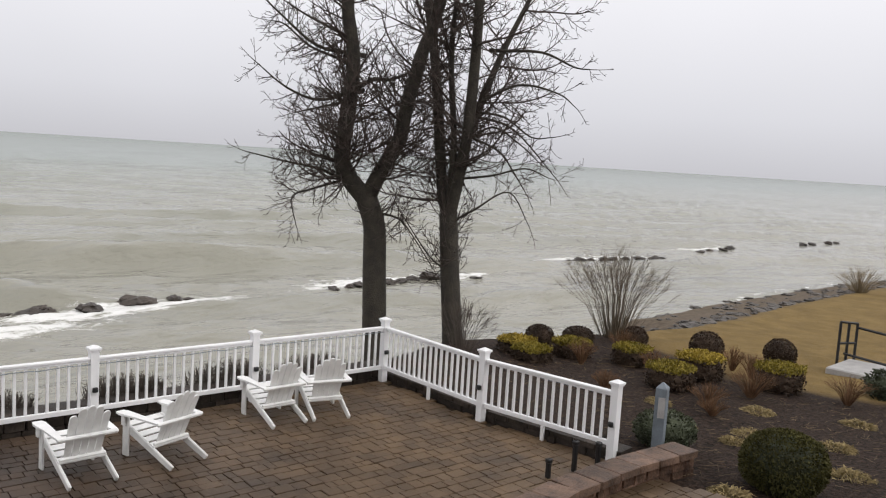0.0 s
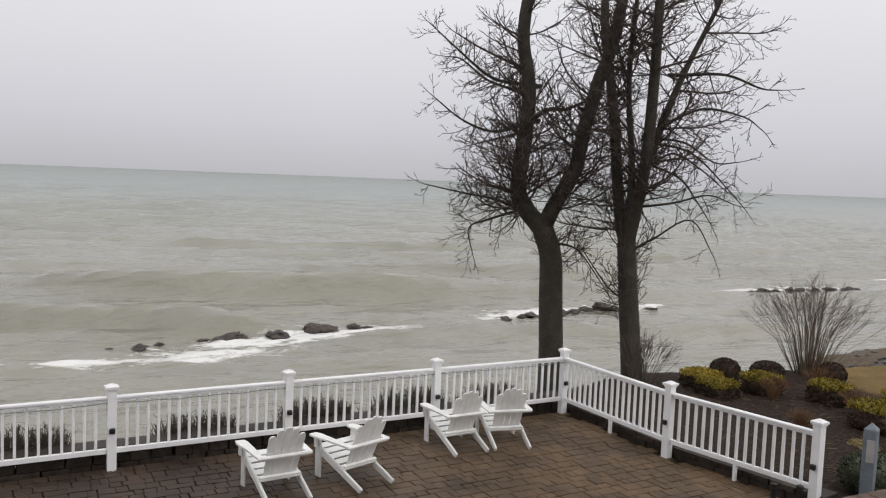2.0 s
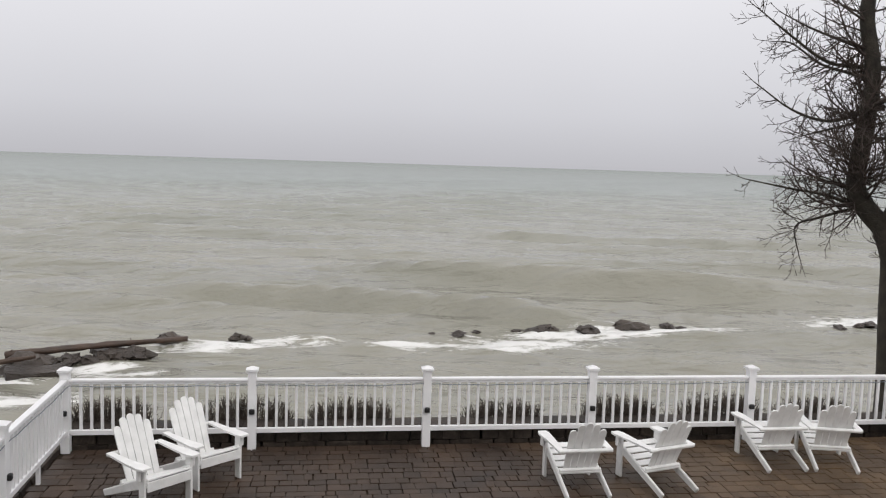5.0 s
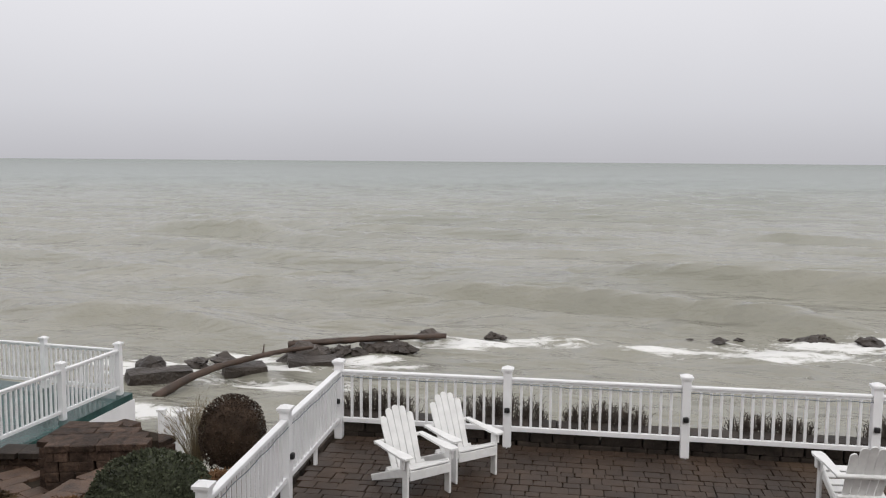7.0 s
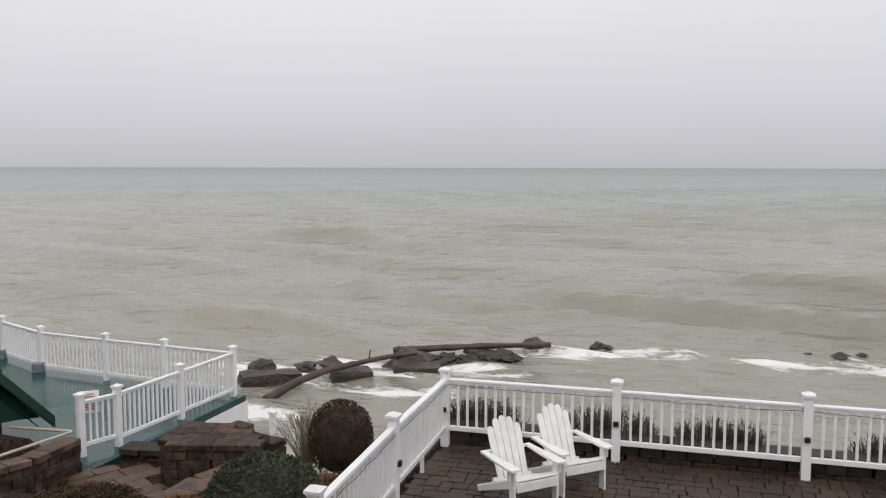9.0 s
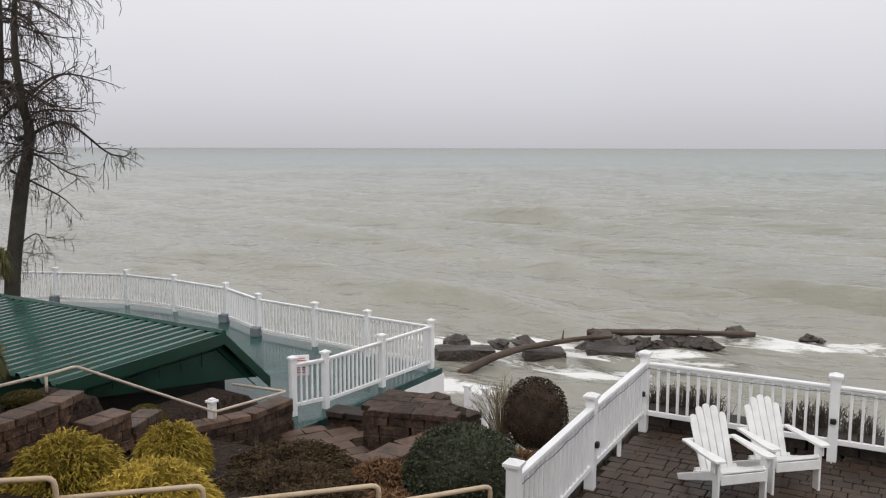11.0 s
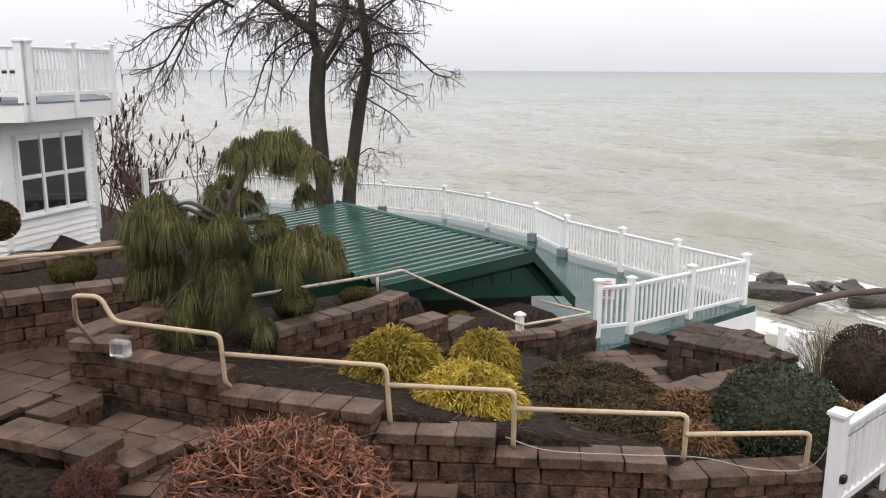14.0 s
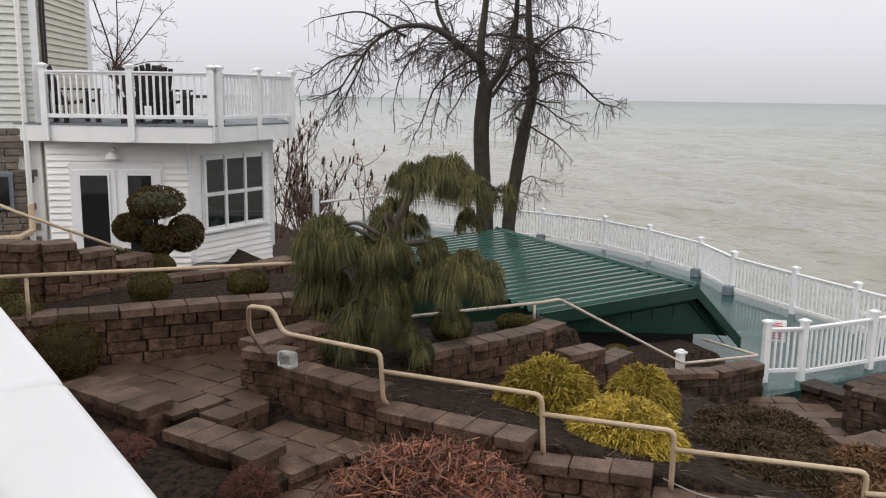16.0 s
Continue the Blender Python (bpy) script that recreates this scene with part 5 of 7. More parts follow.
    for k in range(24):
        z = 0.35 + k * 0.12
        s = -0.2 - (k % 2) * 0.15
        while s < 3.1:
            w = random.uniform(0.2, 0.5)
            p = on_face((-17.16, -2.0), (-16.76, 1.14), s + w / 2, 0.02, z + 0.06) - o
            if s + w < 3.14:
                part("stone", boxes([(p, (w - 0.015, random.uniform(0.05, 0.09), 0.11), 85)], 0.012), STONE, ob)
            s += w
    part("small_window", boxes([(on_face((-17.16, -2.0), (-16.76, 1.14), 2.45, 0.1, 2.15) - o, (0.5, 0.06, 0.66), 85)], 0.01), GREY_POST, ob)
    part("small_pane", boxes([(on_face((-17.16, -2.0), (-16.76, 1.14), 2.45, 0.135, 2.15) - o, (0.36, 0.02, 0.5), 85)]), PANE, ob)
    s = Soup()
    s.tube([Vector(p) - o for p in ((-16.72, 0.92, 1.9), (-16.66, 0.92, 1.45), (-16.5, 0.7, 1.35), (-16.4, -0.1, 1.35))], 0.06, 0.06, 8, True)
    s.make("drain_elbow", TAN, ob)
    lan = part("wall_lantern", boxes([((-17.0 - o.x, 1.15 - o.y, 4.55), (0.10, 0.10, 0.14))], 0.02), TRIMW, ob, "small white wall lantern")
    part("dark_window", boxes([((-17.55 - o.x, 1.32 - o.y, 3.9), (0.5, 0.05, 2.3), -25)]), PANE, ob)


build_house()
tr = [(-16.42, 1.23), (-15.55, 2.50), (-15.05, 3.74)]
railing(tr, 3.33, "white railing on the roof terrace of the house wing", "terrace railings", height=0.97, rail_h=0.90, bottom=0.13, gap=0.11, post_w=0.11, deep=0.30)
railing([(-15.10, 3.88), (-15.85, 4.80), (-16.5, 5.68)], 3.33, "white railing on the bay side of the roof terrace", "terrace railings", height=0.97, rail_h=0.90, bottom=0.13, gap=0.11, post_w=0.11, deep=0.30)
railing([(-16.5, 5.68), (-18.6, 6.15), (-20.8, 6.7)], 3.33, "white railing at the far side of the roof terrace", "terrace railings", height=0.97, rail_h=0.90, bottom=0.13, gap=0.11, post_w=0.11, first=False)


def deck_chair(x, y, rz, label="dark slatted chair on the roof terrace"):
    ob = thing("terrace_chair", (x, y, 3.335), label, "chair", "terrace chairs", rz=rz)
    for sx in (-0.28, 0.28):
        part("front_leg", boxes([((sx, 0.3, 0.28), (0.07, 0.07, 0.56))]), DARKWOOD, ob)
        part("rear_leg", boxes([((sx, -0.25, 0.22), (0.06, 0.07, 0.46))]), DARKWOOD, ob)
        part("arm", boxes([((sx, 0.02, 0.58), (0.1, 0.72, 0.035))]), DARKWOOD, ob)
    part("seat", boxes([((0, 0.02, 0.36), (0.52, 0.56, 0.05), (6, 0, 0))]), DARKWOOD, ob)
    for k in range(5):
        part("back_slat", boxes([(((k - 2) * 0.105, -0.36, 0.68), (0.085, 0.025, 0.75 - abs(k - 2) * 0.06), (18, 0, 0))], 0.005), DARKWOOD, ob)


deck_chair(-16.75, 1.75, 12)
deck_chair(-16.35, 2.75, -12)
deck_chair(-16.5, 3.35, -20)
deck_chair(-17.6, 3.1, 8)
deck_chair(-16.32, 3.03, 70, "dark slatted chair turned sideways on the roof terrace")
deck_chair(-17.07, 3.13, 100, "dark slatted chair turned sideways on the roof terrace")
tb = thing("terrace_table", (-16.1, 3.85, 3.335), "low dark table on the roof terrace", "table")
part("top", boxes([((0, 0, 0.48), (0.7, 0.7, 0.05))], 0.008), DARKWOOD, tb)
for sx in (-0.28, 0.28):
    for sy in (-0.28, 0.28):
        part("leg", boxes([((sx, sy, 0.23), (0.06, 0.06, 0.46))]), DARKWOOD, tb)

# ---- the balcony and house from which all is seen ----
bal = thing("balcony_railing", (-1.2, 0.05, 2.75), "white balcony railing close by, with a broad rounded handrail", "railing")
for hx, hy, hl in ((-1.246, -0.179, 2.094), (0.842, 0.059, 2.102)):
    part("handrail", boxes([((hx, hy, 0.705), (hl, 0.14, 0.08), 6.5)], 0.028, 4), WHITE, bal, smooth=True)
    part("subrail", boxes([((hx, hy, 0.645), (hl, 0.09, 0.05), 6.5)], 0.008), WHITE, bal)
part("bottom_rail", boxes([((-0.2, -0.06, 0.1), (4.2, 0.05, 0.08), 6.5)], 0.006), WHITE, bal)
for k in range(28):
    b = link("baluster", BALUSTER_ME, None, bal)
    b.matrix_local = pose(-2.2 + k * 0.148, -0.06 - 0.23 + (k * 0.148) * 0.114, 0.38, 0, 0, 6.5) @ Matrix.Diagonal((1, 1, 0.55, 1))
for e in (-2.0, 0.0, 2.0):
    part("post", boxes([((-0.2 + e * 0.9936, -0.06 + e * 0.1132, 0.31), (0.08, 0.08, 0.62), 6.5)], 0.006), WHITE, bal)
floor_b = part("balcony_floor", prism([(-4, -2.25), (4, -2.25), (4, 0.63), (-4, -0.28)], 2.61, 2.75), GREY_POST)
tagged(floor_b, "plain grey balcony floor", "floor", kind="structure")
hw = part("wall_south", boxes([((-1, -2.6, 3.0), (22, 0.3, 9))]), SIDING)
tagged(hw, "plain white-sided house wall behind the balcony", "wall", kind="structure")


# ---- rocks ----
def rock_mesh(seed, flat=0.55, material=ROCK):
    bm = bmesh.new()
    bmesh.ops.create_icosphere(bm, subdivisions=3, radius=0.5)
    off = Vector((seed * 7.1, seed * 3.3, seed))
    for v in bm.verts:
        c = v.co.copy()
        k = 1 + 0.5 * noise.noise(c * 2.1 + off) + 0.3 * noise.noise(c * 5 + off)
        c = Vector([round(q * 3.2) / 3.2 * 0.45 + q * 0.55 for q in c])
        v.co = Vector((c.x * k, c.y * k, c.z * k * flat))
        v.co.z = max(v.co.z, -0.16)
    return mesh_from(bm, "rock", material)


ROCKS = [rock_mesh(i + 1, 0.5 + 0.12 * (i % 4)) for i in range(7)]
REEF_ROCKS = [(4.6, 33.3, 0.55), (5.7, 33.3, 0.8), (6.5, 33.9, 0.6), (8.3, 34.2, 0.6), (9.1, 33.9, 1.15), (9.6, 34.8, 0.9), (10.1, 34.4, 0.6), (11.5, 33.9, 1.25), (12.1, 35.6, 1.2), (13.1, 34.6, 1.4), (13.8, 34.7, 1.3), (15.4, 35.1, 0.9), (16.0, 34.9, 0.6),
              (23.6, 34.9, 0.9), (24.9, 35.4, 0.6), (25.6, 35.7, 1.1), (26.6, 35.5, 0.8), (27.6, 35.6, 1.0), (28.4, 35.7, 1.2), (29.6, 36.2, 1.0), (30.8, 36.3, 1.5), (31.7, 36.2, 1.0), (33.8, 35.5, 0.8)]
SHORE_ROCKS = [rock_mesh(i + 20, 0.6, SHORE_ROCK) for i in range(5)]


def rock(x, y, z, sx, sy, sz, label="dark wet boulder in the shallows", group="boulders", kinds=None):
    r = link("rock", random.choice(kinds or ROCKS), None)
    r.matrix_world = pose(x, y, z, random.uniform(-12, 12), random.uniform(-12, 12), random.uniform(0, 360)) @ Matrix.Diagonal((sx, sy, sz, 1))
    tagged(r, label, "rock", group)


random.seed(5)
for x, y, s in REEF_ROCKS + [
                (42.8, 39.4, 0.9), (44.6, 39.3, 1.3), (46.2, 39.2, 1.7), (47.6, 39.4, 1.9), (49.0, 39.5, 2.3), (50.2, 39.2, 2.0), (51.5, 39.4, 2.0), (52.8, 39.2, 2.1), (54.3, 38.9, 1.7), (56.0, 38.7, 1.6), (57.2, 38.9, 1.0),
                (66, 41, 2.2), (68, 41.3, 2.4), (70.4, 41.5, 2.2), (72.5, 42, 2.0), (86, 41.5, 2.0), (89, 42, 2.2), (93.5, 42.4, 2.6), (96, 42.6, 1.8)]:
    s *= 0.82 if x < 36 else random.uniform(0.3, 0.62) if x < 60 else random.uniform(0.3, 0.5)
    rock(x + random.uniform(-0.1, 0.1), y, WATER_Z + 0.10 * s, s * 1.05, s * random.uniform(0.7, 0.95), s * random.uniform(0.55, 0.8))
for k in range(290):
    x = random.uniform(20.5, 58)
    y = interp(x, [19, 26, 34, 47, 60], [14.9, 15.5, 17.0, 18.8, 20.2]) + random.uniform(-0.3, 1.0) ** 2 * 4.2 - 0.2
    s = random.uniform(0.16, 0.5) * random.choice((0.7, 1.0, 1.0, 1.5))
    rock(x, y, ground_height(x, y) + 0.02, s, s * 0.8, s * 0.5, "grey shore boulder of the bank protection", "shore boulders", SHORE_ROCKS)


def log(name, pts, r0, r1, label):
    ob = thing(name, pts[0], label, "driftwood", "driftwood logs")
    o = Vector(pts[0])
    s = Soup()
    line = smooth_line([Vector(p) - o for p in pts], 6)
    n0 = len(s.v)
    s.tube(line, r0, r1, 9, True)
    for i in range(n0, len(s.v)):
        s.v[i] = s.v[i] + rnd_dir() * 0.02
    s.make("stem", WOODLOG, ob, smooth=True)
    for k in range(3):
        st = Soup()
        p = random.choice(line)
        st.tube([p, p + (rnd_dir() + Vector((0, 0, 0.5))) * 0.25], r0 * 0.3, 0.015, 5)
        st.make("stub", WOODLOG, ob)


log("driftwood_log", [(-9.84, 28.2, -2.58), (-8.4, 28.75, -2.52), (-7.02, 29.29, -2.47), (-4.51, 30.42, -2.5)], 0.13, 0.09, "long straight driftwood trunk lying on the boulders")
log("driftwood_log", [(-11.86, 22.45, -2.98), (-11.5, 23.69, -2.75), (-10.96, 24.77, -2.6), (-10.22, 25.73, -2.5), (-9.39, 26.63, -2.42), (-8.6, 27.2, -2.4)], 0.14, 0.06, "bent driftwood trunk with a splintered root")
for x, y, w, rz, t in [(-12.75, 24.35, 1.9, 37, 0.5), (-10.45, 25.7, 1.4, 32, 0.42), (-8.55, 26.95, 1.6, 20, 0.42)]:
    bm = boxes([((0, 0, 0), (w, 0.8, t))])
    bmesh.ops.subdivide_edges(bm, edges=bm.edges[:], cuts=4, use_grid_fill=True)
    for v in bm.verts:
        v.co += 0.09 * noise.noise_vector(v.co * 2.2 + Vector((x, y, 0))) + 0.04 * noise.noise_vector(v.co * 6)
    bm.transform(pose(x, y, WATER_Z + 0.08, 3, 2, rz))
    c = part("concrete_slab", bm, ROCK)
    tagged(c, "broken dark slab of old sea wall in the water", "slab", "broken slabs")
for x, y, s in [(-13.66, 25.6, 1.0), (-12.3, 26.2, 0.9), (-11.6, 26.7, 1.0), (-11.1, 26.3, 0.7), (-9.1, 27.7, 1.5), (-8.05, 28.5, 1.0), (-6.85, 29.35, 1.35), (-6.05, 29.3, 1.2), (-5.4, 31.9, 1.1), (-3.0, 32.5, 0.7), (-2.6, 32.6, 0.45), (-7.4, 28.8, 0.8)]:
    rock(x, y, WATER_Z + 0.12 * s, s, s * 0.8, s * 0.75)


# ---- clipped shrubs and plants ----
def leaf_ball(name, x, y, z, w, h, label, material, n=2600, leaf=0.035, square=0.0, group="clipped shrubs", inner=None, category="shrub", rough=0.06, droop=0.0, long=1.0, shell=0.22):
    ob = thing(name, (x, y, z), label, category, group)
    s, core = Soup(), bmesh.new()
    bmesh.ops.create_icosphere(core, subdivisions=3, radius=1)
    for v in core.verts:
        c = v.co
        if square:
            m = max(abs(c.x), abs(c.y), abs(c.z))
            c = c.lerp(c / m, square)
        v.co = Vector((c.x * w * 0.44, c.y * w * 0.44, h * 0.5 + c.z * h * 0.44)) * (1 + 0.05 * noise.noise(c * 3 + Vector((x, y, 0))))
        v.co.z = max(0.0, v.co.z)
    part("core", core, inner or LEAF_BROWN, ob)
    for _ in range(n):
        d = rnd_dir()
        if d.z < -0.75:
            continue
        c = d.copy()
        if square:
            m = max(abs(c.x), abs(c.y), abs(c.z))
            c = c.lerp(c / m, square)
        k = 1 - random.random() ** 2 * shell + rough * noise.noise(d * 3.5 + Vector((x, y, z)))
        p = Vector((c.x * w / 2 * k, c.y * w / 2 * k, h / 2 + c.z * h / 2 * k))
        if p.z < 0.01:
            continue
        out = (d + rnd_dir() * 0.9 + Vector((0, 0, -droop))).normalized()
        side = out.cross(rnd_dir()).normalized()
        sz = leaf * random.uniform(0.6, 1.3)
        s.leaf(p, out, side, sz * 1.6 * long, sz)
    s.make("foliage", material, ob)
    return ob


random.seed(21)
for x, y, z, w, h in [(14.56, 9.28, -0.34, 0.86, 0.52), (16.12, 9.6, -0.42, 0.9, 0.58), (16.9, 8.2, -0.45, 0.9, 0.6), (15.9, 11.2, -0.5, 0.78, 0.52), (13.75, 12.3, -0.45, 0.8, 0.45), (14.1, 13.1, -0.5, 0.8, 0.5), (15.07, 12.3, -0.5, 0.8, 0.52)]:
    ob = leaf_ball("gold_privet", x, y, z, w, h * 0.85, "clipped square gold privet with a brown woody base", LEAF_BROWN, 1500, 0.03, 0.55, "gold privets")
    t = Soup()
    for _ in range(1700):
        px, py = random.uniform(-0.5, 0.5) * w, random.uniform(-0.5, 0.5) * w
        if abs(px) ** 4 + abs(py) ** 4 > (w * 0.5) ** 4:
            continue
        rim = max(abs(px), abs(py)) / (w / 2)
        p = Vector((px, py, h * random.uniform(0.8, 1.0) * (1 - 0.12 * rim ** 4) if rim < 0.85 else h * random.uniform(0.75, 0.97)))
        out = (Vector((0, 0, 0.8)) + rnd_dir()).normalized()
        t.leaf(p, out, out.cross(rnd_dir()).normalized(), 0.05, 0.03)
    t.make("gold_top", LEAF_LIME if random.random() < 0.5 else LEAF_PRIVET, ob)
for x, y, z, w, h in [(15.73, 13.9, -0.62, 0.72, 0.6), (17.23, 13.9, -0.7, 0.82, 0.5), (18.3, 12.9, -0.68, 0.68, 0.58), (18.48, 10.9, -0.6, 0.82, 0.75), (19.62, 9.6, -0.6, 0.76, 0.72)]:
    leaf_ball("brown_ball_shrub", x, y, z, w, h, "clipped ball shrub in dark winter brown", LEAF_BROWN, 3000, 0.022, 0.0, "brown ball shrubs", rough=0.03, shell=0.12)
leaf_ball("yew_ball", 10.78, 4.97, -0.16, 1.08, 0.84, "broad dark green clipped yew mound on the mulch", LEAF_YEW, 14000, 0.02, 0.12, "yew mounds", LEAF_DARK)
leaf_ball("yew_ball", 10.9, 6.9, -0.14, 0.9, 0.55, "dark low evergreen behind the grey post", LEAF_DARK, 3000, 0.025, 0.1, "yew mounds", LEAF_DARK)
leaf_ball("evergreen_mound", -4.1, 7.75, 0.0, 1.2, 0.98, "dense blue-green rounded evergreen beside the railing", LEAF_DARK, 14000, 0.02, 0.1, "yew mounds", LEAF_DARK)
leaf_ball("brown_ball_shrub", -5.1, 12.2, -0.95, 1.0, 1.25, "tall egg-shaped shrub in dark winter brown", LEAF_BROWN, 9000, 0.018, 0.1, "brown ball shrubs", rough=0.04, shell=0.14)
for x, y, z, w, h in [(-10.95, 1.86, 1.28, 0.54, 0.4), (-10.75, 3.04, 1.28, 0.54, 0.36), (-9.55, 5.4, 0.68, 0.55, 0.42), (-9.7, 6.5, 0.68, 0.5, 0.2), 
                      (-11.2, 0.1, 1.28, 0.6, 0.5), (-13.2, 1.9, 1.1, 0.5, 0.5), (-13.0, 2.35, 1.1, 0.5, 0.42), (-9.9, 8.6, -0.35, 0.6, 0.45)]:
    leaf_ball("box_ball", x, y, z, w, h, "small clipped box ball in olive green", LEAF_BOX, 5200, 0.012, 0.0, "box balls", LEAF_BOX, rough=0.03, shell=0.1)
for x, y, z, w, h in [(-10.15, 0.8, 0.70, 0.72, 0.66), (-10.8, 0.3, 0.92, 0.74, 0.72)]:
    leaf_ball("yew_ball", x, y, z, w, h, "dark olive clipped yew ball beside the landing", LEAF_TOPIARY, 8000, 0.013, 0.0, "yew balls", LEAF_YEW, rough=0.03, shell=0.1)
# cloud-pruned topiary by the house
tp = thing("cloud_topiary", (-13.3, 2.35, 1.1), "cloud-pruned shrub with four clipped heads", "topiary")
s = Soup()
for q in ((-0.04, 0.08, 1.1), (-0.11, -0.3, 0.7), (0.04, 0.45, 0.6), (0.1, 0.05, 0.5)):
    s.tube([Vector((0, 0, 0)), Vector((q[0] * 0.4, q[1] * 0.4, q[2] * 0.6)), Vector(q)], 0.05, 0.03, 6)
s.make("stem", BARK, tp)
for cx, cy, cz, w, h in ((-0.04, 0.08, 1.15, 0.82, 0.48), (-0.11, -0.32, 0.78, 0.46, 0.42), (0.1, 0.05, 0.60, 0.44, 0.44), (0.04, 0.47, 0.66, 0.54, 0.56)):
    s = Soup()
    for _ in range(2600):
        d = rnd_dir()
        k = random.uniform(0.88, 1.02)
        out = (d + rnd_dir()).normalized()
        s.leaf(Vector((cx + d.x * w / 2 * k, cy + d.y * w / 2 * k, cz + d.z * h / 2 * k)), out, out.cross(rnd_dir()).normalized(), 0.035, 0.022)
    hd = s.make("clipped_head", LEAF_TOPIARY, tp)
    core = bmesh.new()
    bmesh.ops.create_icosphere(core, subdivisions=2, radius=0.5, matrix=Matrix.Translation((cx, cy, cz)) @ Matrix.Diagonal((w * 0.86, w * 0.86, h * 0.86, 1)))
    part("core", core, LEAF_DARK, hd)


def feathery(name, x, y, z, w, h, label, material, n=5200, group="gold cypresses", strand=0.16):
    """A mound of thin drooping sprays."""
    ob = thing(name, (x, y, z), label, "shrub", group)
    s = Soup()
    for _ in range(n):
        d = rnd_dir()
        d.z = abs(d.z) * 0.95 + 0.02
        d.normalize()
        lump = 1 + 0.10 * noise.noise(d * 3 + Vector((x, y, 0))) + 0.07 * noise.noise(d * 7 + Vector((x, y, 0)))
        k = lump * (1 - 0.3 * random.random() ** 2)
        p = Vector((d.x * w / 2 * k, d.y * w / 2 * k, max(0.0, d.z * h * k)))
        out = (Vector((d.x, d.y, d.z * 0.5)) + rnd_dir() * 0.55).normalized()
        ln = strand * random.uniform(0.5, 1.0)
        q = p + out * ln * 0.5
        r = q + (out + Vector((0, 0, -0.9))).normalized() * ln * 0.5
        side = out.cross(rnd_dir()).normalized() * 0.006
        n0 = len(s.v)
        s.v += [p - side, p + side, q + side * 1.4, q - side * 1.4, r]
        s.f += [(n0, n0 + 1, n0 + 2, n0 + 3), (n0 + 3, n0 + 2, n0 + 4)]
        if _ % 3 == 0:
            t = q + rnd_dir() * ln * 0.4
            n0 = len(s.v)
            s.v += [p, q + side * 2, t]
            s.f.append((n0, n0 + 1, n0 + 2))
    s.make("foliage", material, ob)
    # dark core under every mound, its colour giving the shade inside the sprays
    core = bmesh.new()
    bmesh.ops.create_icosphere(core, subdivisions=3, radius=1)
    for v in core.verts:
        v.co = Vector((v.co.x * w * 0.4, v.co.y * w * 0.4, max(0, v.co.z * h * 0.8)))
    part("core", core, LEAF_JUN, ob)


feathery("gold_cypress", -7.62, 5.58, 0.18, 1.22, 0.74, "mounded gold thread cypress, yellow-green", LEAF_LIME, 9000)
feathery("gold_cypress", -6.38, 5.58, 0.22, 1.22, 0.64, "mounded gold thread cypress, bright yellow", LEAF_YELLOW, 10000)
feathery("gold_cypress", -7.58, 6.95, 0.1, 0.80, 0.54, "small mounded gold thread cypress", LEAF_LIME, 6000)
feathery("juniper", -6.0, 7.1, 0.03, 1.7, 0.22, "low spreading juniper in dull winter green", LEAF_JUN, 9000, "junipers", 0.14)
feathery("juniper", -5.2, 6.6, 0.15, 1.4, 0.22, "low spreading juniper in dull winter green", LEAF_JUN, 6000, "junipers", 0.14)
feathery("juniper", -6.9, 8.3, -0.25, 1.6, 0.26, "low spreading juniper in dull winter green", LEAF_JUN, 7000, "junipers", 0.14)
for x, y, z, w, h in [(-5.5, 8.3, -0.12, 0.7, 0.22), (-5.0, 9.1, -0.2, 0.6, 0.2), (-4.6, 10.6, -0.6, 0.6, 0.25), (-4.5, 6.95, 0.2, 0.6, 0.2)]:
    feathery("dry_grass_tuft", x, y, z, w, h, "matted rust-coloured dry grass", RUST, 1200, "dry grasses", 0.2)


def twig_mound(name, x, y, z, w, h, label, material, n, ln=0.35, r=0.006, group="twiggy shrubs"):
    """A cut-back dome of tangled, arching twigs over a heart coloured dark as inner shade."""
    ob = thing(name, (x, y, z), label, "shrub", group)
    s = Soup()
    for _ in range(n):
        d = rnd_dir()
        d.z = abs(d.z)
        k = random.uniform(0.62, 0.97)
        shell = Vector((w / 2, w / 2, h))
        away = Vector((d.x, d.y, 0.25)).normalized()
        go = (d.cross(rnd_dir()).normalized() * random.uniform(0.5, 1.0) + away * random.uniform(-0.1, 0.7)).normalized()
        pts, c = [], d.copy()
        m = random.choice((3, 4, 4, 5))
        size = ln * random.uniform(0.35, 1.0)
        for i in range(m):
            lift = k + 0.14 * math.sin(math.pi * i / (m - 1)) * random.uniform(0.3, 1.1) + (0.10 * random.random() if i == m - 1 else 0)
            pts.append(Vector((c.x * shell.x, c.y * shell.y, c.z * shell.z)) * lift + rnd_dir() * 0.012)
            c = (c + go * size / (m - 1) / (w / 2) + rnd_dir() * 0.05).normalized()
        if min(p.z for p in pts) < 0.01:
            continue
        rr = r * random.choice((0.45, 0.6, 0.7, 0.9, 1.35))
        s.tube(pts, rr, rr * 0.55, 5)
        for _k in range(random.choice((0, 1, 2))):
            q = random.choice(pts[1:])
            s.tube([q, q + (go + rnd_dir() * 0.9 + d * 0.55).normalized() * ln * random.uniform(0.12, 0.34)], rr * 0.7, rr * 0.4, 4)
    s.make("twig_mass", material, ob)
    # near-black core paints the shade seen in the gaps between twigs
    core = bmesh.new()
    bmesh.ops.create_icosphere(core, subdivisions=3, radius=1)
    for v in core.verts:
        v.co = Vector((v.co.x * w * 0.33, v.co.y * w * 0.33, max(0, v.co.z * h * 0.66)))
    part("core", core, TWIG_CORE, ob)


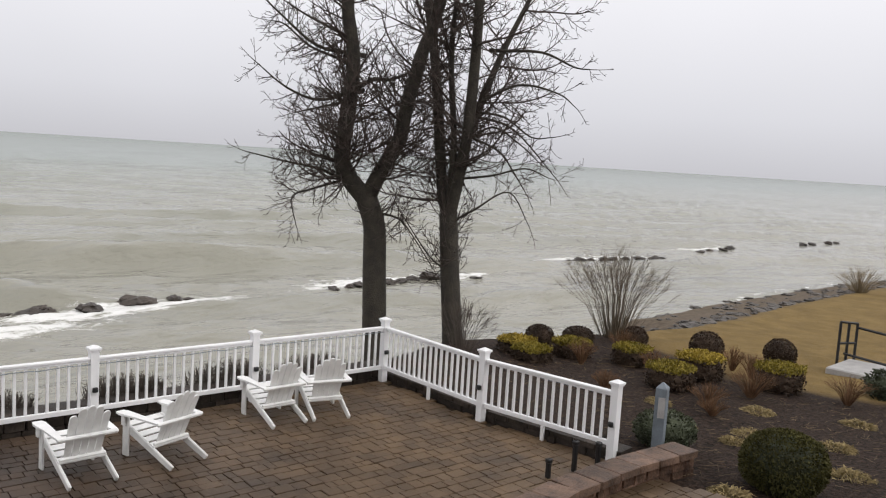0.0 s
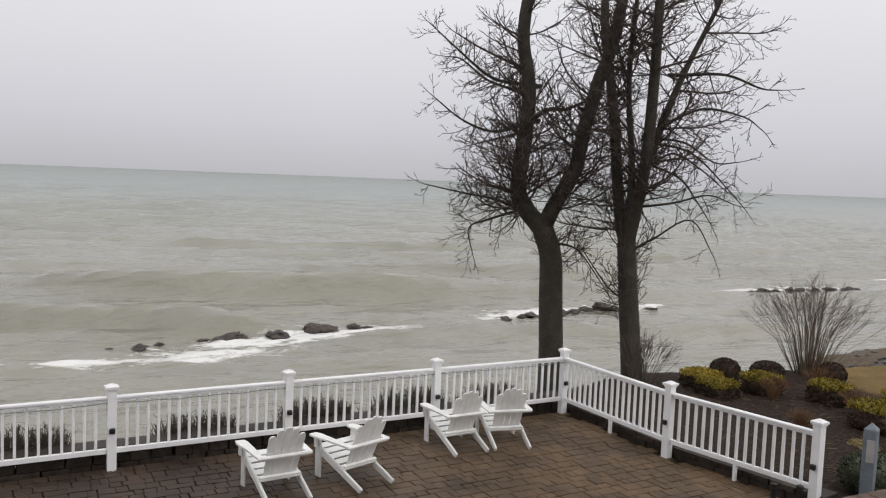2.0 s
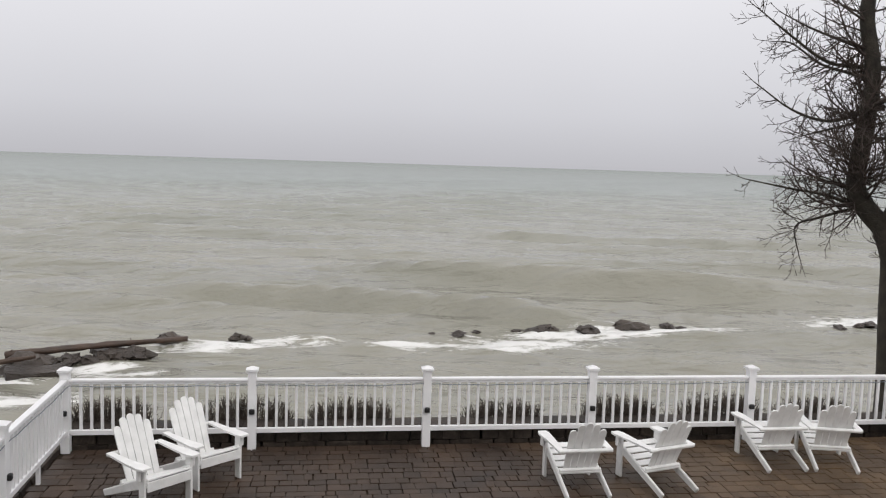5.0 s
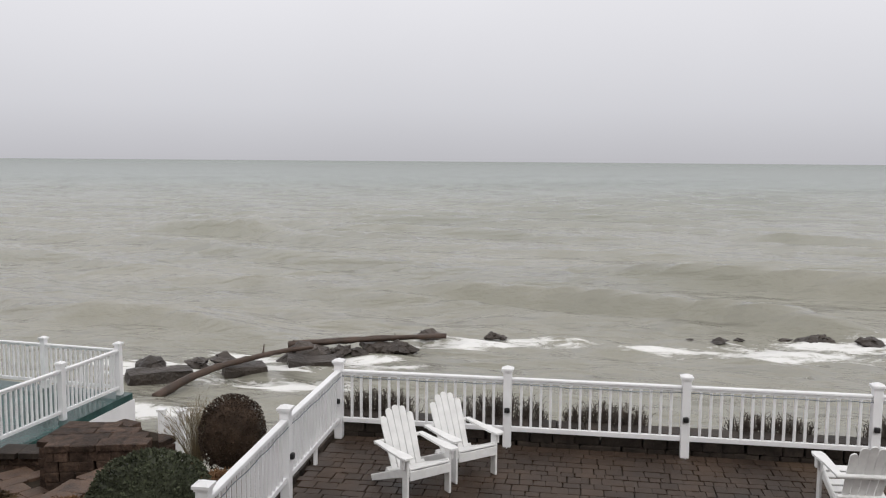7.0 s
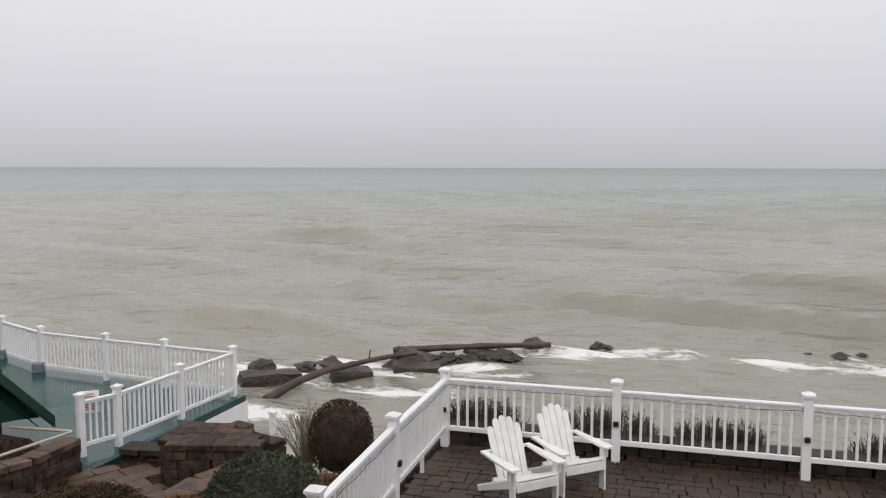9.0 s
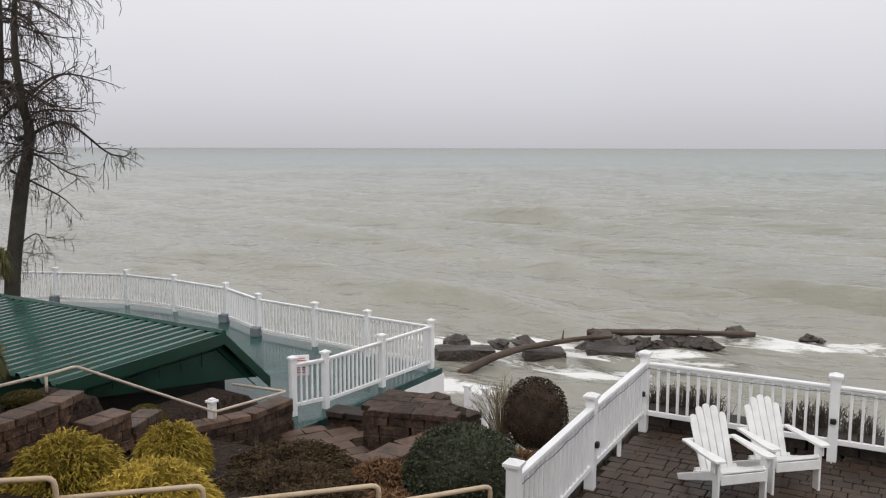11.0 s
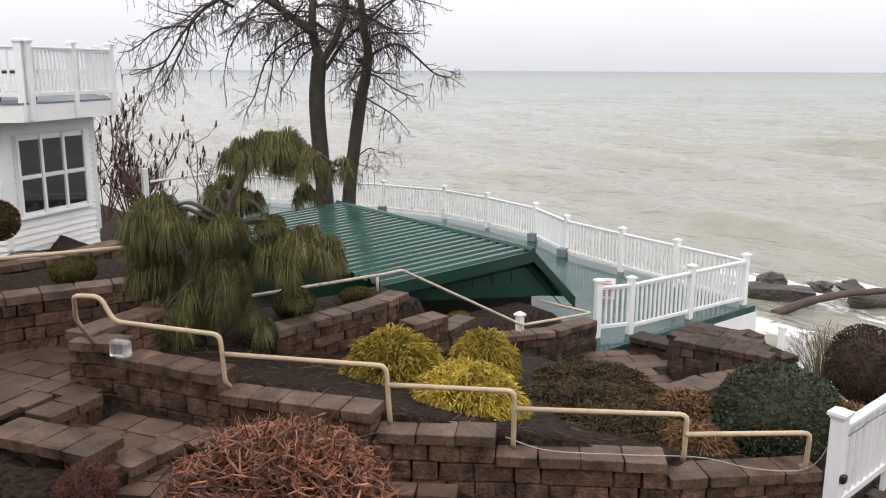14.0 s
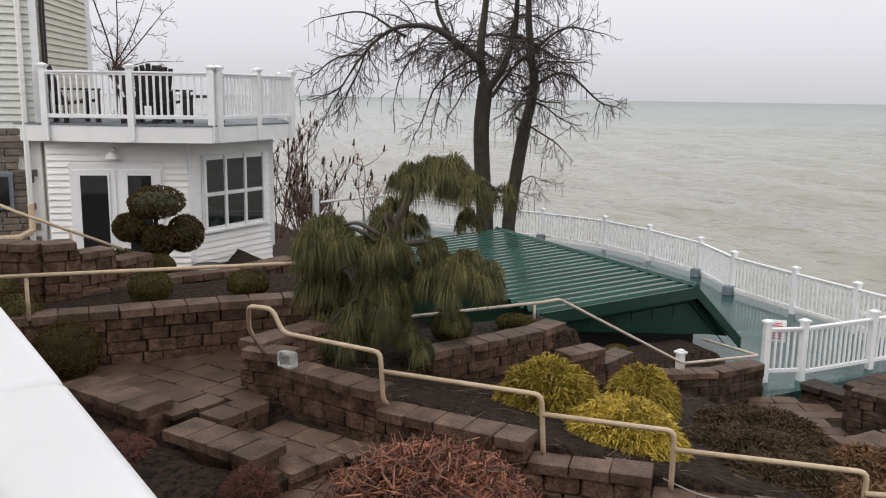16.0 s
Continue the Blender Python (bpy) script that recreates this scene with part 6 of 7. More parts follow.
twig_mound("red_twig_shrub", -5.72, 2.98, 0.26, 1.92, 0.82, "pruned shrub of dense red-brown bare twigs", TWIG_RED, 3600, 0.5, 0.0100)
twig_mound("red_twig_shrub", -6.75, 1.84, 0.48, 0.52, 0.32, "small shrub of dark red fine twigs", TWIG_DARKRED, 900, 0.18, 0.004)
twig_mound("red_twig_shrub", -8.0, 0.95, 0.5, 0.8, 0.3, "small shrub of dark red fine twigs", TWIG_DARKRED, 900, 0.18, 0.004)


def stem_fan(name, x, y, z, w, h, label, material, n=160, forks=3, r=0.012, group="bare shrubs", fine=0.5, root=0.12):
    """Upright stems fanning from one root, forking to fine tips."""
    ob = thing(name, (x, y, z), label, "shrub", group)
    s, twigs = Soup(), Soup()
    for _ in range(n):
        a = random.uniform(0, 2 * math.pi)
        lean = random.random() ** 0.7
        tip = Vector((math.cos(a) * w / 2 * lean, math.sin(a) * w / 2 * lean, h * random.uniform(0.7, 1.0) * (1 - 0.25 * lean)))
        foot = Vector((tip.x * root, tip.y * root, 0))
        mid = foot.lerp(tip, 0.5) + Vector((-tip.x * 0.1, -tip.y * 0.1, h * 0.06)) + rnd_dir() * 0.04 * h
        s.tube([foot, mid, tip], r * random.uniform(0.6, 1.1), r * 0.3, 4)
        for _k in range(forks):
            t = random.uniform(0.35, 0.9)
            p = mid.lerp(tip, t)
            q = p + ((tip - mid).normalized() + rnd_dir() * 0.6).normalized() * h * fine * random.uniform(0.15, 0.4)
            twigs.tube([p, p.lerp(q, 0.5) + rnd_dir() * 0.02 * h, q], r * 0.4, r * 0.2, 3)
    s.make("stem_growth", material, ob)
    twigs.make("twig_growth", material, ob)
    return ob


stem_fan("willow_shrub", 18.9, 14.0, -0.9, 3.6, 3.0, "wide vase-shaped bare willow shrub with tan stems", TWIG_WILLOW, 150, 5, 0.010, root=0.16)
stem_fan("bare_shrub", 44.0, 18.0, -1.7, 3.2, 1.6, "bare tan shrub at the edge of the lawn", TWIG_TAN, 120, 3, 0.014)
stem_fan("bare_shrub", 12.4, 13.2, -0.6, 1.7, 1.75, "thin bare grey shrub between the trees", TWIG_GREY, 60, 5, 0.009)
stem_fan("bare_shrub", -5.75, 12.3, -0.95, 1.1, 1.25, "bare pale-stemmed shrub beside the egg-shaped shrub", TWIG_TAN, 90, 3, 0.008)
for x, y, w, h in [(15.3, 10.2, 0.8, 0.6), (17.6, 9.2, 0.7, 0.6), (13.9, 8.0, 0.9, 0.5), (17.2, 6.9, 1.1, 0.62), (15.6, 8.1, 1.1, 0.66), (14.6, 11.6, 0.8, 0.6), (12.9, 9.6, 0.6, 0.45), (16.6, 12.0, 0.8, 0.7), (13.4, 7.6, 0.6, 0.35), (18.0, 9.9, 0.7, 0.6)]:
    stem_fan("bare_shrub", x, y, ground_height(x, y), w, h, "small bare reddish-brown perennial clump", TWIG_RUST, 110, 3, 0.006, "perennial clumps")
# hedge of bare shrubs under the long railing
def hedge_block(x, y, z, w, h, d=0.45):
    ob = thing("hedge_shrub", (x, y, z), "bare clipped hedge shrub of dark upright stems behind the railing", "shrub", "hedge shrubs")
    s = Soup()
    for _ in range(260):
        u = random.uniform(-0.5, 0.5)
        foot = Vector((u * w * 0.75, random.uniform(-0.5, 0.5) * d * 0.5, 0))
        top = Vector((u * w + random.uniform(-0.08, 0.08), random.uniform(-0.5, 0.5) * d, h * random.uniform(0.78, 1.0) * (1 - 0.25 * abs(2 * u) ** 4)))
        mid = foot.lerp(top, 0.5) + rnd_dir() * 0.04
        s.tube([foot, mid, top], 0.008, 0.004, 4)
        for k in range(3):
            p = mid.lerp(top, random.uniform(0.0, 0.95))
            e = p + (Vector((0, 0, 0.9)) + rnd_dir() * 0.8).normalized() * random.uniform(0.08, 0.2)
            e.z = min(e.z, h)
            s.tube([p, e], 0.005, 0.003, 3)
    s.make("bare_growth", TWIG_GREY, ob)


for x in (-2.78, -0.9, 0.66, 2.85, 4.7, 6.35, 7.95):
    hedge_block(x + random.uniform(-0.05, 0.05), 12.08, -0.33, random.uniform(1.2, 1.38), random.uniform(0.8, 0.9))
# sumac by the house
def sumac(x, y, z, w, h, n, label):
    ob = thing("sumac", (x, y, z), label, "shrub", "sumacs")
    wood, heads = Soup(), Soup()
    for k in range(n):
        a, lean = random.uniform(0, 6.28), math.sqrt(random.random()) * w / 2
        top = Vector((math.cos(a) * lean, math.sin(a) * lean, h * random.uniform(0.6, 1.0)))
        line = smooth_line([Vector((top.x * 0.15, top.y * 0.15, 0)), Vector((top.x * 0.45, top.y * 0.45, top.z * 0.45)) + rnd_dir() * 0.1, top * 0.8 + rnd_dir() * 0.08, top], 4)
        wood.tube(line, 0.015, 0.008, 5)
        for m in range(5):
            q = line[int(len(line) * random.uniform(0.35, 0.95))]
            side = rnd_dir()
            out = q + (Vector((side.x, side.y, 0.75))).normalized() * random.uniform(0.25, 0.6)
            wood.tube([q, q.lerp(out, 0.5) + Vector((side.x, side.y, -0.2)) * 0.06, out], 0.011, 0.007, 4)
            for _ in range(2):
                e = out.lerp(q, random.uniform(0.1, 0.6))
                wood.tube([e, e + (rnd_dir() + Vector((0, 0, 0.8))).normalized() * random.uniform(0.1, 0.25)], 0.007, 0.005, 3)
            if random.random() < 0.45 and out.z > h * 0.5:
                heads.tube([out, out + Vector((0.01, 0.01, 0.06)), out + Vector((0.015, 0.015, 0.15))], 0.032, 0.012, 6, True)
    wood.make("bare_growth", TWIG_SUMAC, ob)
    if heads.v:
        heads.make("seed_growth", LEAF_BROWN, ob, "dark upright seed heads")["kind"] = "stuff"


sumac(-19.6, 7.0, 0.3, 2.6, 2.9, 15, "bare sumac thicket with dark seed heads beside the house")
sumac(-20.6, 6.7, 0.3, 2.0, 2.5, 9, "bare sumac thicket with dark seed heads beside the house")
sumac(-18.3, 8.1, 0.2, 0.9, 2.3, 4, "thin bare sumac with a few dark seed heads")
sumac(-18.9, 6.9, 0.4, 1.5, 1.2, 26, "low bare sumac suckers beside the house")
bare_tree("far_bare_tree", (-25.94, 3.76, 0.9), ([(-25.94, 3.76, 0.9), (-25.94, 3.78, 2.8), (-25.93, 3.86, 4.4)], 0.065, 0.05),
          [([(-25.93, 3.86, 4.4), (-25.95, 3.68, 5.32), (-25.99, 3.38, 6.37), (-26.0, 3.2, 7.2)], 0.032, 0.012), ([(-25.93, 3.86, 4.4), (-25.91, 3.95, 5.48), (-25.91, 3.98, 7.2)], 0.035, 0.012),
           ([(-25.92, 3.89, 4.71), (-25.85, 4.35, 5.5), (-25.79, 4.69, 6.44)], 0.028, 0.010), ([(-25.92, 3.88, 4.55), (-25.81, 4.57, 5.35), (-25.69, 5.2, 6.15)], 0.028, 0.010),
           ([(-25.92, 3.87, 4.47), (-25.79, 4.69, 4.73), (-25.66, 5.3, 4.75)], 0.02, 0.008), ([(-25.93, 3.86, 4.71), (-25.98, 3.45, 5.08), (-26.0, 3.33, 5.46)], 0.02, 0.008)],
          "young bare tree behind the house wing", spawn=0.8, reach=1.5, twig=TWIG_SUMAC)


# ---- weeping pine ----
def weeping_pine():
    ob = thing("weeping_pine", (-9.45, 4.2, 0.55), "weeping white pine with long hanging needles", "pine")
    right, back = Vector((0.417, 0.909, 0)), Vector((-0.909, 0.417, 0))
    wood, needles = Soup(), Soup()
    trunk = smooth_line([right * r + Vector((0, 0, z)) for r, z in ((0, 0), (-0.03, 0.6), (0.1, 1.15), (0.2, 1.6), (0.42, 2.05), (0.66, 2.42), (0.95, 2.36), (1.25, 2.12))], 5)
    wood.tube(trunk, 0.085, 0.025, 8)

    def tuft(p, d, fall, count):
        """A brush of needles that springs outwards and then hangs."""
        for _ in range(count):
            o = (d * 0.55 + rnd_dir()).normalized()
            ln = fall * random.uniform(0.65, 1.1)
            m = p + o * ln * 0.40 + Vector((0, 0, 0.01))
            e = m + (o * 0.45 + Vector((0, 0, -1.0))).normalized() * ln * 0.72
            s = o.cross(Vector((random.uniform(-1, 1), random.uniform(-1, 1), 0.3))).normalized() * 0.0042
            n0 = len(needles.v)
            needles.v += [p - s, p + s, m + s, m - s, e]
            needles.f += [(n0, n0 + 1, n0 + 2, n0 + 3), (n0 + 3, n0 + 2, n0 + 4)]
    # hanging mops: across, top height, half width, fall, and how far up the trunk the branch starts
    for r, z, w, fall, root in ((0.77, 2.62, 0.42, 0.62, 0.85), (1.09, 2.42, 0.24, 0.52, 0.95), (1.59, 2.30, 0.15, 0.42, 0.99), (1.21, 1.97, 0.11, 0.28, 0.9), (0.33, 2.03, 0.25, 0.54, 0.6),
                                (-0.51, 1.88, 0.42, 0.64, 0.45), (-0.10, 1.58, 0.28, 0.52, 0.48), (1.04, 1.46, 0.50, 0.66, 0.4), (0.08, 1.20, 0.31, 0.72, 0.35), (-0.52, 1.17, 0.33, 0.57, 0.3),
                                (-0.49, 0.68, 0.31, 0.50, 0.2), (0.19, 0.72, 0.24, 0.58, 0.2), (0.75, 1.67, 0.13, 0.26, 0.5), (1.37, 1.22, 0.20, 0.35, 0.4), (0.98, 0.70, 0.15, 0.26, 0.35), (0.37, 0.95, 0.11, 0.26, 0.25), (-0.2, 0.9, 0.22, 0.42, 0.22),
                                (0.18, 1.72, 0.24, 0.46, 0.5), (0.46, 0.55, 0.2, 0.4, 0.2), (-0.2, 0.42, 0.22, 0.3, 0.15), (-0.75, 1.5, 0.2, 0.4, 0.4)):
        w *= 1.06
        dep = random.uniform(-0.3, 0.3)
        top = right * r + back * dep + Vector((0, 0, z - 0.06))
        hub = trunk[int(root * (len(trunk) - 1))]
        mid = hub.lerp(top, 0.45) + Vector((0, 0, 0.16)) + rnd_dir() * 0.09
        wood.tube(smooth_line([hub, mid, hub.lerp(top, 0.8) + Vector((0, 0, 0.03)) + rnd_dir() * 0.05, top], 5), 0.030, 0.013, 6)
        for k in range(int(5 + 75 * w * w)):
            a, u = random.uniform(0, 6.283), math.sqrt(random.random())
            side = right * math.cos(a) + back * math.sin(a)
            p = top + side * w * u + Vector((0, 0, -fall * (0.36 * u * u + 0.24 * random.random() ** 2)))
            if k % 2 == 0:
                wood.tube([top + Vector((0, 0, -0.03)), top.lerp(p, 0.5), p], 0.008, 0.004, 4)
            tuft(p, (side * u + Vector((0, 0, 0.5 - 0.4 * u))).normalized(), min(0.36, fall * 0.66) * random.uniform(0.75, 1.2), 250)
    wood.make("trunk", BARK_PINE, ob)
    needles.make("needle_mass", NEEDLE, ob)


random.seed(33)
weeping_pine()


# ---- pipe handrails ----
def pipe(name, lines, r, label, posts=(), material=TAN, group="handrails"):
    ob = thing(name, lines[0][0], label, "handrail", group)
    o = Vector(lines[0][0])
    for pts in lines:
        s = Soup()
        q = [Vector(p) - o for p in pts]
        out = [q[0]]
        for a, b, c in zip(q, q[1:], q[2:]):
            k = min(0.07, (b - a).length * 0.4, (c - b).length * 0.4)
            u, w = b + (a - b).normalized() * k, b + (c - b).normalized() * k
            for t in (0, 0.33, 0.67, 1):
                out.append((u.lerp(b, t)).lerp(b.lerp(w, t), t))
        out.append(q[-1])
        s.tube(out, r, r, 8, True)
        s.make("rail_pipe", material, ob, smooth=True)
    for pts in posts:
        s = Soup()
        s.tube([Vector(p) - o for p in pts], r * 0.95, r * 0.95, 8, True)
        s.make("post_pipe", material, ob, smooth=True)
    return ob


HR = 0.0235
pipe("stepped_handrail", [[(-3.52, 7.14, 0.34), (-3.40, 6.98, 0.42), (-3.36, 6.93, 0.78), (-4.02, 6.02, 0.80)],
                          [(-4.12, 6.16, 0.48), (-4.05, 6.06, 0.58), (-4.02, 6.03, 0.98), (-5.06, 4.98, 0.98)],
                          [(-5.12, 5.02, 0.58), (-5.10, 5.0, 0.70), (-5.06, 4.96, 1.15), (-5.84, 4.17, 1.17)],
                          [(-5.88, 4.22, 0.78), (-5.86, 4.2, 0.88), (-5.84, 4.15, 1.35), (-7.02, 3.18, 1.36)],
                          [(-7.1, 3.28, 1.0), (-7.02, 3.2, 1.08), (-7.0, 3.16, 1.55), (-7.78, 2.5, 1.62), (-7.86, 2.42, 1.85), (-8.02, 2.24, 1.86), (-8.30, 2.32, 1.55), (-8.6, 2.55, 1.2)]],
     HR, "tan painted pipe handrail stepping down along the garden wall")
pipe("upper_handrail", [[(-10.4, 0.1, 1.88), (-10.15, 1.6, 1.87), (-9.85, 3.35, 1.86), (-9.95, 3.5, 1.8), (-10.05, 3.5, 1.38)]], HR, "tan painted pipe handrail above the terrace wall", [[(-10.36, 0.45, 1.36), (-10.36, 0.45, 1.86)]])
pipe("lower_handrail", [[(-10.1, 5.0, 0.66), (-10.1, 5.05, 0.93), (-10.0, 7.2, 0.92), (-10.1, 7.6, 0.9), (-9.62, 9.75, -0.28), (-9.35, 11.2, -0.28), (-10.55, 11.15, -0.30)]], HR, "pale painted pipe handrail running down to the deck",
     [[(-9.98, 7.05, 0.66), (-9.98, 7.05, 0.9)], [(-9.62, 9.75, -0.45), (-9.62, 9.75, -0.28)]], material=PALE_PIPE)
pipe("house_handrail", [[(-14.2, 0.1, 2.35), (-13.3, 0.55, 2.2), (-13.1, 1.9, 1.6)]], HR, "tan pipe handrail beside the house steps", [[(-13.2, 1.2, 1.2), (-13.2, 1.2, 1.9)]])
lp = thing("path_light", (-9.75, 9.82, -0.42), "square white post light on the wall", "light")
part("post", boxes([((0, 0, 0.13), (0.11, 0.11, 0.26))], 0.006), WHITE, lp)
part("cap", boxes([((0, 0, 0.28), (0.16, 0.16, 0.04)), ((0, 0, 0.31), (0.1, 0.1, 0.03))], 0.008), WHITE, lp)

# grey bollard and its label
bo = thing("grey_bollard", (10.42, 6.68, -0.1), "grey square wooden post with a small plaque by the patio corner", "post")
bm = boxes([((0, 0, 0.5), (0.16, 0.16, 1.0), 20)], 0.008)
part("post", bm, GREY_POST, bo)
bm = bmesh.new()
bmesh.ops.create_cone(bm, cap_ends=True, segments=4, radius1=0.113, radius2=0.01, depth=0.08, matrix=Matrix.Translation((0, 0, 1.04)) @ pose(0, 0, 0, 0, 0, 65))
part("top", bm, GREY_POST, bo)
part("plaque", boxes([((-0.075, -0.055, 0.72), (0.1, 0.01, 0.3), -52)]), CONCRETE, bo)
# path lights of black metal at the patio corner
for x, y, h in [(8.15, 6.75, 0.26), (8.62, 6.72, 0.42), (8.95, 6.6, 0.38)]:
    pl = thing("black_stake_light", (x, y, 0.0), "short black metal stake light on the patio", "light", "stake lights")
    part("stem", boxes([((0, 0, h / 2), (0.06, 0.06, h))], 0.01), BLACK, pl)
    part("head", boxes([((0, 0, h - 0.03), (0.075, 0.075, 0.06))], 0.01), BLACK, pl)

# notice on the patio
nb = thing("patio_notice", (-2.02, 7.72, 0.0), "white free-standing notice with red and black lines of print", "sign", rz=-42)
part("board", boxes([((0, 0, 0.30), (0.44, 0.02, 0.44), (-8, 0, 0))], 0.006), WHITE, nb)
part("stake", boxes([((0, 0.03, 0.12), (0.04, 0.02, 0.24))]), BLACK, nb)


def printed(body, x, z, size, material, parent):
    cu = bpy.data.curves.new("print", "FONT")
    cu.body, cu.size, cu.align_x, cu.extrude = body, size, "CENTER", 0.001
    cu.materials.append(material)
    t = new("print", cu)
    t.parent = parent
    t.matrix_local = pose(x, -0.012 - (z - 0.30) * 0.14, z, 82, 0, 0)


INK = mat("dark_print", (0.10, 0.08, 0.10), 0.6, 0.1, 5, 0)
printed("PLEASE", 0, 0.44, 0.075, INK, nb)
printed("DO NOT", 0, 0.37, 0.075, INK, nb)
for k in range(4):
    z = 0.335 - k * 0.055
    part("print_bar", boxes([((0, -0.014 - (z - 0.30) * 0.14, z), (random.uniform(0.26, 0.36), 0.004, 0.022), (-8, 0, 0))]), INK, nb)

# ---- black steel gate rail and slab at the lawn ----
gr = thing("black_steel_rail", (21.5, 9.05, -0.75), "black steel pipe rail beside a concrete ramp on the lawn", "railing")
s = Soup()
for q in [[(0, 0, 0), (0, 0, 1.25)], [(0.5, -0.2, 0), (0.5, -0.2, 1.2)], [(0, 0, 1.25), (0.5, -0.2, 1.2)], [(0, 0, 0.7), (0.5, -0.2, 0.7)], [(0.5, -0.2, 1.1), (0.4, -2.6, 0.95)], [(0.1, -0.1, 0.45), (0.1, -2.6, 0.3)], [(0.25, -0.1, 0.2), (0.25, -0.1, 1.2)]]:
    t = Soup()
    t.tube([Vector(p) for p in q], 0.035, 0.035, 6, True)
    t.make("bar", BLACK, gr)
sl = part("concrete_ramp", boxes([((21.3, 7.6, -0.62), (1.6, 2.6, 0.3), 5)], 0.03), CONCRETE)
tagged(sl, "pale concrete slab beside the lawn rail", "slab")
leaf_ball("evergreen_mound", 19.0, 6.6, -0.6, 1.3, 0.7, "loose dark green evergreen beside the ramp", LEAF_DARK, 3000, 0.04, 0.0, "yew mounds", LEAF_DARK, rough=0.3)
random.seed(44)
for x, y, w in [(12.2, 7.5, 0.45), (12.9, 6.6, 0.5), (14.6, 7.4, 0.5), (12.2, 6.5, 0.3), (12.3, 4.7, 0.55), (13.6, 5.5, 0.5), (9.9, 5.2, 0.5), (9.95, 7.3, 0.4), (13.2, 8.6, 0.4), (15.6, 6.0, 0.5)]:
    feathery("dry_grass_tuft", x, y, ground_height(x, y) - 0.01, w, 0.05, "flattened straw-coloured grass clump on the mulch", DRYGRASS, 420, "dry grasses", 0.16)
lt = Soup()
for _ in range(1500):
    x, y = (random.uniform(9.7, 17), random.uniform(3.5, 13)) if random.random() < 0.6 else (random.uniform(-9, -3.6), random.uniform(3, 11))
    if x < 0 and front_wall_side(x, y) < 0.3:
        continue
    z = ground_height(x, y) + 0.03
    a, ln = random.uniform(0, 6.28), random.uniform(0.05, 0.28)
    p = Vector((x, y, z))
    lt.tube([p, p + Vector((math.cos(a) * ln, math.sin(a) * ln, 0.015))], 0.0035, 0.002, 3)
lit = lt.make("twig_litter", LITTER)
tagged(lit, "scattered straw and broken twigs on the mulch", "litter", kind="stuff")

# lantern on the wall, cable along it
ln = thing("glass_jar", (-8.02, 2.62, 1.19), "clear glass block lantern on the wall", "lantern")
part("jar", boxes([((0, 0, 0.08), (0.2, 0.12, 0.16), 30)], 0.02), GLASSDARK, ln)
cb = Soup()
cb.tube(smooth_line([(-5.2, 5.0, 0.66), (-4.95, 5.3, 0.53), (-4.45, 5.78, 0.525), (-4.0, 6.25, 0.52), (-3.7, 6.7, 0.38), (-3.35, 6.95, 0.45), (-3.1, 6.85, 0.9)], 8), 0.0055, 0.0055, 5)
c = cb.make("cable", CABLE)
tagged(c, "white electric cable lying along the wall caps", "cable")
# planter bowl by the house, dark stand behind the roof
bw = thing("planter_bowl", (-12.75, 3.02, 1.12), "shallow pale stone planter bowl on the mulch", "planter")
bm = bmesh.new()
bmesh.ops.create_cone(bm, cap_ends=False, segments=20, radius1=0.13, radius2=0.27, depth=0.2, matrix=Matrix.Translation((0, 0, 0.1)))
bmesh.ops.create_cone(bm, cap_ends=False, segments=20, radius1=0.27, radius2=0.23, depth=0.02, matrix=Matrix.Translation((0, 0, 0.21)))
part("bowl", bm, CONCRETE, bw)
bm = bmesh.new()
bmesh.ops.create_circle(bm, cap_ends=True, segments=20, radius=0.24, matrix=Matrix.Translation((0, 0, 0.17)))
part("soil", bm, JOINT, bw)
# far posts and line beyond the house
wp = thing("white_post", (-18.0, 6.75, 0.2), "tall white post with a thin rail at the bank", "post")
part("post", boxes([((0, 0, 0.8), (0.12, 0.12, 1.6))], 0.006), WHITE, wp)
s = Soup()
s.tube([Vector((0, 0, 1.3)), Vector((-1.5, 2.6, 1.2))], 0.03, 0.03, 5)
s.make("rail", WHITE, wp)

# ---- paving pieces ----
random.seed(77)
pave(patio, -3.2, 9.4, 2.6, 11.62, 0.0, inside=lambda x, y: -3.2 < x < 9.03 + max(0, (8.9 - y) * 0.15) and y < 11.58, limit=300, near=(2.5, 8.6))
walkway = part("garden_walk", prism([(-8.3, 2.4), (-8.75, 2.4), (-9.0, 3.0), (-10.2, 3.5), (-10.6, 0.5), (-9.5, 0.8), (-8.45, 1.55)], 0.4, 0.72), JOINT)
tagged(walkway, "wet flagstone landing of the garden walk", "walk", kind="structure")


def in_poly(poly):
    def test(x, y):
        c = False
        for (ax, ay), (bx, by) in zip(poly, poly[1:] + poly[:1]):
            if (ay > y) != (by > y) and x < (bx - ax) * (y - ay) / (by - ay) + ax:
                c = not c
        return c
    return test


LANDING = [(-8.38, 2.5), (-8.75, 2.3), (-9.0, 2.6), (-9.2, 3.1), (-10.2, 3.4), (-10.5, 0.5), (-9.5, 0.85), (-8.5, 1.6)]
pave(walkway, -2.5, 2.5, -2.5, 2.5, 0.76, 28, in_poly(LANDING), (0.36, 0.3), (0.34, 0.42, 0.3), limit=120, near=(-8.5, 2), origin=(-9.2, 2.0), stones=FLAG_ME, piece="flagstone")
step = part("step_floor", prism([(-6.9, 2.1), (-8.2, 1.6), (-8.2, 2.5), (-8.5, 2.7), (-7.3, 3.2)], 0.3, 0.53), JOINT)
tagged(step, "wet flagstone step below the landing", "step", kind="structure")
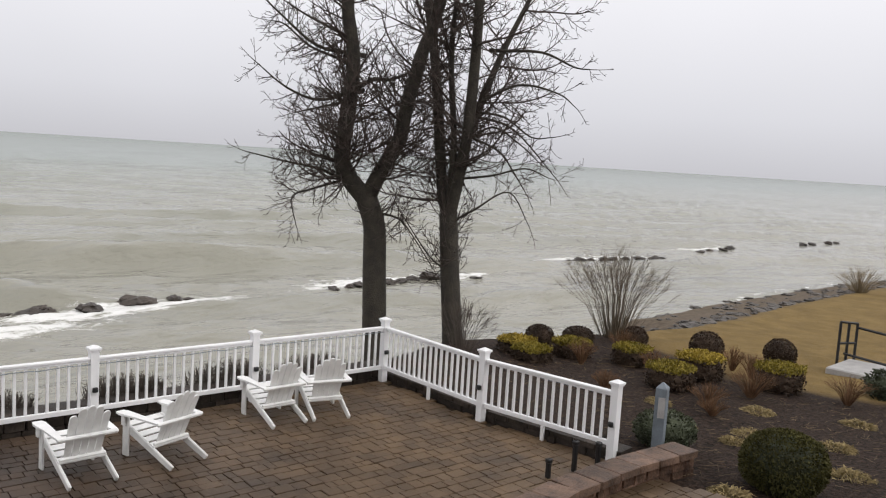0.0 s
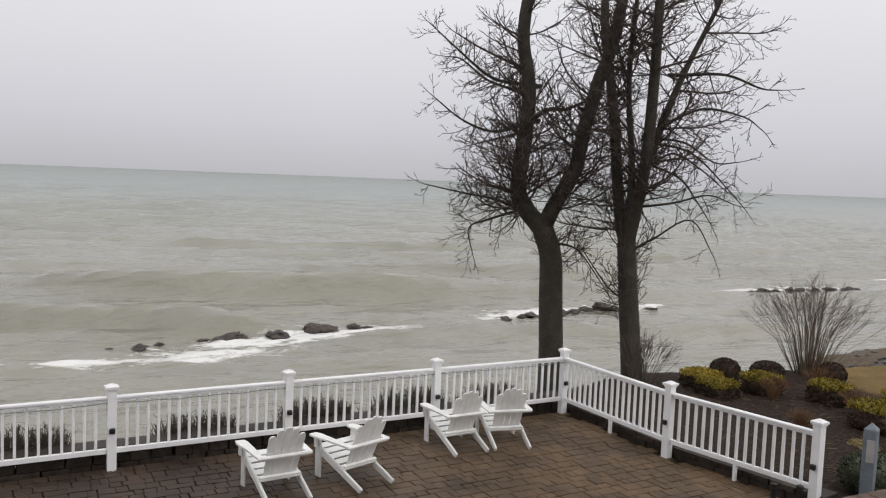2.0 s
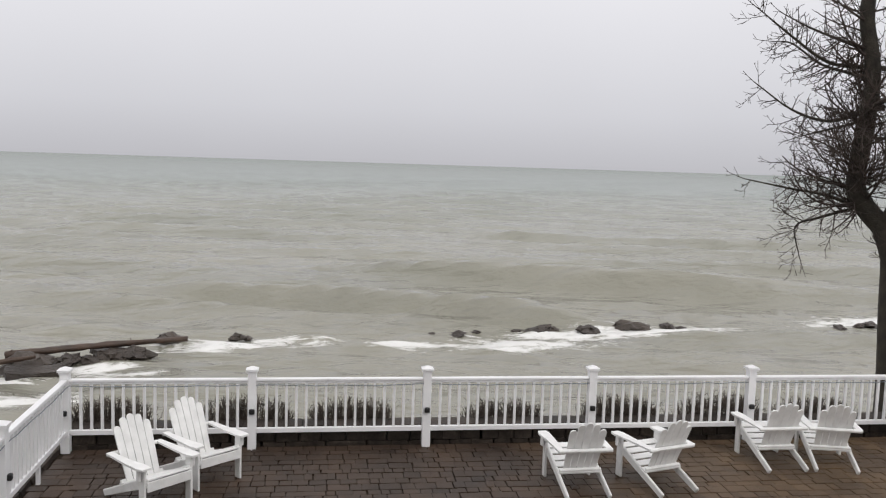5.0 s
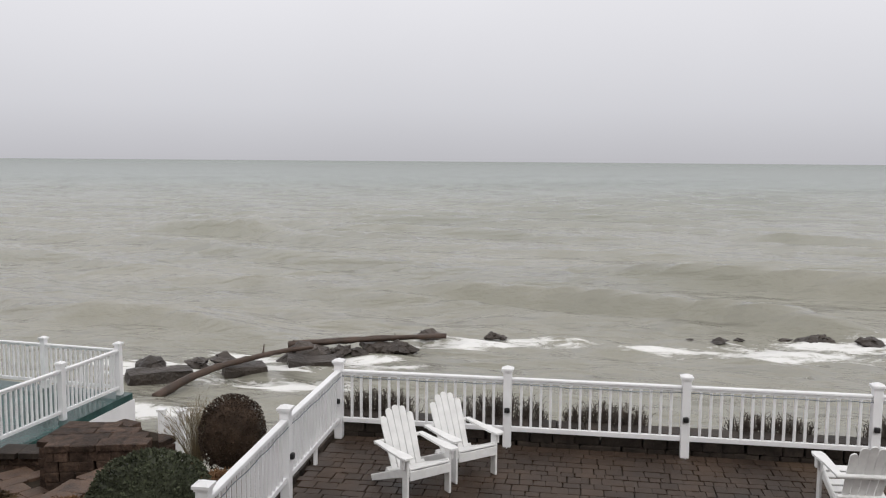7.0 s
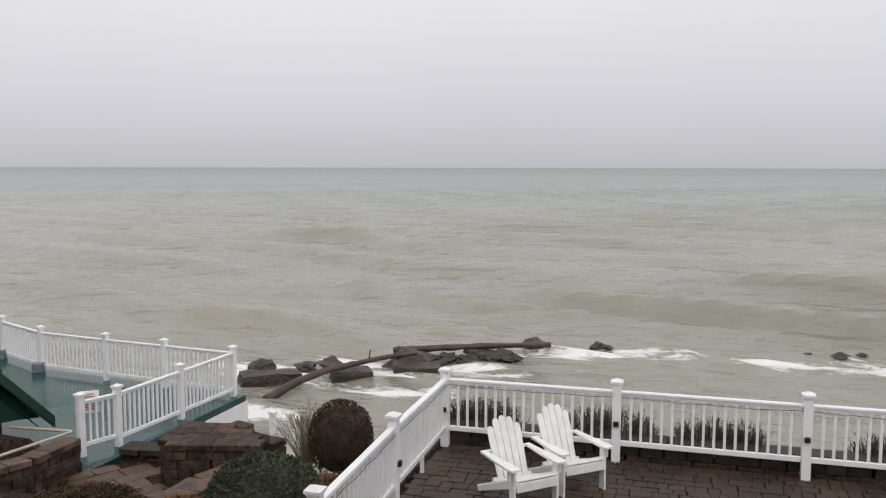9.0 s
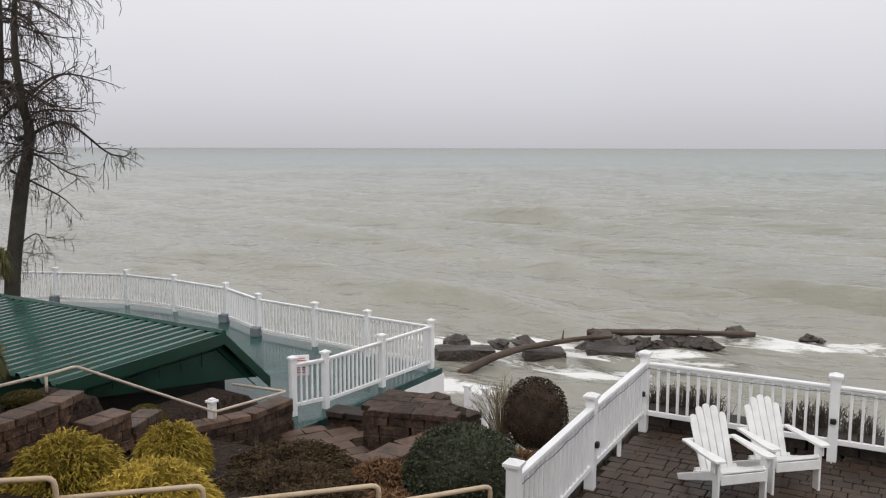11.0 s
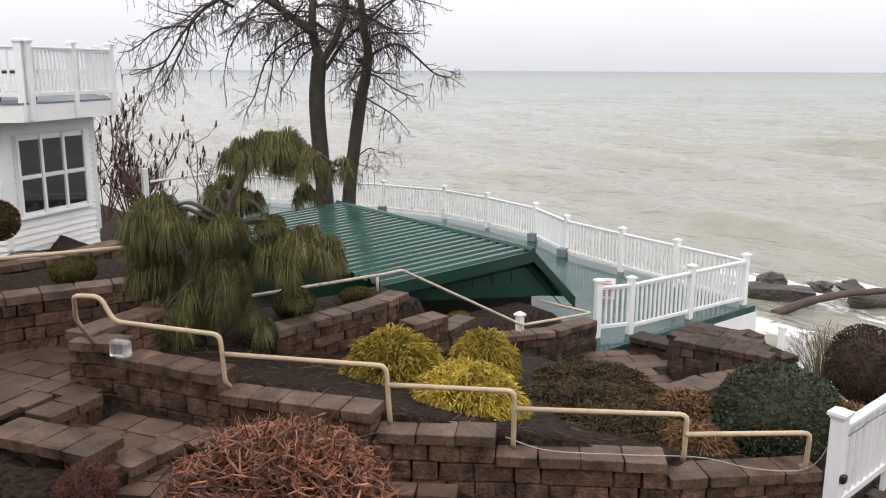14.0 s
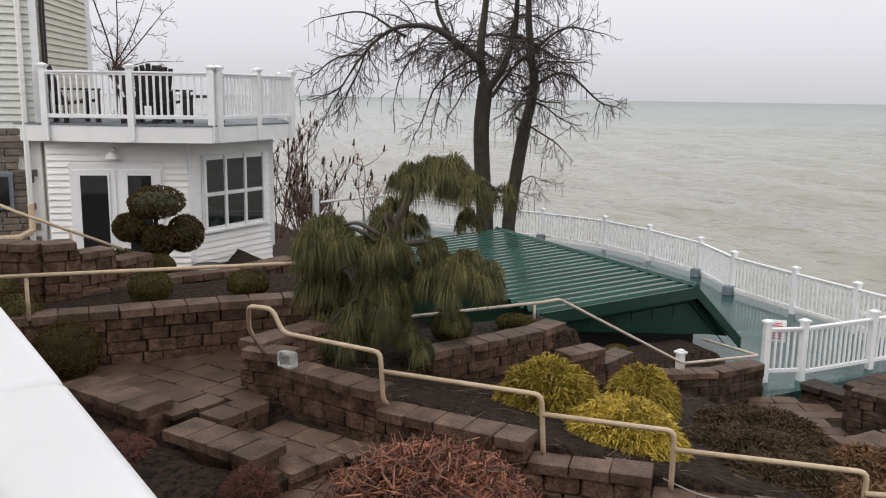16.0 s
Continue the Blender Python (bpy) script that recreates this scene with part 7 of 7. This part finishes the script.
STEP1 = [(-7.0, 2.2), (-8.2, 1.7), (-8.15, 2.45), (-8.5, 2.55), (-7.3, 3.1)]
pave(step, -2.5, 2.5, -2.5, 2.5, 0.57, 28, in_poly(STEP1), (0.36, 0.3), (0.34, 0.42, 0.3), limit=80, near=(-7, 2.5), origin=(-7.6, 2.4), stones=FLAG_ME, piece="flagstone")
low = part("lower_walk", prism([(-7.0, 2.2), (-7.3, 3.15), (-6.0, 3.95), (-5.1, 4.75), (-4.0, 5.85), (-3.2, 7.0), (-2.6, 6.2), (-4.4, 3.8), (-6.0, 2.6)], -0.1, 0.0), JOINT)
tagged(low, "wet paver walk descending along the wall", "walk", kind="structure")
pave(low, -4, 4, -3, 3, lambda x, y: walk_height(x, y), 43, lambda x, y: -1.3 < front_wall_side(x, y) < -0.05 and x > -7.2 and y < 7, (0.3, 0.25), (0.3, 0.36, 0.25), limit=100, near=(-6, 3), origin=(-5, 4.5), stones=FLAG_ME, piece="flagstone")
block_wall([(-8.42, 2.44), (-8.14, 1.86)], 0.762, 0.5, "block riser of the landing step", group="landing curbs", cap_depth=0.34, cap_w=0.34)
block_wall([(-7.06, 2.2), (-7.34, 3.06)], 0.578, 0.3, "block riser of the lower step", group="landing curbs", cap_depth=0.3, cap_w=0.34)
# cap blocks edging the landing
block_wall([(-9.62, 0.81), (-8.45, 1.42)], 0.86, 0.55, "short curb of wide cap stones on the landing", group="landing curbs", cap_depth=0.42, cap_w=0.36)
block_wall([(-8.13, 1.56), (-7.08, 2.13)], 0.755, 0.45, "short curb of wide cap stones beside the step", group="landing curbs", cap_depth=0.42, cap_w=0.34)
LOW = [(-9.33, 11.15), (-9.29, 11.78), (-8.2, 12.0), (-7.8, 11.2), (-6.9, 11.1), (-6.8, 9.75), (-8.1, 9.75), (-8.95, 10.2)]
lowland = part("deck_landing", prism(LOW, -1.25, -1.03), JOINT)
tagged(lowland, "flagstone landing before the deck gate", "walk", kind="structure")
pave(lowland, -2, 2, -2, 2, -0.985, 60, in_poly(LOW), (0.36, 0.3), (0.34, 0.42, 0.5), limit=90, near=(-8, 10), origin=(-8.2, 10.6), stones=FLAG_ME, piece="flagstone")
TOP = [(-7.6, 11.42), (-7.68, 12.4), (-7.3, 12.5), (-6.3, 12.1), (-6.15, 11.8)]
plat = part("platform_top", prism(TOP, -1.2, -0.36), JOINT)
tagged(plat, "flagstone top of the raised block platform", "platform", kind="structure")
pave(plat, -1.5, 1.5, -1.5, 1.5, -0.318, 14, in_poly(TOP), (0.3, 0.26), (0.34, 0.28, 0.4), limit=40, near=(-7, 12), origin=(-7, 12), stones=MID_BLOCKS, piece="flagstone")
